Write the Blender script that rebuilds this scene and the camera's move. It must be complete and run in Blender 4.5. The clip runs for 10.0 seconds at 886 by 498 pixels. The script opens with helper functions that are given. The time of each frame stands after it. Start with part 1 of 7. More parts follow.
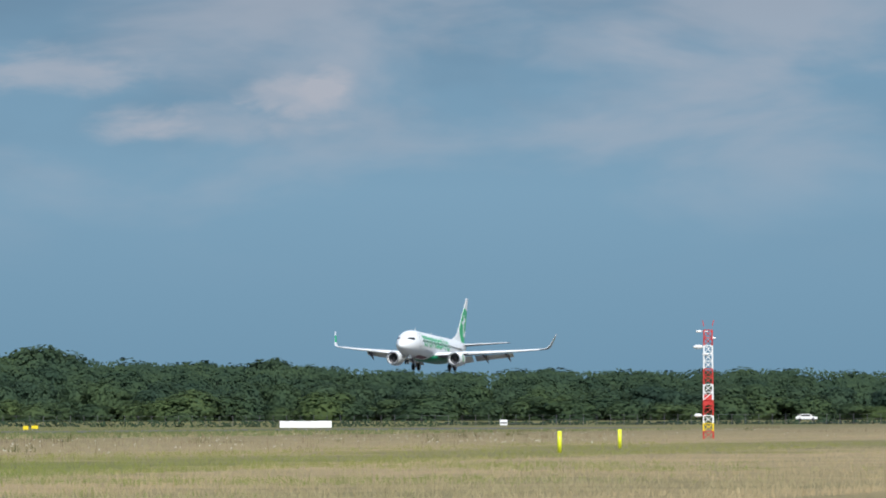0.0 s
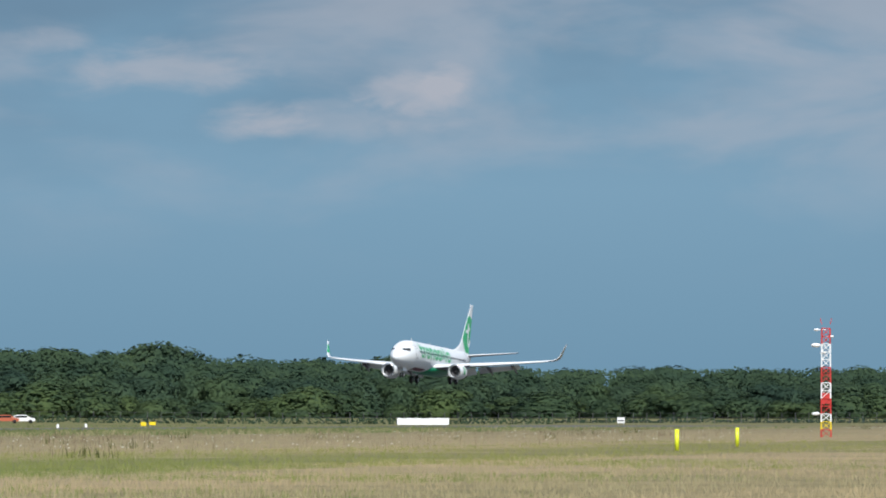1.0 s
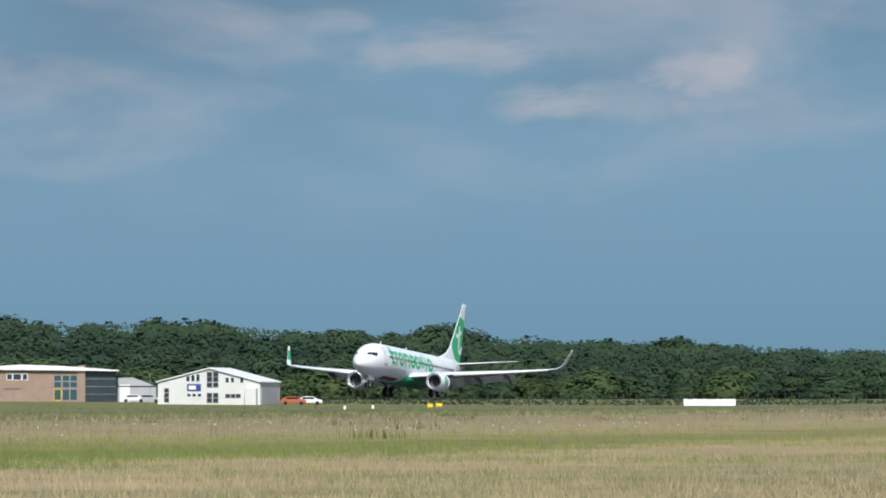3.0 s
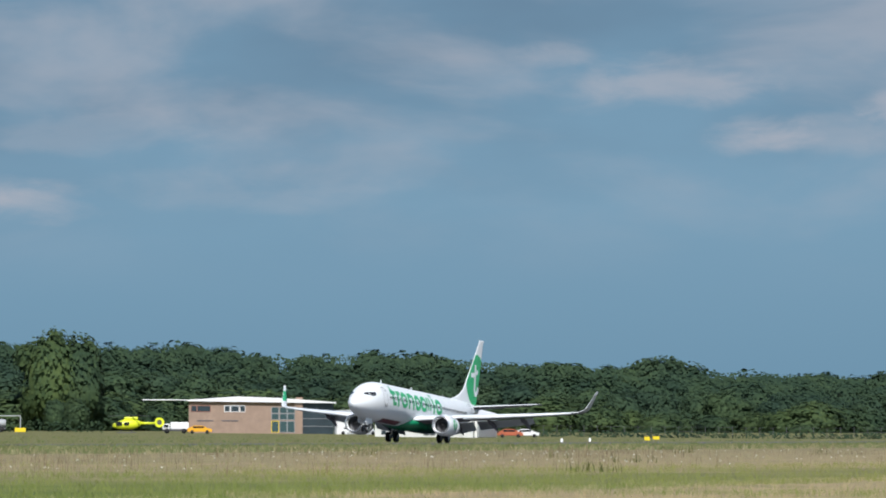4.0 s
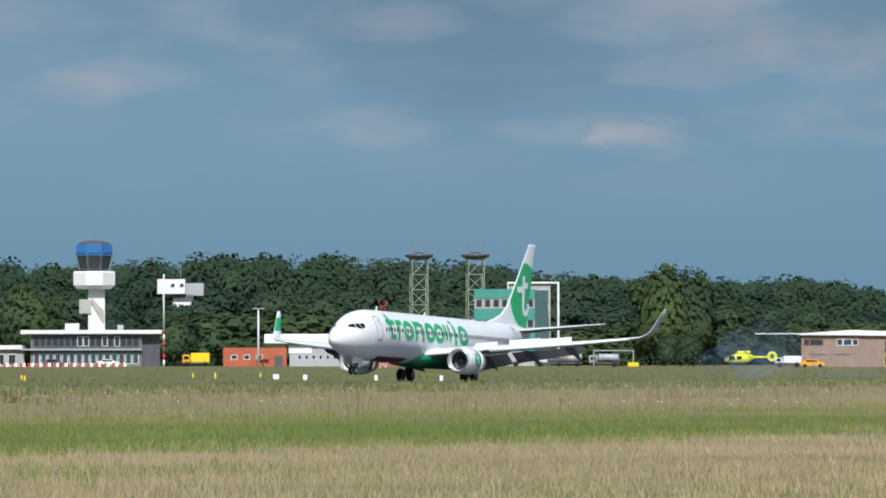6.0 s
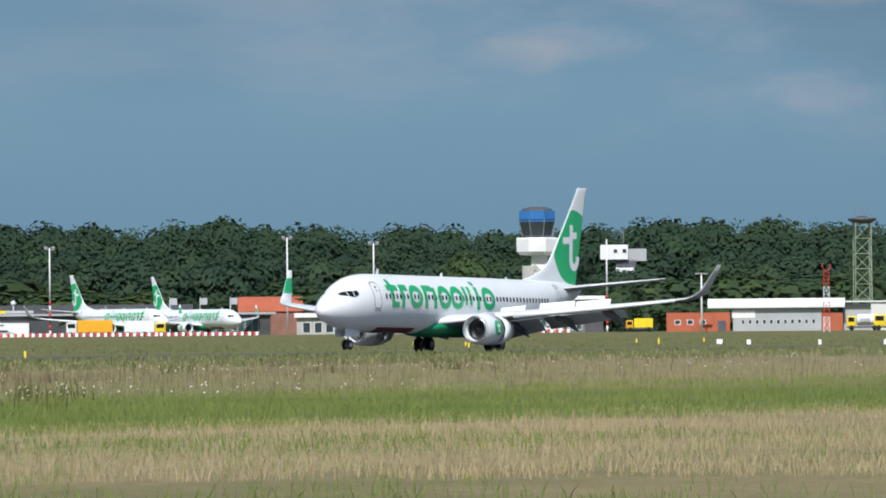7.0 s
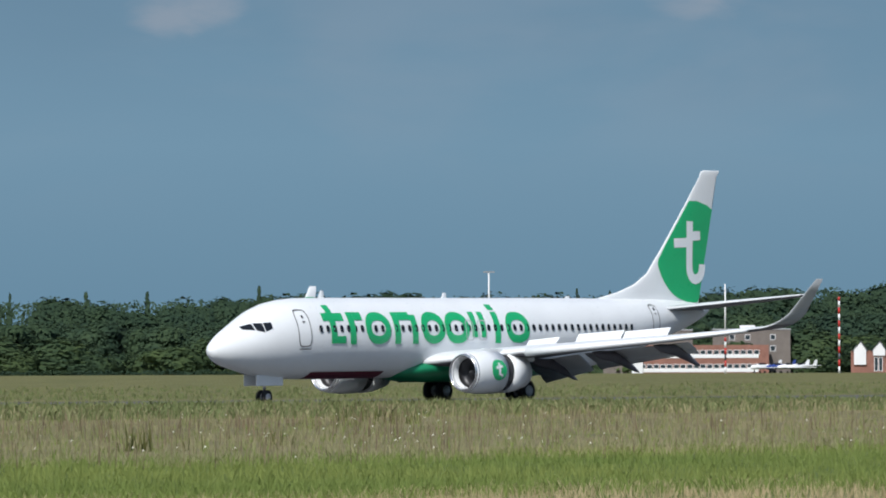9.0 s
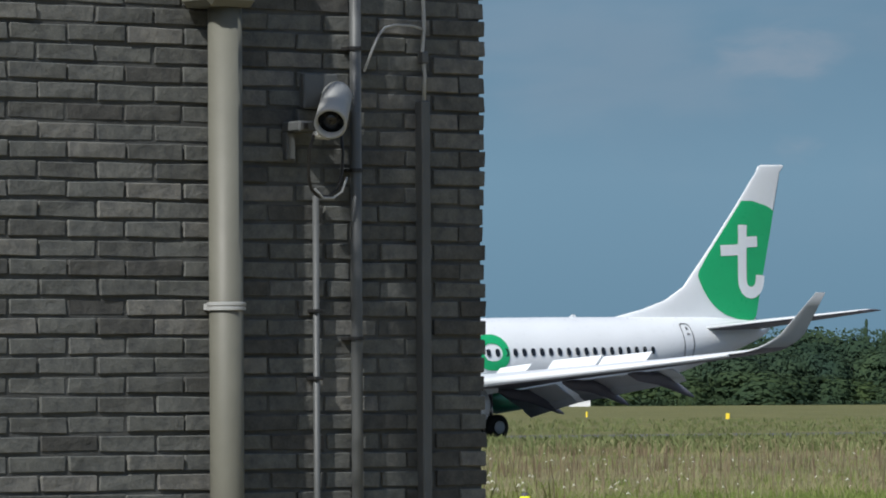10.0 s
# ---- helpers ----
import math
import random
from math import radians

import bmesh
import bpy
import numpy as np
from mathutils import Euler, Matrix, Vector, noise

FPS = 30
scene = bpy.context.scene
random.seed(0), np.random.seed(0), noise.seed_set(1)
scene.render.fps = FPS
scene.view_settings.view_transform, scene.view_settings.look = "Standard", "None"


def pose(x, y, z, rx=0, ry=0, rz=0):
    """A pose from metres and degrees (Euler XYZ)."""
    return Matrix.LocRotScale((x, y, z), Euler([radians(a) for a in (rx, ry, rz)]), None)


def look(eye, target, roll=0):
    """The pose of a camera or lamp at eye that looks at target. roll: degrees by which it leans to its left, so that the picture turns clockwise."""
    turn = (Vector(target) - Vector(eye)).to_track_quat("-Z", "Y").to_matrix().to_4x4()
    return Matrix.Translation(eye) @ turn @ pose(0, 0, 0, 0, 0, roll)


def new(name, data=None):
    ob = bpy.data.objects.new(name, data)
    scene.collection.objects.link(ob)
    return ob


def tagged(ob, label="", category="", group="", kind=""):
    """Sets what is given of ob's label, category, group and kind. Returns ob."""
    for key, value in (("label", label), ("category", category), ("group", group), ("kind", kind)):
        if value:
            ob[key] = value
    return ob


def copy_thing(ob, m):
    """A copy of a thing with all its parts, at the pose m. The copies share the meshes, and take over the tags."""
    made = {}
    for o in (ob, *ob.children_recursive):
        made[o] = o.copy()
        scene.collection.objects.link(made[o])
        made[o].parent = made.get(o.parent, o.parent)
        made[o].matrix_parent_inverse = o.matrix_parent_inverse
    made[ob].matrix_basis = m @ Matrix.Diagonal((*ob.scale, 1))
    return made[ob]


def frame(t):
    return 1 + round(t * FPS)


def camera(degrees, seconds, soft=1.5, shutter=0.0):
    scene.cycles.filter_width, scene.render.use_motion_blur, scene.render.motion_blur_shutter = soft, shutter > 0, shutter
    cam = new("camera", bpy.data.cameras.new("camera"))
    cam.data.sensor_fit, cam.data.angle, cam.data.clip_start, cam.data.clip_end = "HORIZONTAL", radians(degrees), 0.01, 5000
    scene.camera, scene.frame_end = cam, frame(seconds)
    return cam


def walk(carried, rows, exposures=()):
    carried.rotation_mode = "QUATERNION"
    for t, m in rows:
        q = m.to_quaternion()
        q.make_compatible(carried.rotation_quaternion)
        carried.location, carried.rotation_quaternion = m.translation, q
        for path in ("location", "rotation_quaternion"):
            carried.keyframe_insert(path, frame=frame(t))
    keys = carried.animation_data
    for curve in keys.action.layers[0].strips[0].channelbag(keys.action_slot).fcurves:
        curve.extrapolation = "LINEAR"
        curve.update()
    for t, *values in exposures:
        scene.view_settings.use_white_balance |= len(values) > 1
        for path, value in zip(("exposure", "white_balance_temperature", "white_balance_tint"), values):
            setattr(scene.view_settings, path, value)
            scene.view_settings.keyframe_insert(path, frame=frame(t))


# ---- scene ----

# ================= camera: it stands still and follows the aeroplane round =================
EYE = (0.0, 0.0, 1.555)
cam = camera(8.804, 10.0, 1.9, 0.0)


def aim(az, el, roll):
    a, e = radians(az), radians(el)
    d = Vector((math.cos(a) * math.cos(e), math.sin(a) * math.cos(e), math.sin(e)))
    return look(EYE, Vector(EYE) + d * 100.0, roll)


walk(cam, [(t, aim(a, e, r)) for t, a, e, r in (
    (0.0, 13.35, 1.688, -0.127), (0.5, 13.671, 1.653, -0.081), (1.0, 14.523, 1.663, 0.055),
    (1.5, 15.407, 1.516, 0.147), (2.0, 16.361, 1.387, 0.105), (2.2, 16.65, 1.345, 0.10),
    (3.3, 17.878, 1.58, 0.093), (3.5, 18.372, 1.652, 0.231), (4.0, 19.536, 1.798, 0.172),
    (4.5, 20.784, 1.462, 0.356), (5.0, 22.079, 1.292, 0.385), (5.5, 23.791, 1.196, -0.057),
    (6.0, 25.621, 1.138, -0.111), (6.2, 26.419, 0.955, -0.147), (7.3, 31.574, 0.797, -0.373),
    (7.5, 32.714, 0.731, -0.183), (8.0, 36.232, 0.722, -0.501), (8.2, 37.467, 0.709, -0.547),
    (8.5, 39.41, 1.045, -0.54), (8.6, 40.174, 1.133, -0.541), (9.0, 43.535, 1.222, -0.216), (9.1, 44.742, 1.149, -0.1),
    (9.2, 46.451, 1.03, -0.248), (9.3, 47.27, 1.042, -0.2), (9.4, 48.399, 1.212, -0.329),
    (9.5, 48.965, 1.277, -0.6), (9.7, 50.571, 1.386, -0.55), (10.0, 53.501, 1.552, -0.35))],
     exposures=((0.0, 0.12), (4.0, 0.08), (6.5, -0.02), (8.0, -0.08), (9.0, -0.14), (10.0, -0.12)))

# ================= light: high summer sun from behind and to one side, broken cloud low over the field =================
SUN_AZ, SUN_EL = 203.0, 44.0
sun_data = bpy.data.lights.new("sun", "SUN")
sun_data.energy, sun_data.angle, sun_data.color = 4.5, radians(0.6), (1.0, 0.98, 0.95)
sun = new("sun", sun_data)
a_, e_ = radians(SUN_AZ), radians(SUN_EL)
sun.matrix_world = look((math.cos(a_) * 50, math.sin(a_) * 50, 60 * math.sin(e_)), (0, 0, 0))
sun.rotation_euler = (Vector((math.cos(a_) * math.cos(e_), math.sin(a_) * math.cos(e_), math.sin(e_)))).to_track_quat("Z", "Y").to_euler()

world = bpy.data.worlds.new("world")
scene.world = world
world.use_nodes = True


def build_world():
    nt = world.node_tree
    n, l = nt.nodes, nt.links
    n.clear()

    def nd(kind, **kw):
        x = n.new(kind)
        for k, v in kw.items():
            x.inputs[k].default_value = v
        return x

    def mth(op, a, b=None, c=None, clamp=False):
        x = n.new("ShaderNodeMath")
        x.operation, x.use_clamp = op, clamp
        for i, v in enumerate((a, b, c)):
            if v is None:
                continue
            if isinstance(v, (int, float)):
                x.inputs[i].default_value = v
            else:
                l.new(v, x.inputs[i])
        return x.outputs[0]

    sky = n.new("ShaderNodeTexSky")
    sky.sky_type, sky.sun_disc = "NISHITA", False
    sky.sun_elevation, sky.sun_rotation = radians(SUN_EL), radians(90 - SUN_AZ)
    scale = n.new("ShaderNodeVectorMath")
    scale.operation = "SCALE"
    scale.inputs["Scale"].default_value = 0.12
    l.new(sky.outputs[0], scale.inputs[0])
    tc = n.new("ShaderNodeTexCoord")
    sep = n.new("ShaderNodeSeparateXYZ")
    l.new(tc.outputs["Generated"], sep.inputs[0])
    az = mth("ARCTAN2", sep.outputs[1], sep.outputs[0])
    azd = mth("MULTIPLY", az, 57.29578)
    eld = mth("MULTIPLY", mth("ARCSINE", sep.outputs[2]), 57.29578)
    # flat layers of cloud: stretched noise over azimuth and elevation
    comb = n.new("ShaderNodeCombineXYZ")
    l.new(azd, comb.inputs[0])
    l.new(mth("MULTIPLY", eld, 2.6), comb.inputs[1])
    comb.inputs[2].default_value = 3.7
    big = nd("ShaderNodeTexNoise", Scale=0.33, Detail=5.0, Roughness=0.52, Distortion=0.25)
    l.new(comb.outputs[0], big.inputs["Vector"])
    fine = nd("ShaderNodeTexNoise", Scale=1.15, Detail=6.0, Roughness=0.55, Distortion=0.3)
    l.new(comb.outputs[0], fine.inputs["Vector"])

    def puff(ca, ce, wa, we, gain):
        """A soft heap of cloud centred on an azimuth and an elevation, its rim broken by the fine noise."""
        da = mth("DIVIDE", mth("SUBTRACT", azd, ca), wa)
        de = mth("DIVIDE", mth("SUBTRACT", eld, ce), we)
        r = mth("ADD", mth("MULTIPLY", da, da), mth("MULTIPLY", de, de))
        r = mth("ADD", r, mth("MULTIPLY", mth("SUBTRACT", fine.outputs[0], 0.5), -3.2))
        s = n.new("ShaderNodeMapRange")
        s.interpolation_type = "SMOOTHSTEP"
        for i, v in ((1, 1.25), (2, -0.35), (3, 0.0), (4, gain)):
            s.inputs[i].default_value = v
        l.new(r, s.inputs[0])
        return s.outputs[0]

    heaps = [puff(*row) for row in (
        (14.85, 3.22, 0.55, 0.24, 0.62), (14.45, 3.38, 0.28, 0.16, 0.55), (16.4, 2.94, 0.55, 0.24, 0.62), (15.5, 2.95, 1.1, 0.22, 0.42),
        (17.2, 3.45, 1.2, 0.28, 0.42), (12.1, 3.75, 1.6, 0.3, 0.25), (18.45, 3.72, 0.5, 0.16, 0.45), (17.6, 3.45, 1.2, 0.3, 0.3),
        (23.5, 2.22, 0.75, 0.22, 0.62), (24.4, 2.32, 0.9, 0.2, 0.35), (26.3, 2.35, 0.75, 0.24, 0.42), (26.2, 3.4, 0.9, 0.22, 0.35),
        (22.9, 2.95, 1.5, 0.25, 0.32), (28.7, 2.85, 0.8, 0.2, 0.3), (29.3, 2.72, 0.7, 0.18, 0.3), (21.5, 2.4, 1.6, 0.25, 0.25),
        (50.0, 2.55, 0.35, 0.2, 0.35), (50.2, 3.5, 0.7, 0.3, 0.35), (46.1, 3.6, 0.6, 0.25, 0.5), (41.0, 3.7, 0.6, 0.2, 0.4))]
    total = heaps[0]
    for h in heaps[1:]:
        total = mth("ADD", total, h)
    lay = n.new("ShaderNodeMapRange")
    lay.interpolation_type = "SMOOTHSTEP"
    for i, v in ((1, 0.42), (2, 0.68), (3, 0.0), (4, 0.6)):
        lay.inputs[i].default_value = v
    l.new(big.outputs[0], lay.inputs[0])
    rise = n.new("ShaderNodeMapRange")
    rise.interpolation_type = "SMOOTHSTEP"
    for i, v in ((1, 1.2), (2, 3.4), (3, 0.0), (4, 1.0)):
        rise.inputs[i].default_value = v
    l.new(eld, rise.inputs[0])
    east = n.new("ShaderNodeMapRange")
    east.interpolation_type = "SMOOTHSTEP"
    for i, v in ((1, 36.0), (2, 27.0), (3, 0.28), (4, 1.0)):
        east.inputs[i].default_value = v
    l.new(azd, east.inputs[0])
    cover = mth("ADD", mth("MULTIPLY", mth("MULTIPLY", lay.outputs[0], rise.outputs[0]), east.outputs[0]), total, clamp=True)
    base = n.new("ShaderNodeValToRGB")
    base.color_ramp.elements[0].position, base.color_ramp.elements[0].color = 0.0, (0.142, 0.268, 0.382, 1)
    base.color_ramp.elements[1].position, base.color_ramp.elements[1].color = 1.0, (0.150, 0.268, 0.388, 1)
    mid = base.color_ramp.elements.new(0.45)
    mid.color = (0.185, 0.325, 0.448, 1)
    el01 = mth("DIVIDE", eld, 5.0, clamp=True)
    l.new(el01, base.inputs[0])
    # darker grey belly of the bank here and there
    dark = n.new("ShaderNodeMix")
    dark.data_type = "RGBA"
    dark.inputs[7].default_value = (0.105, 0.165, 0.245, 1)
    shade = nd("ShaderNodeTexNoise", Scale=0.22, Detail=4.0, Roughness=0.5)
    off = n.new("ShaderNodeVectorMath")
    off.operation = "ADD"
    off.inputs[1].default_value = (41.0, 7.0, 2.0)
    l.new(comb.outputs[0], off.inputs[0])
    l.new(off.outputs[0], shade.inputs["Vector"])
    sh = n.new("ShaderNodeMapRange")
    for i, v in ((1, 0.45), (2, 0.7), (3, 0.0), (4, 0.42)):
        sh.inputs[i].default_value = v
    l.new(shade.outputs[0], sh.inputs[0])
    l.new(mth("MULTIPLY", mth("MULTIPLY", sh.outputs[0], rise.outputs[0]), east.outputs[0]), dark.inputs[0])
    l.new(base.outputs[0], dark.inputs[6])
    lit = n.new("ShaderNodeMix")
    lit.data_type = "RGBA"
    lit.inputs[7].default_value = (0.400, 0.420, 0.480, 1)
    l.new(mth("MULTIPLY", cover, 0.9), lit.inputs[0])
    l.new(dark.outputs[2], lit.inputs[6])
    # the bank gives way to open sky higher up
    up = n.new("ShaderNodeMapRange")
    up.interpolation_type = "SMOOTHSTEP"
    for i, v in ((1, 8.0), (2, 24.0), (3, 0.0), (4, 1.0)):
        up.inputs[i].default_value = v
    l.new(eld, up.inputs[0])
    allsky = n.new("ShaderNodeMix")
    allsky.data_type = "RGBA"
    l.new(up.outputs[0], allsky.inputs[0])
    l.new(lit.outputs[2], allsky.inputs[6])
    l.new(scale.outputs[0], allsky.inputs[7])
    bgn = n.new("ShaderNodeBackground")
    l.new(allsky.outputs[2], bgn.inputs[0])
    out = n.new("ShaderNodeOutputWorld")
    l.new(bgn.outputs[0], out.inputs[0])


build_world()

# ================= materials =================


def nodes(name, rough=0.6, metal=0.0, spec=0.5):
    m = bpy.data.materials.new(name)
    m.use_nodes = True
    b = m.node_tree.nodes["Principled BSDF"]
    b.inputs["Roughness"].default_value, b.inputs["Metallic"].default_value = rough, metal
    b.inputs["Specular IOR Level"].default_value = spec
    return m, m.node_tree.nodes, m.node_tree.links, b


def noise_tex(n, l, scale, detail=4.0, rough=0.55, coord=None):
    t = n.new("ShaderNodeTexNoise")
    t.inputs["Scale"].default_value, t.inputs["Detail"].default_value, t.inputs["Roughness"].default_value = scale, detail, rough
    if coord is not None:
        l.new(coord, t.inputs["Vector"])
    return t.outputs[0]


def ramp(n, l, fac, *stops):
    r = n.new("ShaderNodeValToRGB")
    els = r.color_ramp.elements
    while len(els) < len(stops):
        els.new(0.5)
    for e, (p, col) in zip(els, stops):
        e.position, e.color = p, (*col, 1)
    l.new(fac, r.inputs[0])
    return r.outputs[0]


def mixed(n, l, fac, a, b, mode="MIX"):
    x = n.new("ShaderNodeMix")
    x.data_type, x.blend_type = "RGBA", mode
    for sock, v in ((x.inputs[0], fac), (x.inputs[6], a), (x.inputs[7], b)):
        if isinstance(v, (int, float)):
            sock.default_value = v
        elif isinstance(v, tuple):
            sock.default_value = (*v, 1)
        else:
            l.new(v, sock)
    return x.outputs[2]


def bump(n, l, b, height, strength=0.3, dist=0.02):
    x = n.new("ShaderNodeBump")
    x.inputs["Strength"].default_value, x.inputs["Distance"].default_value = strength, dist
    l.new(height, x.inputs["Height"])
    l.new(x.outputs[0], b.inputs["Normal"])


def worn(name, col, rough=0.6, metal=0.0, vary=0.18, scale=1.5, relief=0.12, spec=0.5, rnd=0.0):
    """A surface of one colour with stains at a broad and a fine scale, and fine relief."""
    m, n, l, b = nodes(name, rough, metal, spec)
    co = n.new("ShaderNodeTexCoord").outputs["Object"]
    broad, grain = noise_tex(n, l, scale, 3.0, 0.6, co), noise_tex(n, l, scale * 14, 4.0, 0.6, co)
    lo, hi = tuple(c * (1 - vary) for c in col), tuple(min(c * (1 + vary), 1.0) for c in col)
    c1 = ramp(n, l, broad, (0.3, lo), (0.7, hi))
    g = ramp(n, l, grain, (0.3, (0.8, 0.8, 0.8)), (0.7, (1.0, 1.0, 1.0)))
    c2 = mixed(n, l, min(1.0, vary * 2), c1, g, "MULTIPLY")
    if rnd:
        oi = n.new("ShaderNodeObjectInfo")
        r = ramp(n, l, oi.outputs["Random"], (0.0, (1 - rnd,) * 3), (1.0, (1 + rnd, 1 + rnd * 0.95, 1 + rnd * 0.9)))
        c2 = mixed(n, l, 1.0, c2, r, "MULTIPLY")
    l.new(c2, b.inputs["Base Color"])
    rr = n.new("ShaderNodeMapRange")
    rr.inputs[3].default_value, rr.inputs[4].default_value = max(rough - 0.1, 0.03), min(rough + 0.12, 1.0)
    l.new(grain, rr.inputs[0])
    l.new(rr.outputs[0], b.inputs["Roughness"])
    if relief:
        bump(n, l, b, grain, relief, 0.01)
    return m


WHITE = worn("white_paint", (0.80, 0.83, 0.845), 0.3, 0, 0.035, 0.4, 0.0)
GREEN = worn("green_paint", (0.012, 0.42, 0.155), 0.3, 0, 0.05, 0.5, 0.02)
DEEP_GREEN = worn("deep_green_paint", (0.008, 0.22, 0.10), 0.35, 0, 0.06, 0.5, 0.02)
MAROON = worn("maroon_belly", (0.12, 0.012, 0.03), 0.35, 0, 0.1, 0.5, 0.02)
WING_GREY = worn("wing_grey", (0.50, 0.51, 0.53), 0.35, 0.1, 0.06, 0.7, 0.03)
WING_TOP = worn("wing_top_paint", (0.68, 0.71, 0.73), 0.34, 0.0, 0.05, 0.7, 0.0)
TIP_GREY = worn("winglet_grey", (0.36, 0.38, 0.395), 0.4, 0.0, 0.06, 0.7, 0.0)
# grey underside paint, taken darker to stand for the shade under the wings
UNDER_SHADE_GREY = worn("shaded_underside_grey", (0.15, 0.145, 0.17), 0.45, 0.0, 0.12, 0.7, 0.03)
DARK_GREY = worn("dark_grey_panel", (0.10, 0.10, 0.115), 0.5, 0.2, 0.15, 0.8, 0.03)
BARE = worn("bare_metal", (0.62, 0.63, 0.65), 0.22, 0.9, 0.06, 1.0, 0.02)
FAN = worn("fan_dark", (0.035, 0.036, 0.04), 0.4, 0.5, 0.2, 2.0, 0.05)
RUBBER = worn("tyre_rubber", (0.014, 0.014, 0.015), 0.75, 0, 0.25, 3.0, 0.1)
GLASS_DARK = worn("window_glass_dark", (0.012, 0.014, 0.018), 0.08, 0, 0.1, 1.0, 0.0, 0.6)
OUTLINE = worn("door_outline", (0.10, 0.10, 0.11), 0.5, 0, 0.1, 1.0, 0.0)

# ================= mesh helpers =================


def part(name, bm, mat, parent=None, label="", smooth=False, kind=""):
    me = bpy.data.meshes.new(name)
    bm.normal_update()
    bm.to_mesh(me)
    bm.free()
    for mm in (mat if isinstance(mat, (list, tuple)) else (mat,)):
        me.materials.append(mm)
    if smooth:
        for p in me.polygons:
            p.use_smooth = True
    ob = new(name, me)
    if parent is not None:
        ob.parent = parent
    return tagged(ob, label=label, kind=kind)


def again(name, me, parent, m, label=""):
    """One more piece on a mesh that exists already."""
    ob = new(name, me)
    ob.parent = parent
    ob.matrix_basis = m
    return tagged(ob, label=label)


def box(bm, x0, x1, y0, y1, z0, z1):
    v = [bm.verts.new(p) for p in ((x0, y0, z0), (x1, y0, z0), (x1, y1, z0), (x0, y1, z0), (x0, y0, z1), (x1, y0, z1), (x1, y1, z1), (x0, y1, z1))]
    for f in ((0, 3, 2, 1), (4, 5, 6, 7), (0, 1, 5, 4), (1, 2, 6, 5), (2, 3, 7, 6), (3, 0, 4, 7)):
        bm.faces.new([v[i] for i in f])
    return v


def boxed(*args):
    bm = bmesh.new()
    box(bm, *args)
    return bm


def soft_box(x0, x1, y0, y1, z0, z1, r=0.02, seg=1):
    bm = boxed(x0, x1, y0, y1, z0, z1)
    bmesh.ops.bevel(bm, geom=bm.edges[:], offset=r, segments=seg, affect="EDGES", profile=0.5)
    return bm


def rod(bm, p0, p1, r0, r1=None, seg=10, cap=True):
    r1 = r0 if r1 is None else r1
    p0, p1 = Vector(p0), Vector(p1)
    q = (p1 - p0).to_track_quat("Z", "Y")
    rings = []
    for p, r in ((p0, r0), (p1, r1)):
        rings.append([bm.verts.new(p + q @ Vector((r * math.cos(i * math.tau / seg), r * math.sin(i * math.tau / seg), 0))) for i in range(seg)])
    for i in range(seg):
        j = (i + 1) % seg
        bm.faces.new((rings[0][i], rings[0][j], rings[1][j], rings[1][i]))
    if cap:
        bm.faces.new(rings[0][::-1])
        bm.faces.new(rings[1])


def tube(bm, pts, r, seg=8):
    """A bent pipe through points."""
    pts = [Vector(p) for p in pts]
    rings = []
    for i, p in enumerate(pts):
        d = (pts[min(i + 1, len(pts) - 1)] - pts[max(i - 1, 0)]).normalized()
        q = d.to_track_quat("Z", "Y")
        rings.append([bm.verts.new(p + q @ Vector((r * math.cos(k * math.tau / seg), r * math.sin(k * math.tau / seg), 0))) for k in range(seg)])
    for a, b in zip(rings, rings[1:]):
        best = min(range(seg), key=lambda s: sum((a[k].co - b[(k + s) % seg].co).length for k in range(seg)))
        for k in range(seg):
            bm.faces.new((a[k], a[(k + 1) % seg], b[(k + 1 + best) % seg], b[(k + best) % seg]))
    bm.faces.new(rings[0][::-1])
    bm.faces.new(rings[-1])


def skin(bm, rings, closed=True, caps=True):
    """Faces between rings of points with equal counts."""
    vs = [[bm.verts.new(p) for p in r] for r in rings]
    n = len(vs[0])
    for a, b in zip(vs, vs[1:]):
        for i in range(n if closed else n - 1):
            j = (i + 1) % n
            bm.faces.new((a[i], a[j], b[j], b[i]))
    if caps:
        bm.faces.new(vs[0][::-1])
        bm.faces.new(vs[-1])
    return vs


def turned(bm, profile, axis_at=(0, 0, 0), seg=32, along="x"):
    """A body of revolution about an axis along x or z: profile of (along, radius)."""
    ax = Vector(axis_at)
    rings = []
    for u, r in profile:
        ring = []
        for i in range(seg):
            c, s = math.cos(i * math.tau / seg) * r, math.sin(i * math.tau / seg) * r
            ring.append(ax + (Vector((u, c, s)) if along == "x" else Vector((c, s, u))))
        rings.append(ring)
    skin(bm, rings, True, False)


def empty(name, m, label, category, group="", kind=""):
    ob = new(name)
    ob.matrix_basis = m
    return tagged(ob, label, category, group, kind)


def glide(table, a):
    """Smooth value from a table of (key, value, ...)."""
    ks = [r[0] for r in table]
    i = min(max(sum(k <= a for k in ks) - 1, 0), len(ks) - 2)
    k0, k1 = ks[i], ks[i + 1]
    t = min(max((a - k0) / (k1 - k0), 0), 1)
    out = []
    for c in range(1, len(table[0])):
        p0, p1 = table[i][c], table[i + 1][c]
        m0 = (p1 - table[i - 1][c]) / (k1 - ks[i - 1]) if i > 0 else (p1 - p0) / (k1 - k0)
        m1 = (table[i + 2][c] - p0) / (ks[i + 2] - k0) if i + 2 < len(ks) else (p1 - p0) / (k1 - k0)
        h = k1 - k0
        out.append((2 * t**3 - 3 * t**2 + 1) * p0 + (t**3 - 2 * t**2 + t) * m0 * h + (-2 * t**3 + 3 * t**2) * p1 + (t**3 - t**2) * m1 * h)
    return out


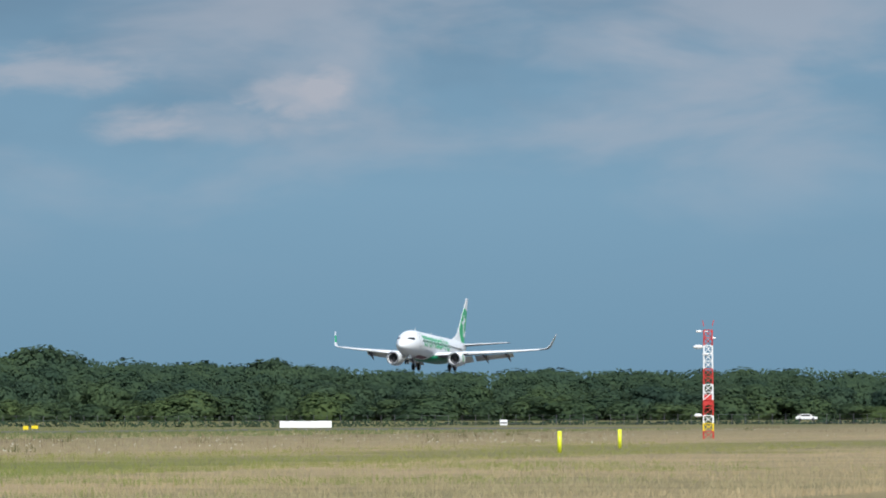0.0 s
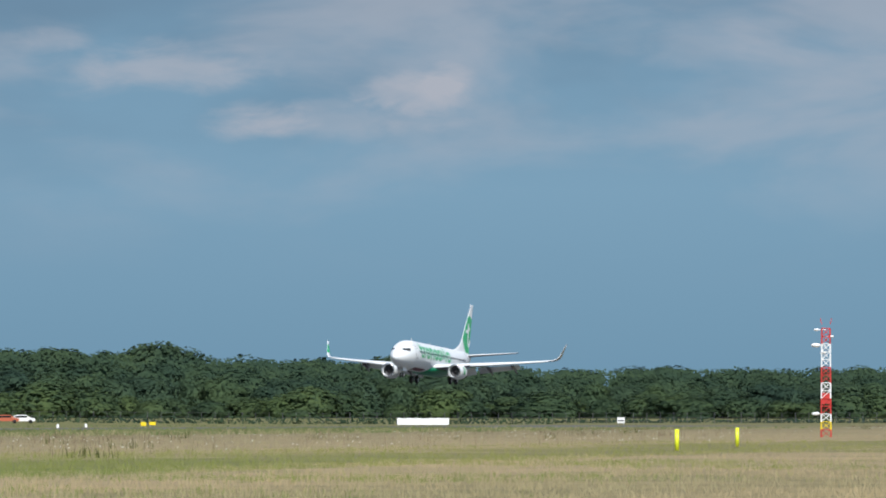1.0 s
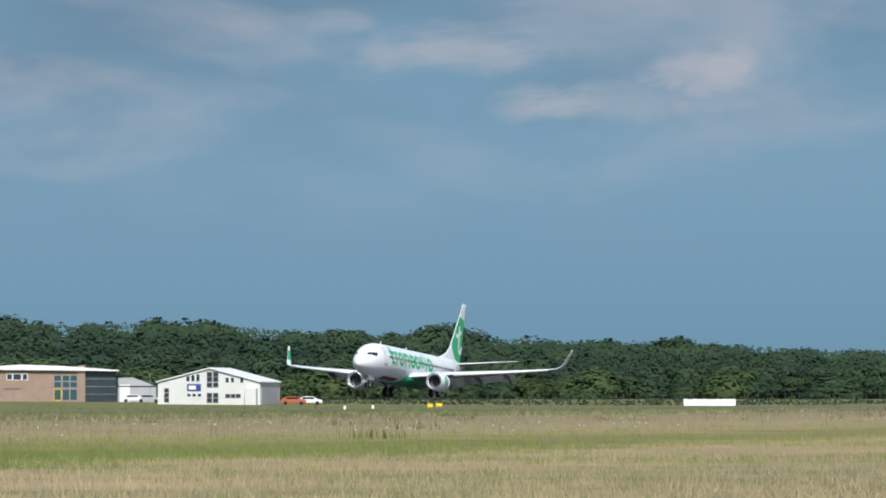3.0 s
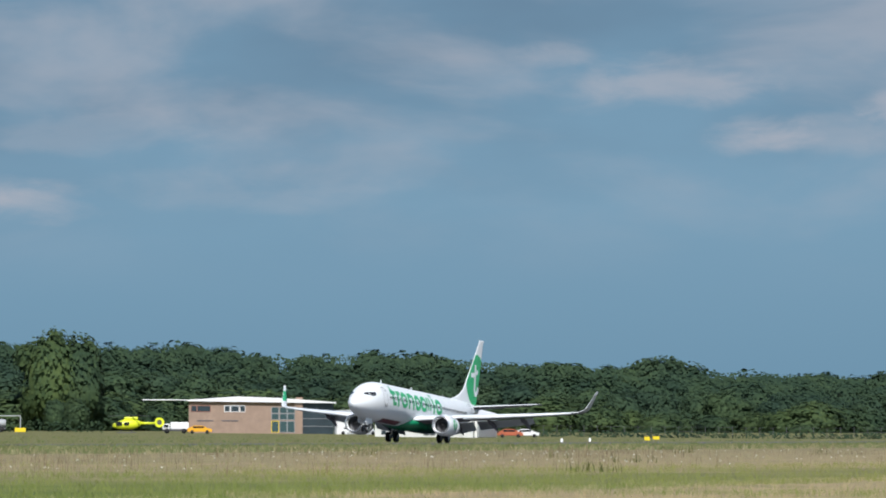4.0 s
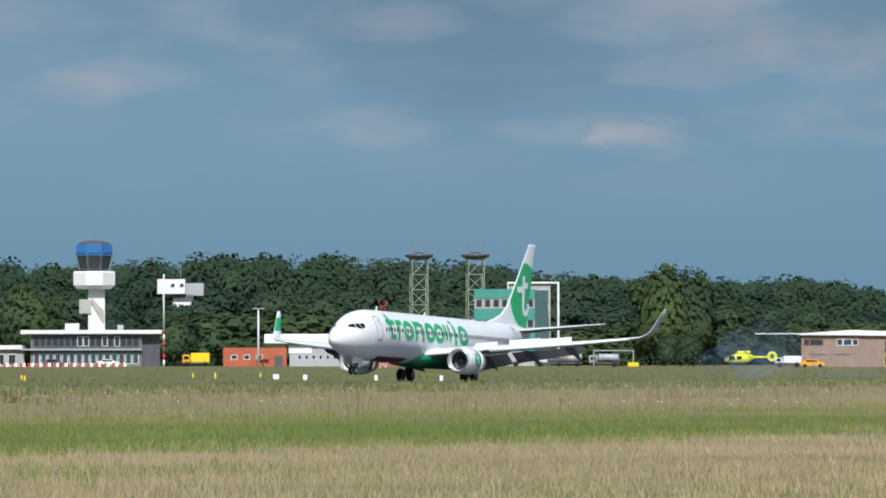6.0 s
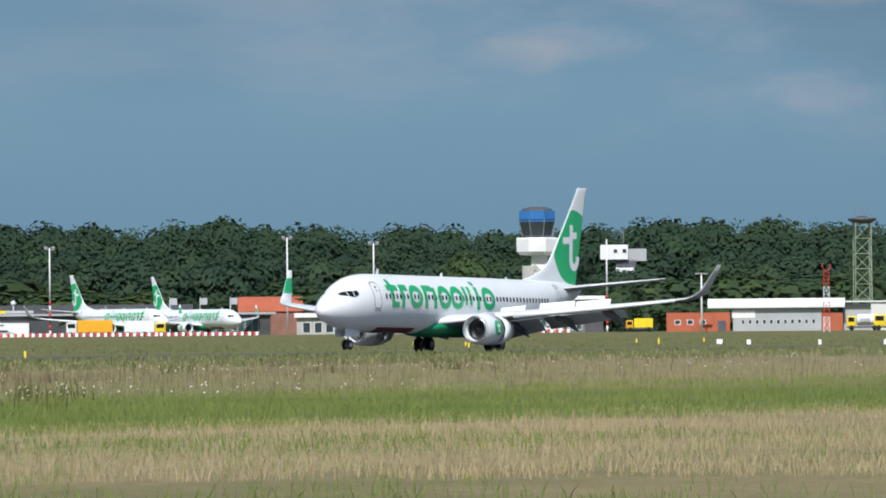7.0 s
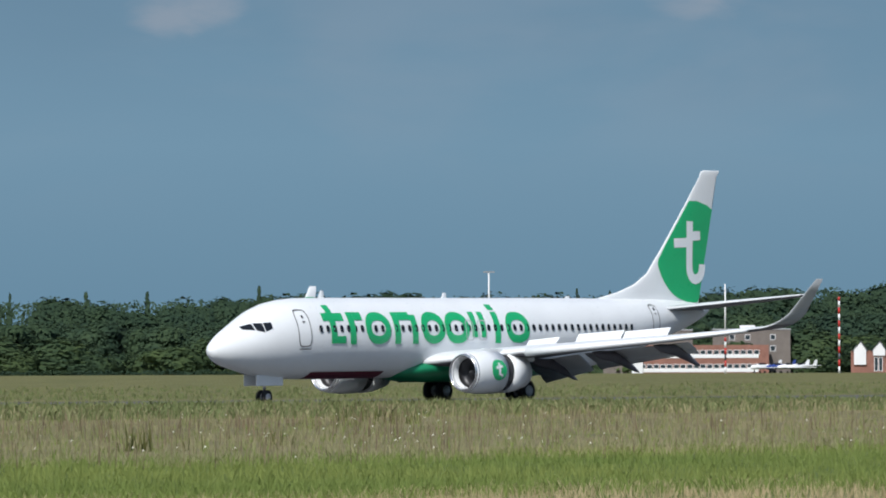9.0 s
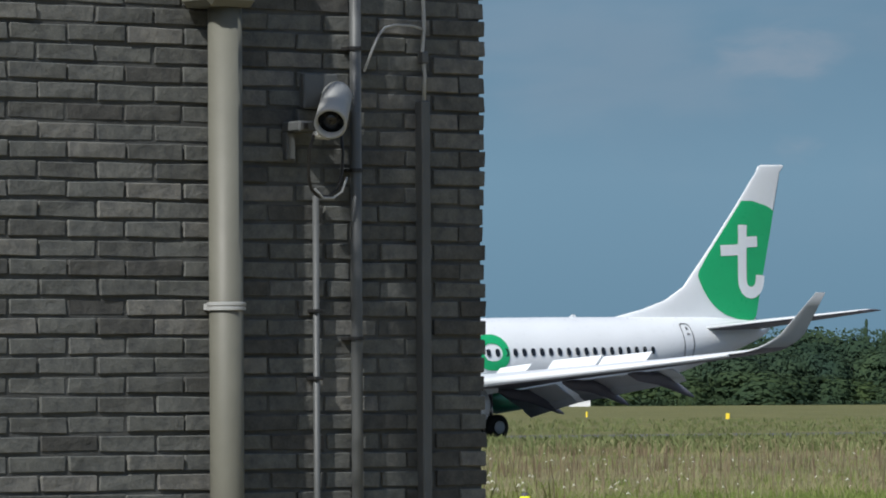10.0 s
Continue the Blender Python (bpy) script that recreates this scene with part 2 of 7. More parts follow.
# ================= the airliner: x runs aft from its main wheels, port side is -y, z from the ground =================
NOSE = -20.15
FUSELAGE = (  # metres aft of the nose, height of the centre, half height, half width
    (0.0, 2.76, 0.03, 0.03), (0.12, 2.76, 0.27, 0.27), (0.4, 2.78, 0.51, 0.51), (0.9, 2.84, 0.80, 0.79), (1.6, 2.93, 1.08, 1.08),
    (2.4, 3.05, 1.39, 1.34), (3.2, 3.17, 1.67, 1.54), (4.2, 3.27, 1.88, 1.72), (5.5, 3.33, 2.01, 1.86), (7.0, 3.34, 2.05, 1.91),
    (15.0, 3.34, 2.05, 1.91), (24.0, 3.34, 2.05, 1.91), (27.0, 3.42, 1.96, 1.89), (30.0, 3.66, 1.70, 1.73), (33.0, 4.0, 1.33, 1.41),
    (35.5, 4.32, 0.97, 1.00), (37.4, 4.54, 0.63, 0.62), (38.5, 4.69, 0.36, 0.34), (39.05, 4.76, 0.13, 0.12))


def hull(a, ang, lift=0.0):
    """A point of the fuselage skin: a metres aft of the nose, ang from port (0) over the top (90)."""
    zc, hh, hw = glide(FUSELAGE, a)
    return Vector((NOSE + a, -math.cos(ang) * (hw + lift), zc + math.sin(ang) * (hh + lift)))


def patch(bm, a0, a1, z0, z1, side=-1, lift=0.02, na=4, nz=4, shape=None):
    """A piece laid on the fuselage skin between two stations and two heights."""
    rows = []
    for i in range(na + 1):
        a = a0 + (a1 - a0) * i / na
        row = []
        for k in range(nz + 1):
            z = z0 + (z1 - z0) * k / nz
            zc, hh, hw = glide(FUSELAGE, a)
            s = max(-1, min(1, (z - zc) / hh))
            p = hull(a, math.asin(s), lift)
            p.y *= -side
            row.append(bm.verts.new(p))
        rows.append(row)
    for i in range(na):
        for k in range(nz):
            f = (rows[i][k], rows[i + 1][k], rows[i + 1][k + 1], rows[i][k + 1])
            bm.faces.new(f if side < 0 else f[::-1])


def ring_patch(bm, ac, zc0, ra, rz, width, side=-1, lift=0.022, seg=28, power=2.0, start=0.0, stop=1.0):
    """A closed or open band on the fuselage skin round a centre."""
    rows = []
    steps = int(seg * (stop - start))
    for i in range(steps + 1):
        th = math.tau * (start + (stop - start) * i / steps)
        c, s = math.cos(th), math.sin(th)
        k = (abs(c) ** power + abs(s) ** power) ** (-1 / power)
        row = []
        for w in (0.0, 0.5, 1.0):
            a = ac + c * k * (ra - width * w)
            z = zc0 + s * k * (rz - width * w)
            zc, hh, hw = glide(FUSELAGE, a)
            p = hull(a, math.asin(max(-1, min(1, (z - zc) / hh))), lift)
            p.y *= -side
            row.append(bm.verts.new(p))
        rows.append(row)
    for r0, r1 in zip(rows, rows[1:]):
        for w in range(2):
            f = (r0[w], r1[w], r1[w + 1], r0[w + 1])
            bm.faces.new(f[::-1] if side < 0 else f)


def foil(le, chord, thick, n=12, up=(0, 0, 1), twist=0.0):
    """The loop of an aerofoil section from its leading edge, chord aft along x."""
    le, up = Vector(le), Vector(up)
    pts = []
    for k in range(2 * n):
        if k < n:
            u, s = (1 - math.cos(math.pi * k / n)) / 2, 1
        else:
            u, s = (1 + math.cos(math.pi * (k - n) / n)) / 2, -1
        y = 5 * thick * (0.2969 * math.sqrt(u) - 0.126 * u - 0.3516 * u * u + 0.2843 * u**3 - 0.1036 * u**4)
        y = s * y * (1.0 if s > 0 else 0.75) + 0.012 * math.sin(math.pi * u)
        pts.append(le + Vector((chord * u, 0, -math.sin(twist) * chord * u)) + up * (y * chord))
    return pts


def mirror(bm):
    for v in bm.verts:
        v.co.y *= -1
    bmesh.ops.reverse_faces(bm, faces=bm.faces[:])


WING = (  # distance from the middle, leading edge aft of the nose, chord, height, thickness
    (1.2, 13.9, 7.9, 2.05, 0.13), (1.95, 14.3, 7.4, 2.12, 0.13), (4.0, 15.5, 6.3, 2.36, 0.125), (5.9, 16.6, 5.4, 2.58, 0.12),
    (9.0, 18.42, 4.35, 2.88, 0.115), (13.0, 20.8, 3.0, 3.28, 0.11), (16.3, 22.75, 1.95, 3.67, 0.105))


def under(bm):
    """Lower faces behind the sunlit leading edge take a grey darkened for their shade."""
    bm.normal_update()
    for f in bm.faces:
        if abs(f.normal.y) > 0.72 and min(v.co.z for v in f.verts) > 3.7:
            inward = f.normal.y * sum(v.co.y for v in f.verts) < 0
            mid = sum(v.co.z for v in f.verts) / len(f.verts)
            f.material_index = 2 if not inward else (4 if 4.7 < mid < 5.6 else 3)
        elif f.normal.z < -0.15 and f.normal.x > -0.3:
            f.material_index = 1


def build_wing(side):
    """One wing with its winglet; side -1 is port."""
    bm = bmesh.new()
    rings = [foil((NOSE + le, y, z), c, t) for y, le, c, z, t in WING]
    for k in range(1, 7):  # blended winglet
        a = radians(78) * k / 6
        y = 16.3 + 0.85 * math.sin(a)
        z = 3.67 + 0.10 * k / 6 + 0.85 * (1 - math.cos(a))
        rings.append(foil((NOSE + 22.75 + 0.30 * k, y, z), 1.9 - 0.085 * k, 0.1, up=(0, -math.sin(a), math.cos(a))))
    last_y, last_z = y, z
    for u in (0.33, 0.66, 1.0):
        rings.append(foil((NOSE + 24.55 + 1.6 * u, last_y + 0.50 * u, last_z + 1.75 * u), 1.39 - 0.83 * u, 0.09, up=(0, -0.98, 0.2)))
    skin(bm, rings)
    if side < 0:
        mirror(bm)
    return bm


def wing_at(y):
    return glide(WING, y)


def build_airliner(name, label, m, detailed=True):
    plane = empty(name, m, label, "airliner")
    bm = bmesh.new()
    st = sorted(set([r[0] for r in FUSELAGE] + [i * 1.0 for i in range(1, 39)] + [0.05, 0.25, 0.65, 1.2, 2.0, 2.8]))
    rings = [[hull(a, i * math.tau / 48) for i in range(48)] for a in st]
    skin(bm, rings)
    part("fuselage", bm, WHITE, plane, "glossy white fuselage", True)
    # belly fairing between the wings
    bm = bmesh.new()
    rings = []
    for a, w, h, zc in ((12.2, 0.3, 0.1, 1.60), (13.2, 1.2, 0.45, 1.65), (14.5, 1.95, 0.72, 1.78), (17.0, 2.15, 0.82, 1.86), (20.0, 2.15, 0.80, 1.86), (22.5, 1.8, 0.65, 1.75), (24.2, 1.0, 0.35, 1.62), (25.0, 0.25, 0.08, 1.55)):
        rings.append([Vector((NOSE + a, -math.cos(i * math.tau / 28) * w, zc + math.sin(i * math.tau / 28) * h)) for i in range(28)])
    skin(bm, rings)
    part("belly_fairing", bm, DEEP_GREEN, plane, "green painted belly fairing", True)
    for side in (-1, 1):
        bm = bmesh.new()
        patch(bm, 6.2, 11.6, 1.33, 1.68, side, 0.02, 10, 3)
        part("belly_panel", bm, MAROON, plane, "dark red belly patch")
        bm = bmesh.new()
        rows = []
        for i in range(13):
            a = 13.3 + 9.0 * i / 12
            top = 1.5 + 0.95 * min(1, i / 5) 
            row = []
            for k in range(6):
                z = 1.36 + (top - 1.36) * k / 5
                zc, hh, hw = glide(FUSELAGE, a)
                p = hull(a, math.asin(max(-1, min(1, (z - zc) / hh))), 0.03)
                p.y *= -side
                row.append(bm.verts.new(p))
            rows.append(row)
        for r0, r1 in zip(rows, rows[1:]):
            for k in range(5):
                f = (r0[k], r1[k], r1[k + 1], r0[k + 1])
                bm.faces.new(f if side < 0 else f[::-1])
        part("belly_paint", bm, DEEP_GREEN, plane, "green painted lower flank")
    for side in (-1, 1):
        bm = build_wing(side)
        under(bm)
        wing = part("wing", bm, (WING_TOP, UNDER_SHADE_GREY, TIP_GREY, WHITE, GREEN), plane, "pale grey swept wing with upturned tip", True)
        # leading edge slat, bare metal
        bm = bmesh.new()
        rings = []
        for y in (6.2, 9.0, 12.0, 14.5, 16.0):
            le, c, z, t = wing_at(y)
            sec = []
            for k in range(9):
                th = math.pi * (k / 8 - 0.5)
                sec.append(Vector((NOSE + le - 0.18 - 0.16 * math.cos(th) * 1.2 + 0.25, y, z - 0.05 + 0.20 * math.sin(th) * c / 5)))
            rings.append(sec)
        skin(bm, rings, True, True)
        if side < 0:
            mirror(bm)
        part("slat", bm, WHITE if detailed else WING_GREY, wing, "bright leading edge slat", True)
        # trailing edge flaps, let down
        for y0, y1, drop in ((2.3, 5.6, 38), (6.0, 11.6, 36)):
            for seg_c, dz, dx, extra in ((0.22, -0.06, 0.0, -4), (0.08, -0.58, 0.86, 10)):
                bm = bmesh.new()
                rings = []
                for y in (y0, (y0 + y1) / 2, y1):
                    le, c, z, t = wing_at(y)
                    ch = c * seg_c + 0.1
                    k = c / 5.0
                    rings.append(foil((NOSE + le + c * 0.93 + dx * k, y, z - 0.06 + dz * k), ch * math.cos(radians(drop + extra)), 0.09, 8, twist=math.atan(math.tan(radians(drop + extra)))))
                skin(bm, rings)
                if side < 0:
                    mirror(bm)
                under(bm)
                part("flap", bm, (WING_TOP, UNDER_SHADE_GREY), wing, "lowered flap", True)
        # flap track fairings, their grey darkened for shade as well
        for y in (4.0, 7.6, 10.9):
            le, c, z, t = wing_at(y)
            bm = bmesh.new()
            rings = []
            for u, w, dz in ((-1.7, 0.03, -0.22), (-1.1, 0.17, -0.34), (0.0, 0.22, -0.45), (0.9, 0.19, -0.75), (1.7, 0.10, -1.12), (2.05, 0.02, -1.28)):
                rings.append([Vector((NOSE + le + c * 0.93 + u, y + w * 0.8 * math.cos(i * math.tau / 10), z + dz + w * 1.3 * math.sin(i * math.tau / 10))) for i in range(10)])
            skin(bm, rings)
            if side < 0:
                mirror(bm)
            part("flap_fairing", bm, UNDER_SHADE_GREY, wing, "canoe-shaped flap fairing", True)
        # engine
        ey, ez, e0 = side * 4.83, 1.56, 13.45
        bm = bmesh.new()
        turned(bm, ((NOSE + e0 + 0.55, 0.76), (NOSE + e0 + 0.12, 0.80), (NOSE + e0, 0.88), (NOSE + e0 + 0.1, 0.97), (NOSE + e0 + 0.5, 1.05), (NOSE + e0 + 1.3, 1.10), (NOSE + e0 + 2.35, 1.09), (NOSE + e0 + 2.35, 1.0)), (0, ey, ez), 36)
        nac = part("engine_nacelle", bm, WHITE, plane, "white engine nacelle", True)
        bm = bmesh.new()
        turned(bm, ((NOSE + e0 + 0.2, 0.785), (NOSE + e0 + 0.05, 0.83), (NOSE + e0 - 0.02, 0.885), (NOSE + e0 + 0.06, 0.95), (NOSE + e0 + 0.22, 1.0)), (0, ey, ez), 36)
        part("inlet_lip", bm, BARE, nac, "polished metal inlet lip", True)
        bm = bmesh.new()
        turned(bm, ((NOSE + e0 + 0.5, 0.77), (NOSE + e0 + 0.95, 0.75), (NOSE + e0 + 0.95, 0.3), (NOSE + e0 + 0.7, 0.16), (NOSE + e0 + 0.5, 0.01)), (0, ey, ez), 36)
        part("fan", bm, FAN, nac, "dark fan", True)
        bm = bmesh.new()
        turned(bm, ((NOSE + e0 + 2.3, 0.96), (NOSE + e0 + 3.3, 0.92)), (0, ey, ez), 36)
        part("cascade", bm, FAN, nac, "black reverser grille", True)
        bm = bmesh.new()
        turned(bm, ((NOSE + e0 + 2.35, 0.97), (NOSE + e0 + 2.36, 1.085), (NOSE + e0 + 3.0, 1.03), (NOSE + e0 + 3.9, 0.82), (NOSE + e0 + 3.9, 0.79), (NOSE + e0 + 2.9, 0.94)), (0, 0, 0), 36)
        sleeve = part("reverser_sleeve", bm, WHITE, nac, "white sliding reverser sleeve", True)
        sleeve.location = (0, ey, ez)
        sleeves.append((sleeve, name, ey, ez))
        bm = bmesh.new()
        turned(bm, ((NOSE + e0 + 3.4, 0.62), (NOSE + e0 + 4.3, 0.5), (NOSE + e0 + 4.9, 0.36), (NOSE + e0 + 4.9, 0.33), (NOSE + e0 + 4.5, 0.3), (NOSE + e0 + 5.3, 0.02)), (0, ey, ez), 24)
        part("exhaust", bm, DARK_GREY, nac, "dark metal exhaust cone", True)
        bm = bmesh.new()
        rings = []
        for a, h0, h1, w in ((14.2, 2.5, 2.62, 0.04), (15.2, 2.45, 2.78, 0.16), (16.5, 2.3, 2.72, 0.2), (18.0, 2.0, 2.45, 0.15), (19.0, 2.1, 2.3, 0.03)):
            rings.append([Vector((NOSE + a, ey + w * c, z)) for c, z in ((-1, h0), (1, h0), (1, h1), (-1, h1))])
        skin(bm, rings)
        part("pylon", bm, WHITE, nac, "white engine pylon", False)
        if detailed:
            bm = bmesh.new()
            rows = []
            for r in (0.0, 0.22, 0.44, 0.56):
                row = []
                for i in range(24):
                    th = i * math.tau / 24
                    phi = r * math.sin(th) / 1.12 + 0.12
                    row.append(Vector((NOSE + e0 + 1.62 + r * math.cos(th), ey + side * 1.115 * math.cos(phi), ez + 1.115 * math.sin(phi))))
                rows.append(row)
            skin(bm, rows, True, False)
            part("round_badge", bm, GREEN, nac, "round green badge")
            bm = bmesh.new()
            for dx0, dx1, z0, z1 in ((-0.08, 0.08, -0.28, 0.36), (-0.26, -0.08, 0.04, 0.18), (0.08, 0.24, 0.10, 0.24), (0.08, 0.24, -0.36, -0.22)):
                for n0 in range(4):
                    vs = []
                    for dx, u in ((dx0, n0), (dx1, n0), (dx1, n0 + 1), (dx0, n0 + 1)):
                        phi = (z0 + (z1 - z0) * u / 4) / 1.12 + 0.12
                        vs.append(bm.verts.new((NOSE + e0 + 1.62 + dx, ey + side * 1.135 * math.cos(phi), ez + 1.135 * math.sin(phi))))
                    bm.faces.new(vs)
            part("badge_bar", bm, WHITE, nac, "pale bars on the badge")
        # spoilers on the wing's back
        for y0, y1, ch in ((3.5, 5.3, 0.85), (6.3, 8.7, 0.95), (8.74, 11.1, 0.85)):
            le, c, z, t = wing_at((y0 + y1) / 2)
            l0, c0, h0, t0 = wing_at(y0)
            l1, c1, h1, t1 = wing_at(y1)
            sweep = math.degrees(math.atan2(l1 + c1 * 0.68 - l0 - c0 * 0.68, y1 - y0))
            half = (y1 - y0) / 2 / math.cos(radians(sweep))
            bm = boxed(0.0, ch, -half, half, 0.0, 0.04)
            sp = part("spoiler", bm, WHITE, wing, "white lift-dumping panel")
            sl = math.degrees(math.atan2(h1 - h0, y1 - y0))
            at = (NOSE + le + c * 0.68, side * (y0 + y1) / 2, z + c * t * 0.42)
            sp.matrix_basis = pose(*at, side * sl, 4, -side * sweep)
            spoilers.append((sp, name, *at, side * sl, -side * sweep))
        # tailplane
        bm = bmesh.new()
        skin(bm, [foil((NOSE + le, y, z), c, 0.09) for y, le, c, z in ((0.3, 33.9, 4.3, 4.72), (3.5, 36.0, 2.9, 5.08), (7.0, 38.3, 1.45, 5.47), (7.18, 38.65, 0.9, 5.49))])
        if side < 0:
            mirror(bm)
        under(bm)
        part("tailplane", bm, (WING_TOP, UNDER_SHADE_GREY), plane, "pale grey tailplane", True)
    # fin with its long dorsal fillet
    bm = bmesh.new()
    secs = []
    for z, le, te, t in ((4.9, 28.2, 38.2, 0.04), (5.3, 29.4, 38.3, 0.045), (5.7, 31.4, 38.4, 0.05), (6.1, 32.75, 38.5, 0.055), (6.7, 33.85, 38.62, 0.06), (8.4, 35.4, 39.05, 0.065), (10.3, 37.02, 39.5, 0.07), (12.0, 38.42, 39.9, 0.075), (12.26, 38.55, 40.15, 0.06), (12.34, 38.75, 40.1, 0.02)):
        c = te - le
        loop = []
        for k in range(20):
            u = (1 - math.cos(math.pi * (k if k <= 10 else 20 - k) / 10)) / 2
            y = 5 * t * c * (0.2969 * math.sqrt(u) - 0.126 * u - 0.3516 * u * u + 0.2843 * u**3 - 0.1036 * u**4) * 0.6
            loop.append(Vector((NOSE + le + c * u, -y if k <= 10 else y, z)))
        secs.append(loop)
    skin(bm, secs)
    fin = part("fin", bm, WHITE, plane, "white tail fin", True)

    def fin_edges(z):
        le, te, t = glide(((4.9, 28.2, 38.2, 0.04), (5.7, 31.4, 38.4, 0.05), (6.7, 33.85, 38.62, 0.06), (8.4, 35.4, 39.05, 0.065), (10.3, 37.02, 39.5, 0.07), (12.0, 38.42, 39.9, 0.075)), z)
        return le, te, t

    def fin_skin(a, z, lift):
        le, te, t = fin_edges(z)
        c = te - le
        u = min(max((a - le) / c, 0.0), 1.0)
        return 5 * t * c * (0.2969 * math.sqrt(u) - 0.126 * u - 0.3516 * u * u + 0.2843 * u**3 - 0.1036 * u**4) * 0.6 + lift

    for side in (-1, 1):
        bm = bmesh.new()
        rows = []
        cz, ca, rad = 7.90, 37.75, 2.78
        for i in range(25):
            z = cz - rad + 0.02 + (2 * rad - 0.04) * i / 24
            half = math.sqrt(max(rad * rad - (z - cz) ** 2, 0)) * 1.12
            le, te, t = fin_edges(z)
            a0, a1 = max(ca - half, le + 0.14), min(ca + half, te - 0.01)
            rows.append([(a0 + (a1 - a0) * k / 10, z) for k in range(11)])
        vs = [[bm.verts.new((NOSE + a, side * fin_skin(a, z, 0.018), z)) for a, z in r] for r in rows]
        for r0, r1 in zip(vs, vs[1:]):
            for k in range(10):
                f = (r0[k], r0[k + 1], r1[k + 1], r1[k])
                bm.faces.new(f if side < 0 else f[::-1])
        part("fin_disc", bm, GREEN, fin, "large green disc")
        foot = [(37.98 - 0.56 * math.cos(u * math.pi / 8), 7.02 - 0.62 * math.sin(u * math.pi / 8)) for u in range(9)]
        for pts, w in (([(37.46, 9.55), (37.45, 8.9), (37.43, 8.2), (37.42, 7.5)] + foot + [(38.56, 7.22)], 0.27), (((36.1, 8.36), (36.7, 8.38), (37.3, 8.40)), 0.25), (((37.5, 8.74), (37.95, 8.76), (38.38, 8.78)), 0.25)):
            bm = bmesh.new()
            prev = None
            for i, (a, z) in enumerate(pts):
                q0, q1 = pts[max(i - 1, 0)], pts[min(i + 1, len(pts) - 1)]
                d = Vector((q1[0] - q0[0], q1[1] - q0[1])).normalized()
                nx, nz = -d.y, d.x
                row = [bm.verts.new((NOSE + a + nx * w * s, side * fin_skin(a + nx * w * s, z + nz * w * s, 0.036), z + nz * w * s)) for s in (-1, -0.4, 0.4, 1)]
                if prev:
                    for k in range(3):
                        f = (prev[k], row[k], row[k + 1], prev[k + 1])
                        bm.faces.new(f)
                prev = row
            part("fin_mark", bm, WHITE, fin, "pale curved band")
    # undercarriage
    for y in (-2.86, 2.86):
        bm = bmesh.new()
        rod(bm, (0, y, 0.55), (0.05, y * 0.96, 2.4), 0.11, 0.14, 12)
        rod(bm, (0.0, y - 0.55, 0.56), (0.0, y + 0.55, 0.56), 0.09, None, 10)
        rod(bm, (0.05, y * 0.98, 1.0), (-0.05, y * 0.3, 2.0), 0.06, None, 8)
        gear = part("main_gear", bm, BARE, plane, "grey main undercarriage leg", True)
        for dy in (-0.43, 0.43):
            wheel_pair(gear, (0, y + dy, 0.565), 0.565, 0.20)
    bm = bmesh.new()
    nx, nz = NOSE + 3.95, 0.10
    rod(bm, (nx, 0, nz + 0.36), (nx + 0.12, 0, 1.75), 0.07, 0.10, 12)
    rod(bm, (nx, -0.3, nz + 0.35), (nx, 0.3, nz + 0.35), 0.05, None, 8)
    rod(bm, (nx + 0.1, 0, 1.0), (nx + 0.75, 0, 1.6), 0.04, None, 8)
    gear = part("nose_gear", bm, BARE, plane, "grey nose undercarriage leg", True)
    for dy in (-0.2, 0.2):
        wheel_pair(gear, (nx, dy, nz + 0.345), 0.345, 0.1)
    for y in (-0.42, 0.42):
        bm = soft_box(nx - 1.0, nx + 0.95, y - 0.03, y + 0.03, 1.0, 1.55, 0.02)
        part("gear_door", bm, WHITE, gear, "white nose wheel door")
    for y in (-0.05,):
        bm = soft_box(nx - 0.08, nx + 0.0, -0.18, 0.18, 1.02, 1.22, 0.03)
        part("taxi_light", bm, BARE, gear, "small landing light")
    # flight deck windows
    for side in (-1, 1):
        for a0, a1, zl0, zl1, zh0, zh1 in ((1.66, 2.22, 3.80, 3.76, 3.94, 4.09), (2.28, 2.70, 3.76, 3.66, 4.10, 4.12), (2.75, 3.16, 3.69, 3.86, 4.13, 4.15)):
            bm = bmesh.new()
            rows = []
            for i in range(6):
                u = i / 5
                a = a0 + (a1 - a0) * u
                row = []
                for k in range(5):
                    z = (zl0 + (zl1 - zl0) * u) * (1 - k / 4) + (zh0 + (zh1 - zh0) * u) * k / 4
                    zc, hh, hw = glide(FUSELAGE, a)
                    p = hull(a, math.asin(max(-1, min(1, (z - zc) / hh))), 0.02)
                    p.y *= -side
                    row.append(bm.verts.new(p))
                rows.append(row)
            for r0, r1 in zip(rows, rows[1:]):
                for k in range(4):
                    f = (r0[k], r1[k], r1[k + 1], r0[k + 1])
                    bm.faces.new(f if side < 0 else f[::-1])
            part("flight_deck_window", bm, GLASS_DARK, plane, "dark flight deck pane")
        # doors and overwing exits
        for ac, zc0, ra, rz in ((5.08, 3.86, 0.44, 0.93), (33.0, 4.22, 0.34, 0.80)):
            bm = bmesh.new()
            ring_patch(bm, ac, zc0, ra, rz, 0.05, side, 0.02, 40, 5.0)
            door = part("cabin_door", bm, OUTLINE, plane, "cabin door with dark outline")
            bm = bmesh.new()
            patch(bm, ac - 0.06, ac + 0.12, zc0 + 0.28, zc0 + 0.34, side, 0.025, 1, 1)
            part("door_handle", bm, OUTLINE, door)
            bm = bmesh.new()
            patch(bm, ac - 0.34, ac + 0.40, zc0 - rz - 0.13, zc0 - rz - 0.08, side, 0.022, 3, 1)
            part("door_sill", bm, OUTLINE, door)
            bm = bmesh.new()
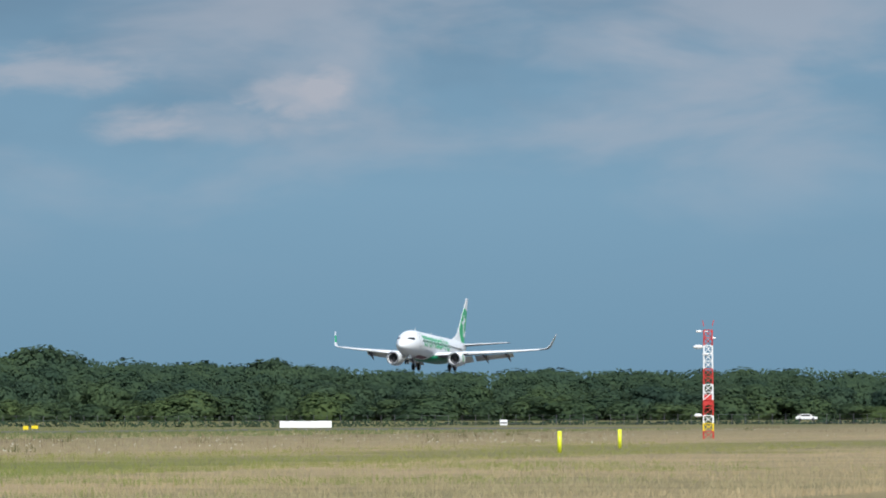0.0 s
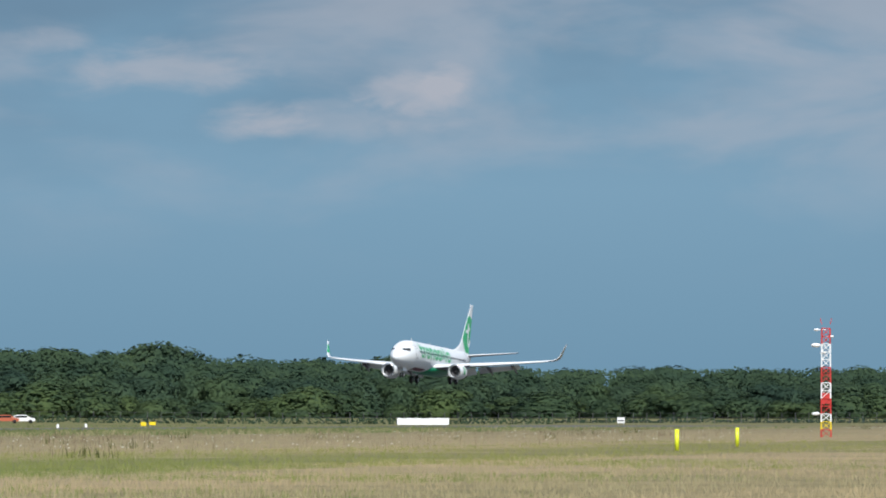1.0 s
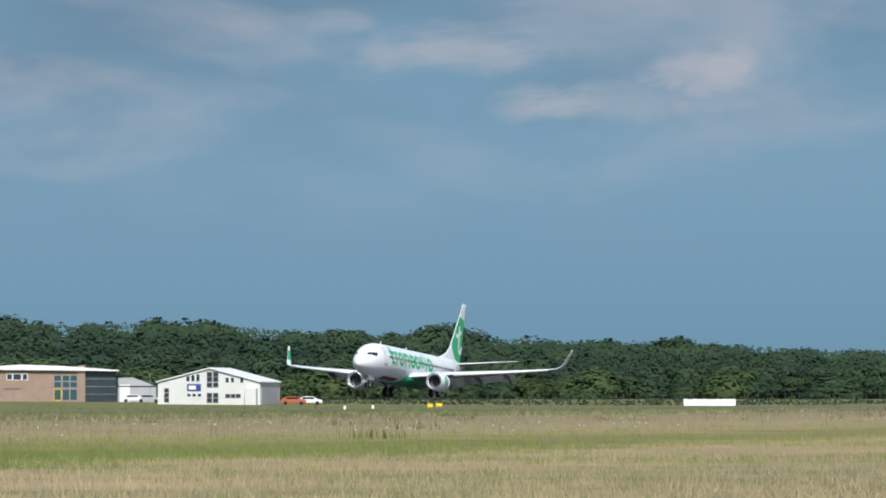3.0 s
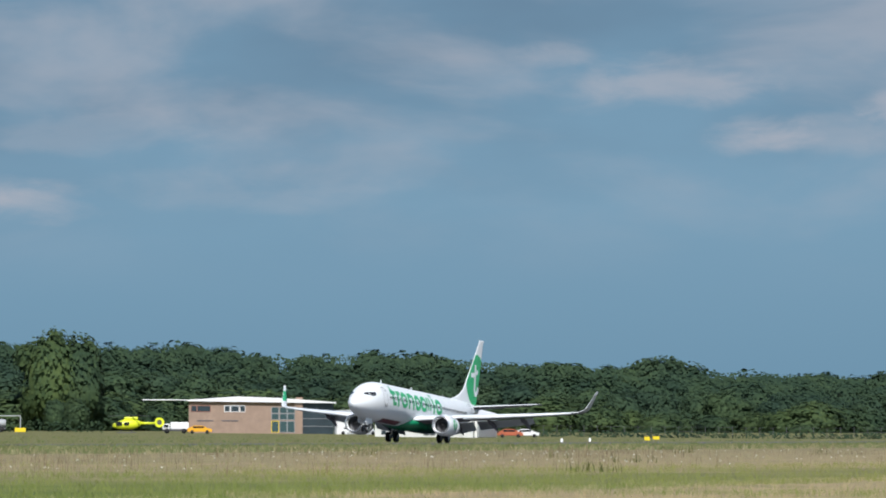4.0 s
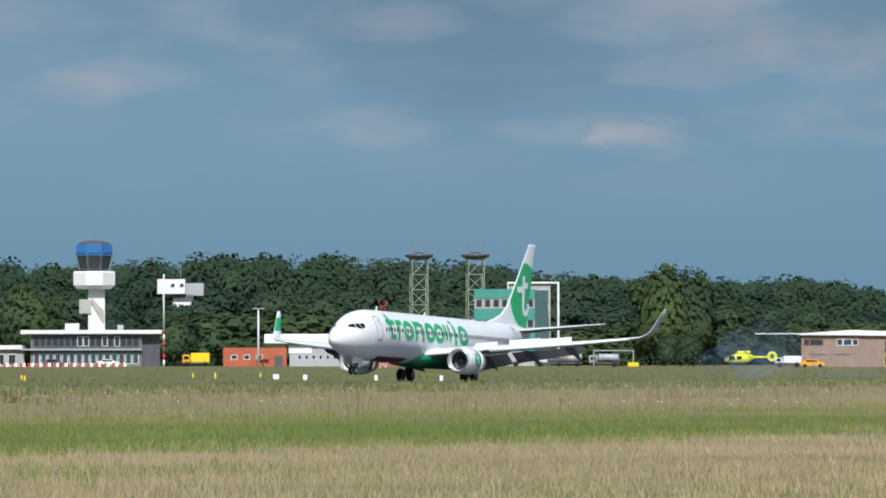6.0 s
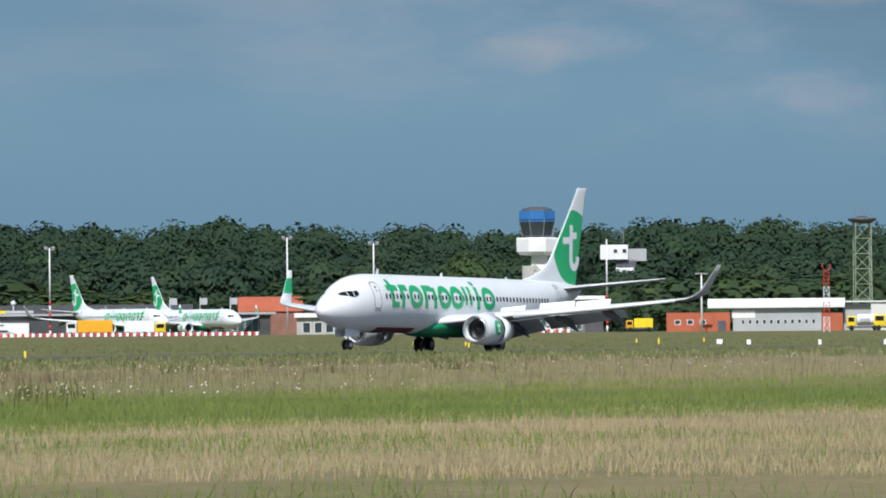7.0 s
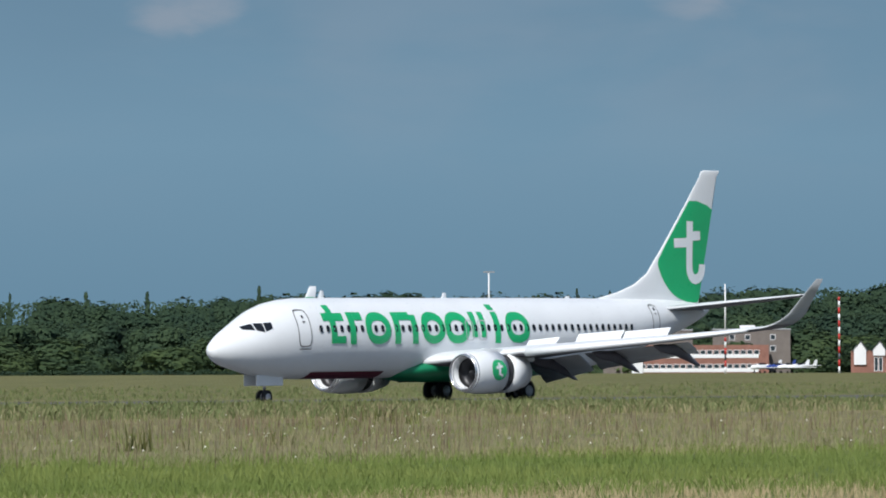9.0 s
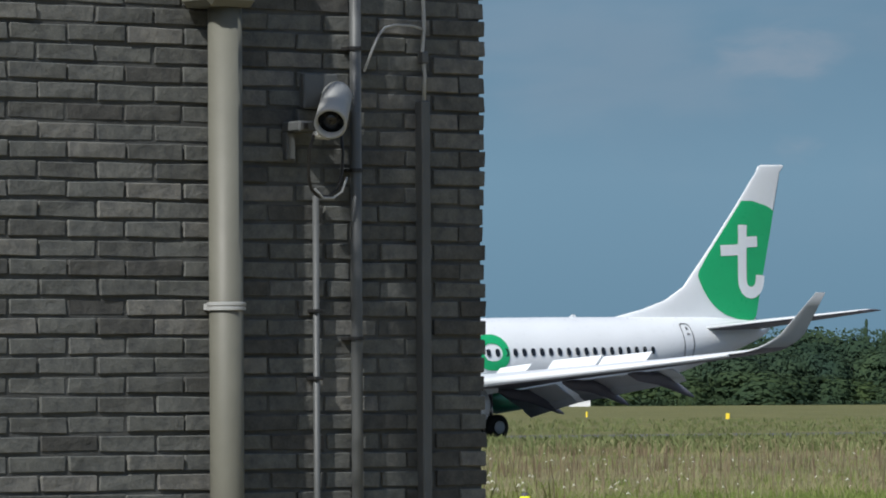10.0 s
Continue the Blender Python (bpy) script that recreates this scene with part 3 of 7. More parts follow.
            patch(bm, ac - 0.02, ac + 0.11, zc0 + 0.50, zc0 + 0.63, side, 0.025, 1, 1)
            part("door_window", bm, GLASS_DARK, door, "small round door pane")
        for ac in (17.35, 18.33):
            bm = bmesh.new()
            ring_patch(bm, ac, 3.70, 0.31, 0.52, 0.05, side, 0.045, 36, 5.0)
            part("overwing_exit", bm, WING_GREY, plane, "overwing exit with pale outline")
        # cabin windows
        me = None
        count = 0
        for i in range(56):
            a = 6.16 + i * 0.508
            if a > 30.9:
                break
            zc, hh, hw = glide(FUSELAGE, a)
            if a > 25.0 or me is None:
                bm = bmesh.new()
                ring = []
                for k in range(10):
                    th = k * math.tau / 10
                    c, s = math.cos(th), math.sin(th)
                    q = (abs(c) ** 3.2 + abs(s) ** 3.2) ** (-1 / 3.2)
                    aa, z = a + c * q * 0.125, 3.82 + s * q * 0.175
                    z0, h0, w0 = glide(FUSELAGE, aa)
                    p = hull(aa, math.asin((z - z0) / h0), 0.05)
                    p.y *= -side
                    p.x -= NOSE + a
                    ring.append(bm.verts.new(p))
                bm.faces.new(ring if side < 0 else ring[::-1])
                ob = part("cabin_window", bm, GLASS_DARK, plane, "small dark cabin window")
                if a <= 25.0:
                    me = ob.data
                ob.location = (NOSE + a, 0, 0)
            else:
                again("cabin_window", me, plane, pose(NOSE + a, 0, 0))
        if detailed:
            lettering_bars(plane, side)
    # aerials
    for a, h in ((7.9, 0.42), (17.2, 0.32), (27.0, 0.16)):
        zc, hh, hw = glide(FUSELAGE, a)
        bm = bmesh.new()
        skin(bm, [[Vector((NOSE + a + dx + s, y, zc + hh - 0.05 + z)) for dx, y in ((0, 0), (0.2 * k, 0.03), (0.5 * k, 0), (0.2 * k, -0.03))] for z, s, k in ((0, 0, 1.0), (h, 0.2, 0.5))])
        part("aerial", bm, WHITE, plane, "white blade aerial")
    bm = bmesh.new()
    skin(bm, [[Vector((NOSE + 13.9 + dx, y, z)) for dx, y in ((0, -0.02), (0.25, -0.02), (0.25, 0.02), (0, 0.02))] for z in (1.05, 1.45)])
    part("aerial", bm, DARK_GREY, plane, "dark belly aerial")
    return plane


def wheel_pair(gear, at, r, w):
    bm = bmesh.new()
    prof = ((-w, r * 0.6), (-w * 0.95, r * 0.85), (-w * 0.6, r), (w * 0.6, r), (w * 0.95, r * 0.85), (w, r * 0.6))
    rings = [[Vector((math.cos(i * math.tau / 24) * rr, u, math.sin(i * math.tau / 24) * rr)) for i in range(24)] for u, rr in prof]
    skin(bm, rings)
    t = part("tyre", bm, RUBBER, gear, "black tyre", True)
    t.location = at
    bm = bmesh.new()
    skin(bm, [[Vector((math.cos(i * math.tau / 20) * rr, u, math.sin(i * math.tau / 20) * rr)) for i in range(20)] for u, rr in ((-w - 0.012, r * 0.18), (-w - 0.004, r * 0.5), (w + 0.004, r * 0.5), (w + 0.012, r * 0.18))])
    part("rim", bm, WING_GREY, gear, "grey wheel rim", True).location = at


def lettering_bars(plane, side):
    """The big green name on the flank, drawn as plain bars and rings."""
    z0, z1, w = 3.04, 4.64, 0.43
    zm = (z0 + z1) / 2

    def bar(a0, a1, b0, b1):
        bm = bmesh.new()
        patch(bm, a0, a1, b0, b1, side, 0.028, 3, 8)
        part("name_bar", bm, GREEN, plane, "green painted bar")

    def ringed(a, ra):
        bm = bmesh.new()
        ring_patch(bm, a, zm, ra, (z1 - z0) / 2, w * 0.95, side, 0.03, 32, 2.3)
        part("name_ring", bm, GREEN, plane, "green painted ring")

    bar(6.88, 7.32, z0 + 0.05, 5.0)
    bar(6.45, 7.95, 4.22, 4.60)
    bar(7.32, 7.95, z0 + 0.05, z0 + 0.42)
    bar(8.28, 8.72, z0, z1)
    bar(8.72, 9.35, 4.24, z1)
    ringed(10.42, 0.93)
    bar(11.62, 12.06, z0, z1)
    bar(12.06, 12.95, 4.24, z1)
    bar(12.95, 13.38, z0, 4.50)
    ringed(14.58, 0.88)
    ringed(16.42, 0.92)
    bar(17.55, 17.95, z0 + 0.3, z1)
    bar(18.25, 18.65, z0 + 0.3, z1)
    bar(19.32, 19.76, z0, z1)
    bar(19.28, 19.72, 4.74, 5.02)
    ringed(21.15, 0.93)


sleeves, spoilers = [], []
RUNWAY_Y = 205.0
airliner = build_airliner("airliner", "white and green twin-jet airliner landing on the runway", pose(857.7, RUNWAY_Y, 8.88, 0.7, 2.6, -1.1))

# ================= ground: one sheet to the horizon, rising a little beyond the runway =================


def step(a, lo, hi):
    t = min(max((a - lo) / (hi - lo), 0.0), 1.0)
    return t * t * (3 - 2 * t)


def gz(x, y):
    return 1.05 * max(step(y, 240, 460), step(x, 940, 1200))


def earth_material():
    m, n, l, b = nodes("meadow", 0.9, 0, 0.1)
    geo = n.new("ShaderNodeNewGeometry")
    sep = n.new("ShaderNodeSeparateXYZ")
    l.new(geo.outputs["Position"], sep.inputs[0])
    pos = geo.outputs["Position"]
    wob = noise_tex(n, l, 0.035, 4.0, 0.6, pos)
    wobble = n.new("ShaderNodeMath")
    wobble.operation = "MULTIPLY_ADD"
    wobble.inputs[1].default_value, wobble.inputs[2].default_value = 34.0, -17.0
    l.new(wob, wobble.inputs[0])
    yy = n.new("ShaderNodeMath")
    yy.operation = "ADD"
    l.new(sep.outputs[1], yy.inputs[0])
    l.new(wobble.outputs[0], yy.inputs[1])
    y01 = n.new("ShaderNodeMath")
    y01.operation, y01.use_clamp = "DIVIDE", True
    y01.inputs[1].default_value = 300.0
    l.new(yy.outputs[0], y01.inputs[0])
    straw, green, olive = (0.340, 0.276, 0.168), (0.128, 0.170, 0.048), (0.168, 0.168, 0.080)
    tawny, pale = (0.222, 0.202, 0.114), (0.222, 0.204, 0.108)
    close = ramp(n, l, y01.outputs[0], (0.0, straw), (0.10, (0.250, 0.218, 0.120)), (0.13, straw), (0.155, straw), (0.172, green), (0.225, green),
                 (0.265, tawny), (0.5, (0.195, 0.180, 0.100)), (0.60, olive), (1.0, (0.165, 0.172, 0.072)))
    away = ramp(n, l, y01.outputs[0], (0.0, straw), (0.06, straw), (0.155, straw), (0.175, pale), (0.205, pale), (0.225, straw),
                (0.5, (0.235, 0.206, 0.122)), (0.60, (0.185, 0.178, 0.090)), (1.0, (0.175, 0.176, 0.080)))
    span = n.new("ShaderNodeMapRange")
    span.inputs[1].default_value, span.inputs[2].default_value = 110.0, 230.0
    l.new(sep.outputs[0], span.inputs[0])
    bands = mixed(n, l, span.outputs[0], close, away)
    patchy = noise_tex(n, l, 0.12, 5.0, 0.65, pos)
    fine = noise_tex(n, l, 3.0, 4.0, 0.7, pos)
    c = mixed(n, l, 1.0, bands, ramp(n, l, patchy, (0.3, (0.72, 0.78, 0.7)), (0.7, (1.2, 1.12, 1.1))), "MULTIPLY")
    c = mixed(n, l, 1.0, c, ramp(n, l, fine, (0.25, (0.7, 0.7, 0.7)), (0.75, (1.2, 1.2, 1.2))), "MULTIPLY")
    l.new(c, b.inputs["Base Color"])
    bump(n, l, b, fine, 0.9, 0.2)
    return m


MEADOW = earth_material()
bm = bmesh.new()
xs = [-3000, -800, -200, 0, 100, 200, 300, 400, 500, 600, 700, 800, 900, 940, 980, 1020, 1060, 1100, 1140, 1200, 1500, 2500, 5000]
ys = [-2500, -600, -100, 0, 60, 120, 180, 240, 262, 284, 306, 328, 350, 372, 394, 416, 438, 460, 600, 900, 1500, 3000, 5000]
grid = [[bm.verts.new((x, y, gz(x, y))) for y in ys] for x in xs]
for i in range(len(xs) - 1):
    for k in range(len(ys) - 1):
        bm.faces.new((grid[i][k], grid[i + 1][k], grid[i + 1][k + 1], grid[i][k + 1]))
tagged(part("ground", bm, MEADOW, None, "dry straw-coloured airfield meadow with green strips", True), category="ground", kind="structure")

ASPHALT = worn("asphalt", (0.11, 0.11, 0.11), 0.9, 0, 0.3, 0.08, 0.2, 0.2)
bm = boxed(-900, 1700, RUNWAY_Y - 22.5, RUNWAY_Y + 22.5, -0.4, 0.012)
tagged(part("runway", bm, ASPHALT, None, "dark grey asphalt runway"), category="runway", kind="structure")

# ================= woods round the airfield =================


def leaf_material(name, dark, light, middle=(0.0, 0.0, 0.35), lean=None):
    """Leaves whose shading follows the rounded mass of the crown more than each single leaf."""
    m, n, l, b = nodes(name, 0.8, 0, 0.12)
    geo = n.new("ShaderNodeNewGeometry")
    oi = n.new("ShaderNodeObjectInfo").outputs["Random"]
    c = ramp(n, l, geo.outputs["Random Per Island"], (0.0, dark), (1.0, light))
    t = ramp(n, l, oi, (0.0, (0.78, 0.84, 0.92)), (0.6, (1.0, 1.0, 1.0)), (1.0, (1.16, 1.13, 0.95)))
    big = ramp(n, l, noise_tex(n, l, 0.09, 3.0, 0.6, geo.outputs["Position"]), (0.35, (0.78, 0.84, 0.9)), (0.65, (1.2, 1.15, 1.0)))
    l.new(mixed(n, l, 1.0, mixed(n, l, 1.0, c, t, "MULTIPLY"), big, "MULTIPLY"), b.inputs["Base Color"])
    if lean is None:
        sub = n.new("ShaderNodeVectorMath")
        sub.operation = "SUBTRACT"
        sub.inputs[1].default_value = middle
        l.new(n.new("ShaderNodeTexCoord").outputs["Object"], sub.inputs[0])
        nrm = n.new("ShaderNodeVectorMath")
        nrm.operation = "NORMALIZE"
        l.new(sub.outputs[0], nrm.inputs[0])
        tr = n.new("ShaderNodeVectorTransform")
        tr.vector_type, tr.convert_from, tr.convert_to = "VECTOR", "OBJECT", "WORLD"
        l.new(nrm.outputs[0], tr.inputs[0])
        n2 = n.new("ShaderNodeVectorMath")
        n2.operation = "NORMALIZE"
        l.new(tr.outputs[0], n2.inputs[0])
        body = n2.outputs[0]
    else:
        cx = n.new("ShaderNodeCombineXYZ")
        for i, v in enumerate(lean):
            cx.inputs[i].default_value = v
        body = cx.outputs[0]
    wide = n.new("ShaderNodeVectorMath")
    wide.operation = "SCALE"
    wide.inputs["Scale"].default_value = 1.7
    l.new(body, wide.inputs[0])
    add = n.new("ShaderNodeVectorMath")
    add.operation = "ADD"
    l.new(wide.outputs[0], add.inputs[0])
    l.new(geo.outputs["Normal"], add.inputs[1])
    fin = n.new("ShaderNodeVectorMath")
    fin.operation = "NORMALIZE"
    l.new(add.outputs[0], fin.inputs[0])
    l.new(fin.outputs[0], b.inputs["Normal"])
    # light that comes through the leaves
    thin = n.new("ShaderNodeBsdfTranslucent")
    l.new(fin.outputs[0], thin.inputs["Normal"])
    l.new(b.inputs["Base Color"].links[0].from_socket, thin.inputs["Color"])
    both = n.new("ShaderNodeMixShader")
    both.inputs[0].default_value = 0.22
    l.new(b.outputs[0], both.inputs[1])
    l.new(thin.outputs[0], both.inputs[2])
    l.new(both.outputs[0], n["Material Output"].inputs["Surface"])
    return m


# leaf tones carry extra blue that stands for haze over the distant wood
LEAF = leaf_material("broad_leaves", (0.033, 0.060, 0.038), (0.052, 0.086, 0.050))
INNER_LEAF = leaf_material("inner_leaves", (0.030, 0.055, 0.034), (0.047, 0.079, 0.043), lean=(-0.5, -0.4, 0.7))
NEEDLE = leaf_material("needles", (0.020, 0.038, 0.025), (0.031, 0.054, 0.032))
BUSH_LEAF = leaf_material("pale_leaves", (0.038, 0.066, 0.036), (0.062, 0.096, 0.044))
BARK = worn("bark", (0.09, 0.07, 0.05), 0.9, 0, 0.3, 1.0, 0.4, 0.1)


def crown_mesh(seed, kind):
    """A crown of many small leaf sprays on several lobes, about one unit high and wide, and a few dark inner masses."""
    rng = random.Random(seed)
    verts, faces = [], []
    lobes = []
    if kind != "fir":
        for _ in range(9):
            u, h = rng.uniform(0, math.tau), rng.uniform(0.2, 0.86)
            r = rng.uniform(0.05, 0.30)
            lobes.append((math.cos(u) * r, math.sin(u) * r, h, rng.uniform(0.14, 0.24), rng.uniform(0.12, 0.2)))
        lobes.append((0, 0, 0.5, 0.38, 0.48))
    else:
        for k in range(11):
            h = 0.08 + 0.86 * k / 10
            r = 0.26 * (1 - h) + 0.03
            lobes.append((rng.uniform(-0.02, 0.02), rng.uniform(-0.02, 0.02), h, r * rng.uniform(0.85, 1.15), 0.055))
    total = {"broad": 2400, "bush": 1800, "fir": 900}[kind]
    area = sum(l[3] * l[3] + l[3] * l[4] for l in lobes)
    for cx, cy, cz, rr, rh in lobes:
        for _ in range(int(total * (rr * rr + rr * rh) / area)):
            d = Vector((rng.gauss(0, 1), rng.gauss(0, 1), rng.gauss(0.15, 1))).normalized()
            k = rng.uniform(0.84, 1.06)
            p = Vector((cx + d.x * rr * k, cy + d.y * rr * k, cz + d.z * rh * k))
            nrm = (d + Vector((rng.gauss(0, 0.22), rng.gauss(0, 0.22), rng.gauss(0.25, 0.22)))).normalized()
            q = nrm.to_track_quat("Z", "Y")
            s = rng.uniform(0.012, 0.026) * {"broad": 1.25, "bush": 1.45, "fir": 0.95}[kind]
            turn = rng.uniform(0, math.tau)
            base = len(verts)
            for t in range(4):
                a = turn + t * math.tau / 4
                verts.append(tuple(p + q @ Vector((math.cos(a) * s * (1.25 if t % 2 else 0.8), math.sin(a) * s * (1.25 if t % 2 else 0.8), rng.uniform(-0.3, 0.3) * s))))
            faces.append((base, base + 1, base + 2, base + 3))
        # inner mass
        base = len(verts)
        for j in range(5):
            for i in range(9):
                th, ph = i * math.tau / 9, -1.25 + 2.6 * j / 4
                k = rng.uniform(0.76, 0.90)
                verts.append((cx + rr * k * math.cos(th) * math.cos(ph), cy + rr * k * math.sin(th) * math.cos(ph), cz + rh * k * math.sin(ph)))
        for j in range(4):
            for i in range(9):
                faces.append((base + j * 9 + i, base + j * 9 + (i + 1) % 9, base + (j + 1) * 9 + (i + 1) % 9, base + (j + 1) * 9 + i))
    me = bpy.data.meshes.new("crown")
    me.from_pydata(verts, [], faces)
    me.materials.append({"broad": LEAF, "bush": BUSH_LEAF, "fir": NEEDLE}[kind])
    return me


def trunk_mesh():
    bm = bmesh.new()
    rod(bm, (0, 0, -0.02), (0, 0, 0.4), 0.022, 0.012, 7)
    rod(bm, (0, 0, 0.22), (0.14, 0.05, 0.5), 0.01, 0.004, 6)
    rod(bm, (0, 0, 0.26), (-0.12, -0.08, 0.55), 0.01, 0.004, 6)
    me = bpy.data.meshes.new("trunk")
    bm.to_mesh(me)
    bm.free()
    me.materials.append(BARK)
    return me


CROWNS = {"broad": [crown_mesh(s, "broad") for s in range(7)], "bush": [crown_mesh(80 + s, "bush") for s in range(6)], "fir": [crown_mesh(50 + s, "fir") for s in range(4)]}
TRUNK = trunk_mesh()


def spot(az, d):
    return d * math.cos(radians(az)), d * math.sin(radians(az))


def tree(az, d, h, w, kind="broad", seed=0, label="", base=0.0):
    x, y = spot(az, d)
    rng = random.Random(seed)
    t = empty("bush" if kind == "bush" and not label else "tree", pose(x, y, gz(x, y) - base, 0, 0, rng.uniform(0, 360)), label or {"broad": "dark green broadleaf tree at the edge of the wood", "bush": "pale green rounded bush before the wood", "fir": "dark pointed fir in the wood"}[kind], "bush" if kind == "bush" and not label else "tree", "bushes before the wood" if kind == "bush" and not label else "trees of the wood")
    c = new("crown", CROWNS[kind][seed % len(CROWNS[kind])])
    c.parent, c.scale = t, (w, w, h)
    k = new("trunk", TRUNK)
    k.parent, k.scale = t, (h, h, h)
    return t


# skyline of the wood: azimuth against elevation of the treetops
SKYLINE = ((8, 0.40), (9.5, 0.46), (11, 0.46), (12.5, 0.46), (13.6, 0.45), (14.4, 0.5), (15.6, 0.52), (16.5, 0.56), (18.3, 0.62), (19.1, 0.66),
           (20.2, 0.72), (21.2, 0.72), (22.0, 0.80), (23.0, 0.80), (24.0, 0.84), (25.0, 0.93), (26.0, 1.02), (27.0, 1.05), (28.0, 1.02), (29.0, 0.97),
           (30.3, 0.99), (31.5, 1.03), (32.5, 1.05), (33.5, 1.03), (34.5, 1.03), (35.5, 1.02), (36.2, 0.9), (37.0, 0.92), (37.9, 0.93), (38.7, 0.83), (39.6, 0.79), (41.5, 0.74),
           (42.5, 0.72), (44.0, 0.73), (46.0, 0.70), (48.0, 0.70), (50.0, 0.73), (52.5, 0.70), (56.0, 0.70))


def woods():
    rng = random.Random(11)
    verts, faces = [], []
    for row, (dist, frac, stepd) in enumerate(((1345, 1.17, 8.5), (1315, 1.0, 10.5), (1288, 0.80, 7.5), (1258, 0.68, 6.4))):
        az = 8.0
        while az < 56.5:
            e = glide(SKYLINE, az)[0]
            d = dist + rng.uniform(-10, 10)
            h = (1.6 + d * math.tan(radians(e)) - 1.1) * frac * rng.uniform(0.96, 1.05)
            fir = row < 2 and az > 41.5 and rng.random() < (0.3 if az > 45.5 else 0.15)
            w = min(max(h * rng.uniform(1.1, 1.55), 11), 22) if not fir else rng.uniform(8, 13)
            if row == 3:
                h *= rng.uniform(0.62, 1.22)
                w = h * rng.uniform(1.7, 2.6)
            if row < 2:
                # deeper in the wood: crowns that merge into one mass
                x, y = spot(az + rng.uniform(-0.1, 0.1), d)
                h *= 1.12 if fir else 1.0
                me = rng.choice(CROWNS["fir" if fir else "broad"])
                co = np.empty(len(me.vertices) * 3)
                me.vertices.foreach_get("co", co)
                co = co.reshape(-1, 3)
                u = rng.uniform(0, math.tau)
                k = sum(len(v) for v in verts)
                verts.append(np.column_stack((x + w * (co[:, 0] * math.cos(u) - co[:, 1] * math.sin(u)), y + w * (co[:, 0] * math.sin(u) + co[:, 1] * math.cos(u)), gz(x, y) + co[:, 2] * h - 0.1 * h)))
                fc = np.empty(len(me.loops), dtype=np.int32)
                me.loops.foreach_get("vertex_index", fc)
                faces.append(fc.reshape(-1, 4) + k)
                az += math.degrees(stepd / dist) * rng.uniform(0.8, 1.2)
                continue
            tree(az + rng.uniform(-0.1, 0.1), d, h * (rng.uniform(0.82, 1.03) if fir else 1.0), w, "fir" if fir else ("bush" if row == 3 else "broad"), rng.randrange(1000), base=(0.3 if row == 3 else 0.1) * h if not fir else 0.0)
            az += math.degrees(stepd / dist) * rng.uniform(0.8, 1.2) 

    me = bpy.data.meshes.new("inner_wood")
    me.from_pydata(np.concatenate(verts).tolist(), [], np.concatenate(faces).tolist())
    me.materials.append(INNER_LEAF)
    tagged(new("inner_wood", me), "dark green tree crowns deep in the wood", "wood", kind="stuff")


woods()


def canopy():
    """Foliage of the inner wood that closes the gaps between the trees at its edge."""
    rng = random.Random(31)
    verts, faces = [], []
    for _ in range(95000):
        az = rng.uniform(7.8, 56.5)
        e = glide(SKYLINE, az)[0]
        k = rng.random() ** 0.75
        lump = 0.5 + 0.5 * noise.noise((az * 2.2, 0.0, 4.0)) + 0.35 * noise.noise((az * 6.0, k * 3.0, 9.0))
        d = 1268 + 62 * k + 9 * lump
        top = 1.6 + d * math.tan(radians(e)) - 1.05
        h = top * k * (0.95 + 0.09 * lump)
        x, y = spot(az, d)
        p = Vector((x, y, gz(x, y) + h + rng.uniform(-0.5, 0.5)))
        a = radians(az)
        nrm = Vector((-math.cos(a) * 0.8 + rng.gauss(0, 0.5), -math.sin(a) * 0.8 + rng.gauss(0, 0.5), 0.75 + rng.gauss(0, 0.4))).normalized()
        q = nrm.to_track_quat("Z", "Y")
        s = rng.uniform(0.2, 0.4)
        t = rng.uniform(0, 1.57)
        i = len(verts)
        for c in range(4):
            verts.append(tuple(p + q @ Vector((math.cos(t + c * 1.571) * s * (1.3 if c % 2 else 0.85), math.sin(t + c * 1.571) * s * (1.3 if c % 2 else 0.85), 0))))
        faces.append((i, i + 1, i + 2, i + 3))
    me = bpy.data.meshes.new("wood_canopy")
    me.from_pydata(verts, [], faces)
    me.materials.append(INNER_LEAF)
    tagged(new("wood_canopy", me), "dense dark green foliage of the wood", "wood", kind="stuff")


canopy()
# trees that stand out of the skyline
tree(17.35, 1335, 18.9, 21, "broad", 3, "broad dark green dome-shaped tree above the wood", 1.0)
tree(17.05, 1336, 17.5, 14, "broad", 1, "", 1.0)
tree(17.65, 1336, 17.2, 14, "broad", 5, "", 1.0)
tree(15.05, 1335, 15.6, 19, "broad", 2, "", 1.0)
tree(23.42, 1235, 22.6, 17, "bush", 4, "tall pale green tree standing clear of the wood", 0.5)
tree(23.15, 1236, 21.8, 15, "bush", 1, "tall pale green tree standing clear of the wood", 0.5)
tree(42.2, 1330, 20.0, 8, "fir", 1, "", 0.0)
tree(41.87, 1330, 19.3, 9, "fir", 2, "", 0.0)
tree(19.45, 1040, 7.6, 9, "bush", 2, "yellowish green rounded tree behind the hall", 0.5)
tree(28.30, 1190, 11.4, 15, "bush", 3, "yellowish green rounded tree beside the tower", 0.5)
tree(29.78, 1200, 18.0, 17, "bush", 5, "yellowish green rounded tree beside the tower", 0.5)
tree(28.95, 1205, 12.5, 15, "broad", 1, "green rounded tree behind the tower", 0.5)
tree(23.39, 1150, 6.6, 6, "broad", 2, "small dark shrub at the edge of the field", 0.3)
tree(23.18, 1155, 7.0, 8, "bush", 4, "small rounded shrub at the edge of the field", 0.3)

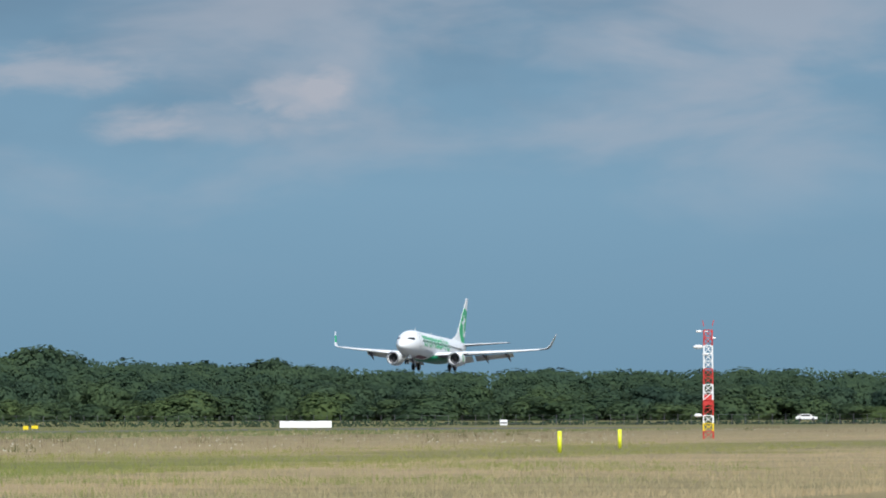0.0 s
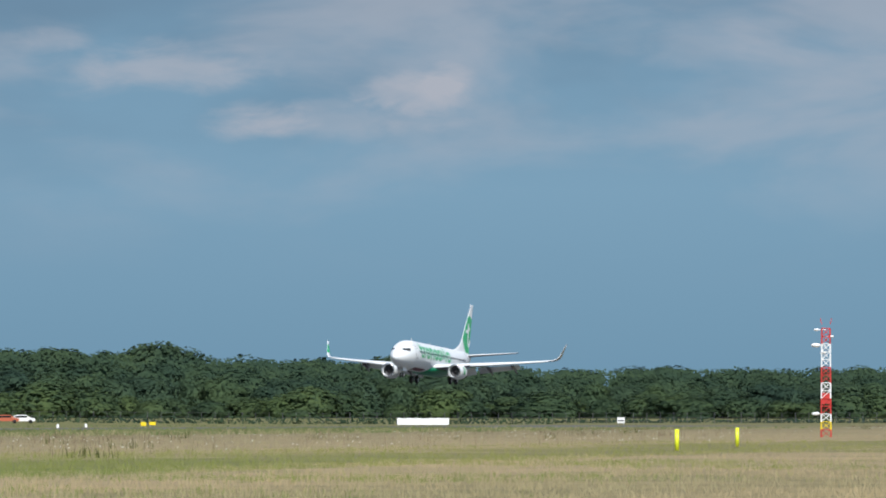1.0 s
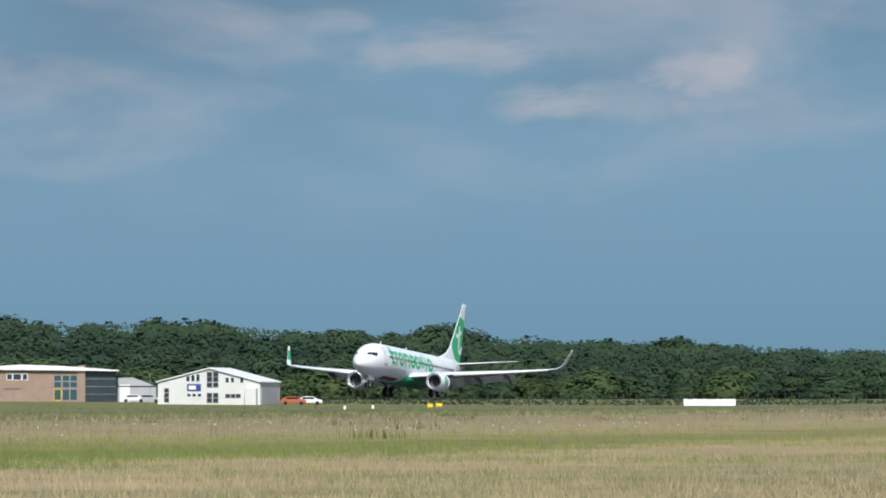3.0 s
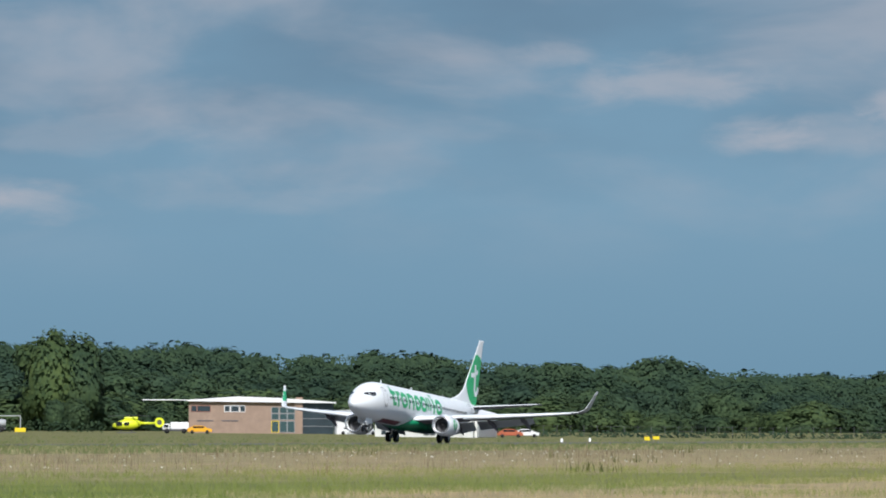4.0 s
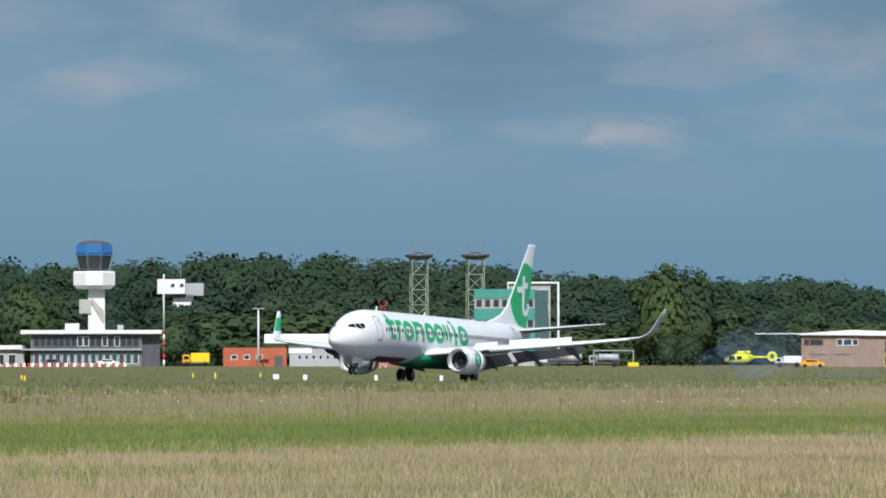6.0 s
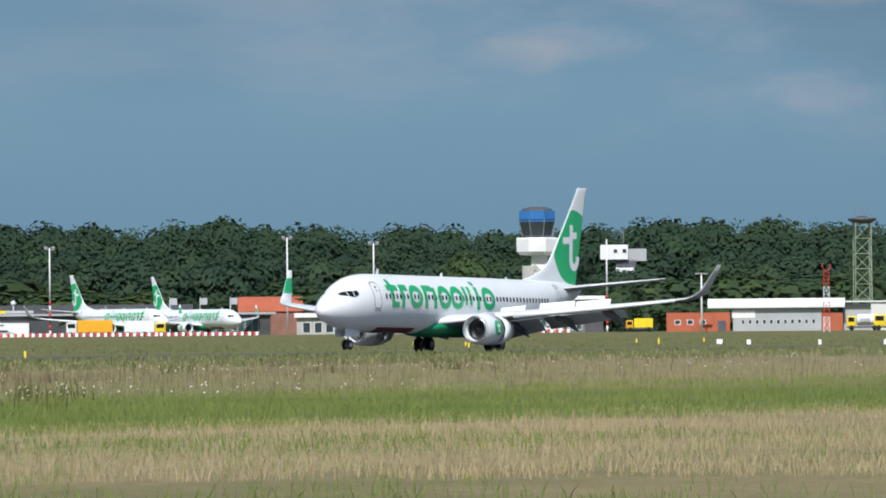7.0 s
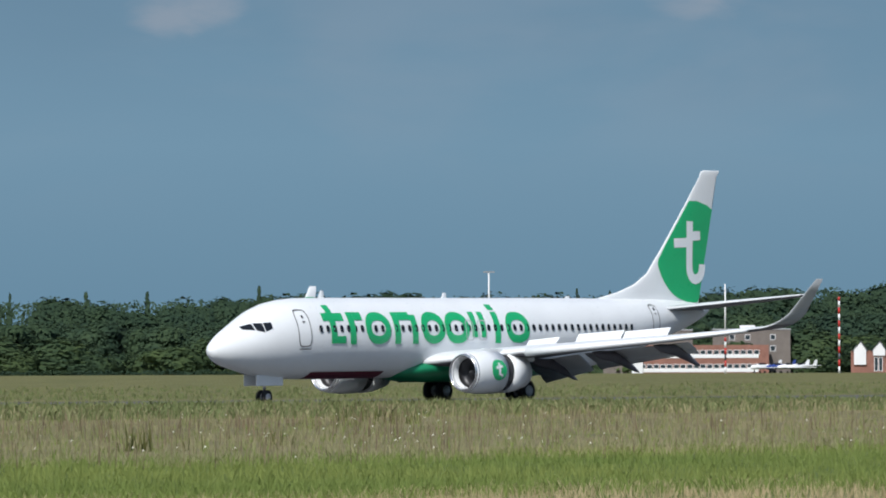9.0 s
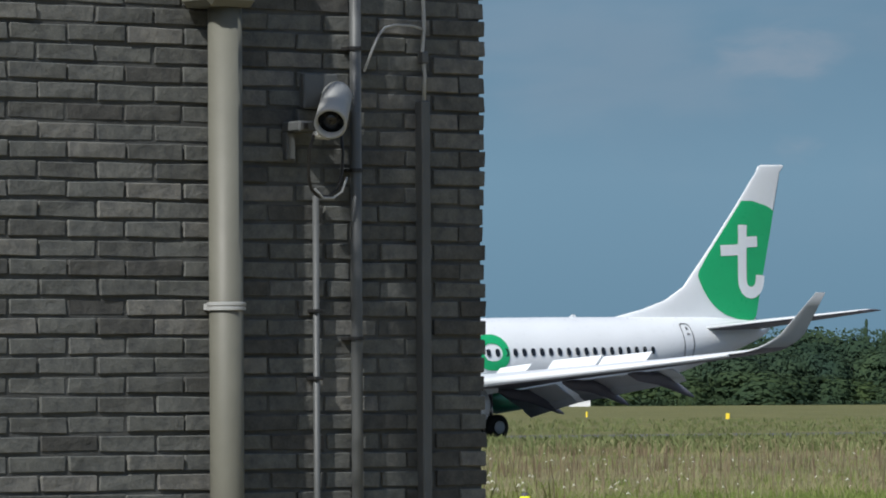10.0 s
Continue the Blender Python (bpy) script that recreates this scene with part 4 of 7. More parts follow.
# ================= buildings, vehicles and masts across the field =================
GREY_SHEET = worn("grey_sheet", (0.40, 0.42, 0.44), 0.5, 0.1, 0.08, 0.3, 0.04)
PALE_WALL = worn("pale_plaster", (0.62, 0.63, 0.60), 0.8, 0, 0.06, 0.3, 0.06)
WHITE_SHEET = worn("white_sheet", (0.76, 0.77, 0.78), 0.5, 0, 0.05, 0.3, 0.03)
TAN_BRICK = worn("tan_brick", (0.30, 0.215, 0.165), 0.85, 0, 0.12, 0.6, 0.15)
RED_BRICK = worn("red_brick", (0.26, 0.125, 0.095), 0.85, 0, 0.15, 0.6, 0.15)
ORANGE_WALL = worn("orange_brick", (0.42, 0.11, 0.055), 0.8, 0, 0.1, 0.5, 0.08)
TEAL = worn("teal_panel", (0.055, 0.27, 0.225), 0.5, 0, 0.1, 0.4, 0.03)
ROOF_DARK = worn("dark_roofing", (0.075, 0.08, 0.088), 0.85, 0, 0.2, 0.2, 0.08)
CONCRETE = worn("pale_concrete", (0.40, 0.40, 0.38), 0.85, 0, 0.12, 0.4, 0.1)
SKY_GLASS = worn("facade_glass", (0.035, 0.05, 0.06), 0.12, 0, 0.2, 0.5, 0.0, 0.7)
TEAL_GLASS = worn("teal_glass", (0.045, 0.085, 0.09), 0.12, 0, 0.2, 0.5, 0.0, 0.7)
BLUE_GLASS = worn("blue_sunblind", (0.035, 0.16, 0.42), 0.25, 0, 0.1, 0.5, 0.0)
YELLOW = worn("yellow_paint", (0.80, 0.60, 0.02), 0.4, 0, 0.08, 1.0, 0.02)
LIME = worn("lime_yellow_paint", (0.72, 0.78, 0.03), 0.35, 0, 0.06, 1.0, 0.02)
AMBER = worn("amber_paint", (0.78, 0.38, 0.02), 0.4, 0, 0.08, 1.0, 0.02)
RED = worn("red_paint", (0.50, 0.035, 0.03), 0.5, 0, 0.12, 1.0, 0.03)
BLUE = worn("blue_paint", (0.03, 0.06, 0.25), 0.4, 0, 0.1, 1.0, 0.02)
STEEL_GREEN = worn("pale_green_steel", (0.34, 0.40, 0.30), 0.55, 0.2, 0.1, 1.0, 0.03)
STEEL = worn("grey_steel", (0.33, 0.34, 0.35), 0.45, 0.5, 0.1, 1.0, 0.03)


def site(name, label, category, az, d, group="", turn=0.0, kind=""):
    """An empty on the ground that faces the field: its x runs to the right as seen from the camera, y away."""
    x, y = spot(az, d)
    return empty(name, pose(x, y, gz(x, y), 0, 0, az - 90 + turn), label, category, group, kind)


def across(az0, az, d):
    return d * math.tan(radians(az0 - az))


WINDOWS = {}


def window(parent, x, z, w, h, y=0.0, frame_mat=None, glass=None):
    """A framed pane set on a wall that faces -y."""
    fm, gm = frame_mat or WHITE_SHEET, glass or SKY_GLASS
    key = (round(w, 2), round(h, 2), fm.name, gm.name)
    if key not in WINDOWS:
        bm = bmesh.new()
        t = min(0.1, w * 0.12)
        for x0, x1, z0, z1 in ((-w / 2, w / 2, 0, t), (-w / 2, w / 2, h - t, h), (-w / 2, -w / 2 + t, t, h - t), (w / 2 - t, w / 2, t, h - t)):
            box(bm, x0, x1, -0.06, 0.02, z0, z1)
        f = bpy.data.meshes.new("window_frame")
        bm.to_mesh(f)
        bm.free()
        f.materials.append(fm)
        bm = boxed(-w / 2 + t, w / 2 - t, -0.025, 0.02, t, h - t)
        g = bpy.data.meshes.new("pane")
        bm.to_mesh(g)
        bm.free()
        g.materials.append(gm)
        WINDOWS[key] = (f, g)
    f, g = WINDOWS[key]
    ob = again("window", f, parent, pose(x, y, z))
    again("pane", g, ob, pose(0, 0, 0))
    return ob


def band(parent, xs, z, w, h, y=0.0, frame_mat=None, glass=None):
    for x in xs:
        window(parent, x, z, w, h, y, frame_mat, glass)


def frange(a, b, n):
    return [a + (b - a) * i / (n - 1) for i in range(n)]


def white_hall():
    b = site("aero_club_hall", "white gabled hall with dark windows beside the apron", "building", 19.7, 950, turn=-14)
    w, e, p, dep = 8.7, 3.7, 5.9, 14.0
    bm = bmesh.new()
    skin(bm, [[Vector((x, y, z)) for x, z in ((-w, -0.3), (w, -0.3), (w, e), (w * 0.02, p), (-w, e))] for y in (0, dep)])
    part("wall", bm, PALE_WALL, b, "white plastered wall")
    bm = bmesh.new()
    for s in (-1, 1):
        skin(bm, [[Vector((s * (w + 0.3), y, e - 0.05)), Vector((0.15, y, p + 0.06)), Vector((0.15, y, p + 0.24)), Vector((s * (w + 0.3), y, e + 0.12))] for y in (-0.35, dep + 0.3)])
    bmesh.ops.recalc_face_normals(bm, faces=bm.faces[:])
    part("roof", bm, WHITE_SHEET, b, "pale sheet metal roof")
    for x in (-3.55, -2.7, -1.85):
        window(b, x, 3.75, 0.75, 1.05 + 0.18 * (x + 3.55))
    for x in (0.1, 1.15):
        for z in (2.85, 3.75, 4.6):
            window(b, x, z, 0.9, 0.8, 0, DARK_GREY)
        for z in (0.3, 1.15):
            window(b, x, z, 0.9, 0.78, 0, DARK_GREY)
    for x in (3.1, 4.0, 5.6):
        window(b, x, 3.55, 0.75, 1.0)
    for x in (3.2, 4.1, 5.0):
        window(b, x, 1.1, 0.8, 0.65, 0, DARK_GREY)
    for z in (0.4, 1.2, 2.0):
        window(b, -7.2, z, 0.8, 0.72, 0, DARK_GREY)
    for x in (-3.4, -2.5, -1.6):
        window(b, x, 1.25, 0.8, 0.65)
    part("sign", soft_box(-3.7, -1.35, -0.12, -0.03, 2.25, 3.4, 0.03), BLUE, b, "blue sign board with a pale swoosh")
    bm = boxed(-3.4, -2.2, -0.14, -0.125, 2.5, 3.15)
    part("sign_swoosh", bm, WHITE_SHEET, b, "pale shape on the sign")
    part("side_door", soft_box(w + 0.01, w + 0.07, 1.0, dep - 1.0, 0, 3.0, 0.03), GREY_SHEET, b, "grey sliding hangar door")
    part("annexe", soft_box(6.4, 8.3, -1.4, 0, -0.2, 2.7, 0.05), PALE_WALL, b, "small white porch")
    part("flagpole", (lambda m: (rod(m, (-10.0, 0, 0), (-10.0, 0, 5.2), 0.06, 0.04, 8), m)[1])(bmesh.new()), STEEL, b, "flagpole")


def brick_hall():
    d = 1050
    b = site("brick_club_building", "tan brick flat-roofed building with a glazed corner", "building", 21.34, d)
    x0, x1, x2 = across(21.34, 22.06, d), across(21.34, 20.95, d), across(21.34, 20.62, d)
    part("wall", boxed(x0, x1, 0, 12, -0.3, 5.9), TAN_BRICK, b, "tan brick wall")
    part("glazed_corner", boxed(x1 + 0.02, x2, 0.4, 11, -0.3, 5.6), SKY_GLASS, b, "dark glazed corner")
    for z in (1.3, 2.7, 4.1):
        part("mullion", boxed(x1 + 0.05, x2 - 0.05, 0.3, 0.42, z, z + 0.08), STEEL, b)
    part("pier", boxed(x1 - 0.9, x1 + 0.4, -0.25, 0.4, -0.3, 6.6), TAN_BRICK, b, "projecting brick pier")
    bm = bmesh.new()
    skin(bm, [[Vector((x, y, z)) for x, z in ((x0 - 0.4, 5.85), (x2 + 0.5, 5.55), (x2 + 0.5, 5.75), (x1 - 4, 6.5), (x0 + 9, 6.75), (x0 - 0.4, 6.1))] for y in (-0.7, 12.4)])
    part("roof", bm, WHITE_SHEET, b, "pale low-pitched roof")
    for x, w in ((x0 + 1.0, 1.2), (x0 + 2.7, 2.6)):
        window(b, x, 3.9, w, 1.2, 0, RED_BRICK)
    for x, w in ((x0 + 7.0, 1.1), (x0 + 8.4, 1.6), (x0 + 9.8, 1.0)):
        window(b, x, 3.9, w, 1.2)
    for x in (x1 - 4.6, x1 - 3.1, x1 - 1.7):
        for z in (2.5, 3.7):
            window(b, x, z, 1.4, 1.15, 0, STEEL, TEAL_GLASS)
        window(b, x, 0.2, 1.4, 2.1, 0, YELLOW if x < x1 - 4 else STEEL, TEAL_GLASS)
    for x in (x0 + 3.0, x0 + 7.5):
        part("vent_strip", boxed(x - 1.5, x + 1.5, -0.05, 0.01, 2.2, 2.4), DARK_GREY, b)
    part("sunshade", soft_box(x0 - 8.5, x0 - 0.3, 3, 6, 6.0, 6.18, 0.03), WHITE_SHEET, b, "thin white canopy slab")
    s = site("grey_shed", "grey gabled shed with a pale door", "building", 20.42, d + 6)
    bm = bmesh.new()
    skin(bm, [[Vector((x, y, z)) for x, z in ((-3.6, -0.3), (3.6, -0.3), (3.6, 2.9), (-0.6, 4.5), (-3.6, 4.4))] for y in (0, 9)])
    part("wall", bm, GREY_SHEET, s)
    part("door", soft_box(-3.1, -1.2, -0.08, 0.0, -0.1, 3.2, 0.03), WHITE_SHEET, s, "pale sliding door")
    part("roof", soft_box(-3.8, 3.8, -0.2, 0.0, 2.85, 3.0, 0.03), DARK_GREY, s, "dark eaves board")


def green_office():
    d = 1080
    b = site("teal_office", "four-storey office with teal panels and window bands", "building", 25.0, d)
    x0, x1 = across(25.0, 25.31, d), across(25.0, 24.71, d)
    part("wall", boxed(x0, x1, 0, 9, -0.3, 14.2), CONCRETE, b, "pale concrete wall")
    part("side_wall", boxed(x1 + 0.003, x1 + 2.6, 0.3, 9, -0.3, 14.2), worn("dull_teal", (0.04, 0.10, 0.10), 0.6, 0, 0.1, 0.4, 0.03), b, "dull teal side wall")
    for z0, z1 in ((12.6, 14.4), (8.6, 10.8), (4.8, 7.0), (0.9, 3.1)):
        part("cladding_band", soft_box(x0 - 0.06, x1 + 0.05, -0.12, 0.0, z0, z1, 0.03), TEAL, b, "teal cladding band")
    for z in (11.0, 7.2, 3.3):
        band(b, frange(x0 + 0.9, x1 - 0.8, 7), z + 0.05, 1.05, 1.4, 0, DARK_GREY)
    s = site("stair_tower", "concrete stair tower with a white steel frame", "building", 24.72, d + 14)
    part("wall", boxed(-4.6, 3.2, 0, 6, -0.3, 15.4), CONCRETE, s)
    band(s, (-2.5, 1.6), 13.2, 1.6, 1.3)
    band(s, (1.6, 1.6 + 0.9), 10.4, 0.8, 1.4)
    for a0, a1, z0, z1 in ((-5.0, 4.9, 15.6, 15.95), (4.5, 4.9, 0, 15.6), (-5.0, -4.75, 14.0, 15.6)):
        part("frame_member", soft_box(a0, a1, -0.5, -0.1, z0, z1, 0.03), WHITE_SHEET, s, "white steel frame member")


def hangar():
    d = 1020
    b = site("white_roofed_hangar", "long grey hangar with a white roof and orange ends", "building", 26.6, d)

    def X(a):
        return across(26.6, a, d)

    part("wall", boxed(X(27.15), X(26.27), 0, 14, -0.3, 4.2), GREY_SHEET, b, "grey sheet wall")
    bm = bmesh.new()
    skin(bm, [[Vector((x, y, z)) for y, z in ((-1.0, 4.1), (14, 5.5), (14, 5.8), (0.5, 5.75), (-1.0, 4.55))] for x in (X(27.40), X(26.04))])
    part("roof", bm, WHITE_SHEET, b, "bright white roof edge")
    part("end_block", boxed(X(27.81), X(27.18), -0.6, 8, -0.3, 3.35), ORANGE_WALL, b, "orange end block")
    part("end_block", boxed(X(26.265), X(26.06), -0.8, 8, -0.3, 3.1), ORANGE_WALL, b, "orange end block")
    band(b, frange(X(27.7), X(27.45), 3), 1.2, 1.1, 0.9, -0.6)
    part("door", soft_box(X(27.3), X(27.22), -0.68, -0.6, -0.1, 1.9, 0.02), DARK_GREY, b)
    part("name_board", soft_box(X(27.16), X(26.93), -0.1, 0.0, 2.3, 3.7, 0.03), WHITE_SHEET, b, "white board with a grey strip")
    for a in frange(27.05, 26.35, 11):
        window(b, X(a), 1.2, 0.6, 0.85, 0)
    part("annexe", boxed(X(26.05), X(25.5), 2, 14, -0.3, 4.6), GREY_SHEET, b, "grey annexe")
    part("annexe_front", boxed(X(25.78), X(25.16), 1.0, 2.0, -0.3, 4.9), PALE_WALL, b, "pale annexe front")
    part("annexe_sign", soft_box(X(25.42), X(25.3), 0.9, 1.0, 3.4, 4.8, 0.03), BLUE, b, "dark blue sign panel")
    part("annexe_roof", soft_box(X(26.05), X(25.12), 0.6, 14.2, 4.95, 5.2, 0.04), WHITE_SHEET, b, "pale annexe roof")


def lattice(name, label, x, y, z0, height, w0, w1, mats, bays, group="", head=None, heading=0.0, bar=0.05):
    """A square lattice mast whose bays change colour: mats is a list per bay."""
    t = empty(name, pose(x, y, z0, 0, 0, heading), label, "mast", group)
    for i in range(bays):
        a, b = i / bays, (i + 1) / bays
        wa, wb = (w0 + (w1 - w0) * a) / 2, (w0 + (w1 - w0) * b) / 2
        za, zb = height * a, height * b
        bm = bmesh.new()
        ca = [(-wa, -wa), (wa, -wa), (wa, wa), (-wa, wa)]
        cb = [(-wb, -wb), (wb, -wb), (wb, wb), (-wb, wb)]
        for k in range(4):
            j = (k + 1) % 4
            rod(bm, (*ca[k], za), (*cb[k], zb), bar, None, 6)
            rod(bm, (*ca[k], za), (*cb[j], zb), bar * 0.7, None, 5)
            rod(bm, (*cb[k], zb), (*cb[j], zb), bar * 0.7, None, 5)
        part("mast_section", bm, mats[i % len(mats)], t, "")
    return t


def masts():
    # red and white mast on the near side
    t = lattice("red_white_mast", "red and white lattice mast standing in the grass", 421.2, 79.7, 0.0, 8.1, 0.72, 0.6, [RED, YELLOW, WHITE, RED, RED, WHITE, WHITE, RED, RED, WHITE, WHITE, WHITE, RED, RED], 14, heading=8, bar=0.045)
    for z0, z1, mt in ((2.5, 3.3, RED),):
        part("cover_panel", boxed(-0.3, 0.3, -0.3, 0.3, z0, z1), mt, t, "red cover panel")
    for x, z, s in ((-0.75, 6.85, 0.3), (-0.7, 8.0, 0.18), (0.4, 7.5, 0.16), (-0.2, 6.3, 0.2), (-0.75, 1.75, 0.25)):
        bm = bmesh.new()
        bmesh.ops.create_icosphere(bm, subdivisions=2, radius=s, matrix=Matrix.Translation((x * 0.1, -x, z)) @ Matrix.Diagonal((1, 1.3, 0.55, 1)))
        rod(bm, (0, 0, z), (x * 0.1, -x, z), 0.03, None, 6)
        part("lamp_fitting", bm, WHITE, t, "white lamp fitting", True)
    for s in (-1, 1):
        bm = bmesh.new()
        rod(bm, (0, s * 0.31, 8.4), (0, s * 0.42, 8.85), 0.03, None, 6)
        part("rod", bm, RED, t)
    # smaller mast by the hangar
    x, y = spot(26.22, 900)
    t = lattice("red_white_mast", "slim red and white lattice mast with a forked top", x, y, gz(x, y), 9.4, 0.95, 0.8, [WHITE, WHITE, RED, RED, WHITE, WHITE, RED, RED], 8, heading=26)
    bm = bmesh.new()
    tube(bm, [Vector((0.7 * math.sin(a) * math.sin(radians(26)), -0.7 * math.sin(a) * math.cos(radians(26)), 10.3 - 0.7 * math.cos(a))) for a in [k * 0.4 - 2.2 for k in range(12)]], 0.07, 6)
    part("fork", bm, RED, t, "forked top")
    # two radar stagings behind the office
    for az in (25.86, 25.30):
        x, y = spot(az, 1190)
        t = lattice("radar_staging", "pale green lattice tower with a dark round platform", x, y, gz(x, y), 22.0, 3.5, 3.2, [STEEL_GREEN], 7, "radar towers", heading=az + 8, bar=0.10)
        bm = bmesh.new()
        turned(bm, ((21.9, 0.1), (21.9, 1.7), (22.6, 2.9), (22.8, 3.0), (23.0, 2.9), (23.1, 0.1)), (0, 0, 0), 24, "z")
        part("platform", bm, DARK_GREY, t, "dark round platform", False)
        bm = bmesh.new()
        turned(bm, ((23.1, 1.3), (23.3, 1.1), (23.45, 0.6), (23.5, 0.05)), (0, 0, 0), 20, "z")
        part("dome", bm, DARK_GREY, t, "dark shallow dome", True)
        for k in range(6):
            a = k * 1.05
            bm = bmesh.new()
            rod(bm, (1.8 * math.cos(a), 1.8 * math.sin(a), 23.4), (1.8 * math.cos(a), 1.8 * math.sin(a), 26.2), 0.04, None, 5)
            part("whip_aerial", bm, STEEL, t, "thin whip aerial")
    # tall radio mast behind the terminal
    x, y = spot(35.6, 1290)
    t = lattice("radio_mast", "tall slim grey radio mast behind the terminal", x, y, gz(x, y), 37.0, 1.2, 0.7, [STEEL], 18, heading=35, bar=0.09)
    for z in (17.5, 21.5, 24.0):
        for s in (-1, 1):
            part("panel_aerial", soft_box(s * 0.9 * math.sin(0.6) - 0.15, s * 0.9 * math.sin(0.6) + 0.15, -s * 0.9 - 0.15, -s * 0.9 + 0.15, z, z + 2.4, 0.04), WHITE_SHEET, t, "white panel aerial")
    # floodlight and lamp poles, the lower part ringed red and white
    for az, el, d, ringed, head in ((33.94, 0.857, 1160, 1, 1), (31.58, 0.943, 1180, 0, 1), (30.72, 0.881, 1150, 1, 1), (28.40, 0.893, 1120, 1, 0), (36.47, 0.835, 1140, 1, 0), (39.6, 0.728, 1100, 2, 0), (38.48, 0.86, 1120, 1, 0),
                                (40.73, 0.86, 1140, 1, 0), (43.08, 0.985, 1100, 1, 2), (27.46, 0.541, 1010, 0, 2), (45.3, 0.6, 1200, 0, 0), (37.2, 0.86, 1230, 0, 1)):
        x, y = spot(az, d)
        z0 = gz(x, y)
        h = 1.6 + d * math.tan(radians(el)) - z0
        t = empty("light_pole", pose(x, y, z0, 0, 0, az - 90), "tall pale pole with red and white rings" if ringed else "tall pale lamp pole", "pole", "poles along the apron")
        bm = bmesh.new()
        low = h if ringed == 2 else (h * 0.4 if ringed else 0)
        if low < h:
            rod(bm, (0, 0, low), (0, 0, h), 0.19, 0.13, 10)
            part("pole", bm, WHITE_SHEET, t, "pale pole", True)
        else:
            bm.free()
        k, n = 0, 0
        while k < low - 0.01:
            bm = bmesh.new()
            k1 = min(k + 1.25, low)
            rod(bm, (0, 0, k), (0, 0, k1), 0.2, 0.2, 10)
            part("ring", bm, (RED if n % 2 else WHITE_SHEET) if n != 2 else DARK_GREY, t, "", True)
            k, n = k1, n + 1
        if head == 1:
            for s in (-1, 1):
                part("floodlight", soft_box(s * 0.75 - 0.35, s * 0.75 + 0.35, -0.25, 0.25, h - 0.3, h + 0.3, 0.05), STEEL, t, "floodlight")
            part("crossarm", soft_box(-1.0, 1.0, -0.08, 0.08, h - 0.5, h - 0.3, 0.02), STEEL, t)
        elif head == 2:
            bm = boxed(-1.1, 1.1, -0.2, 0.2, h - 0.05, h + 0.2)
            part("lamp_head", bm, STEEL, t, "flat lamp head")


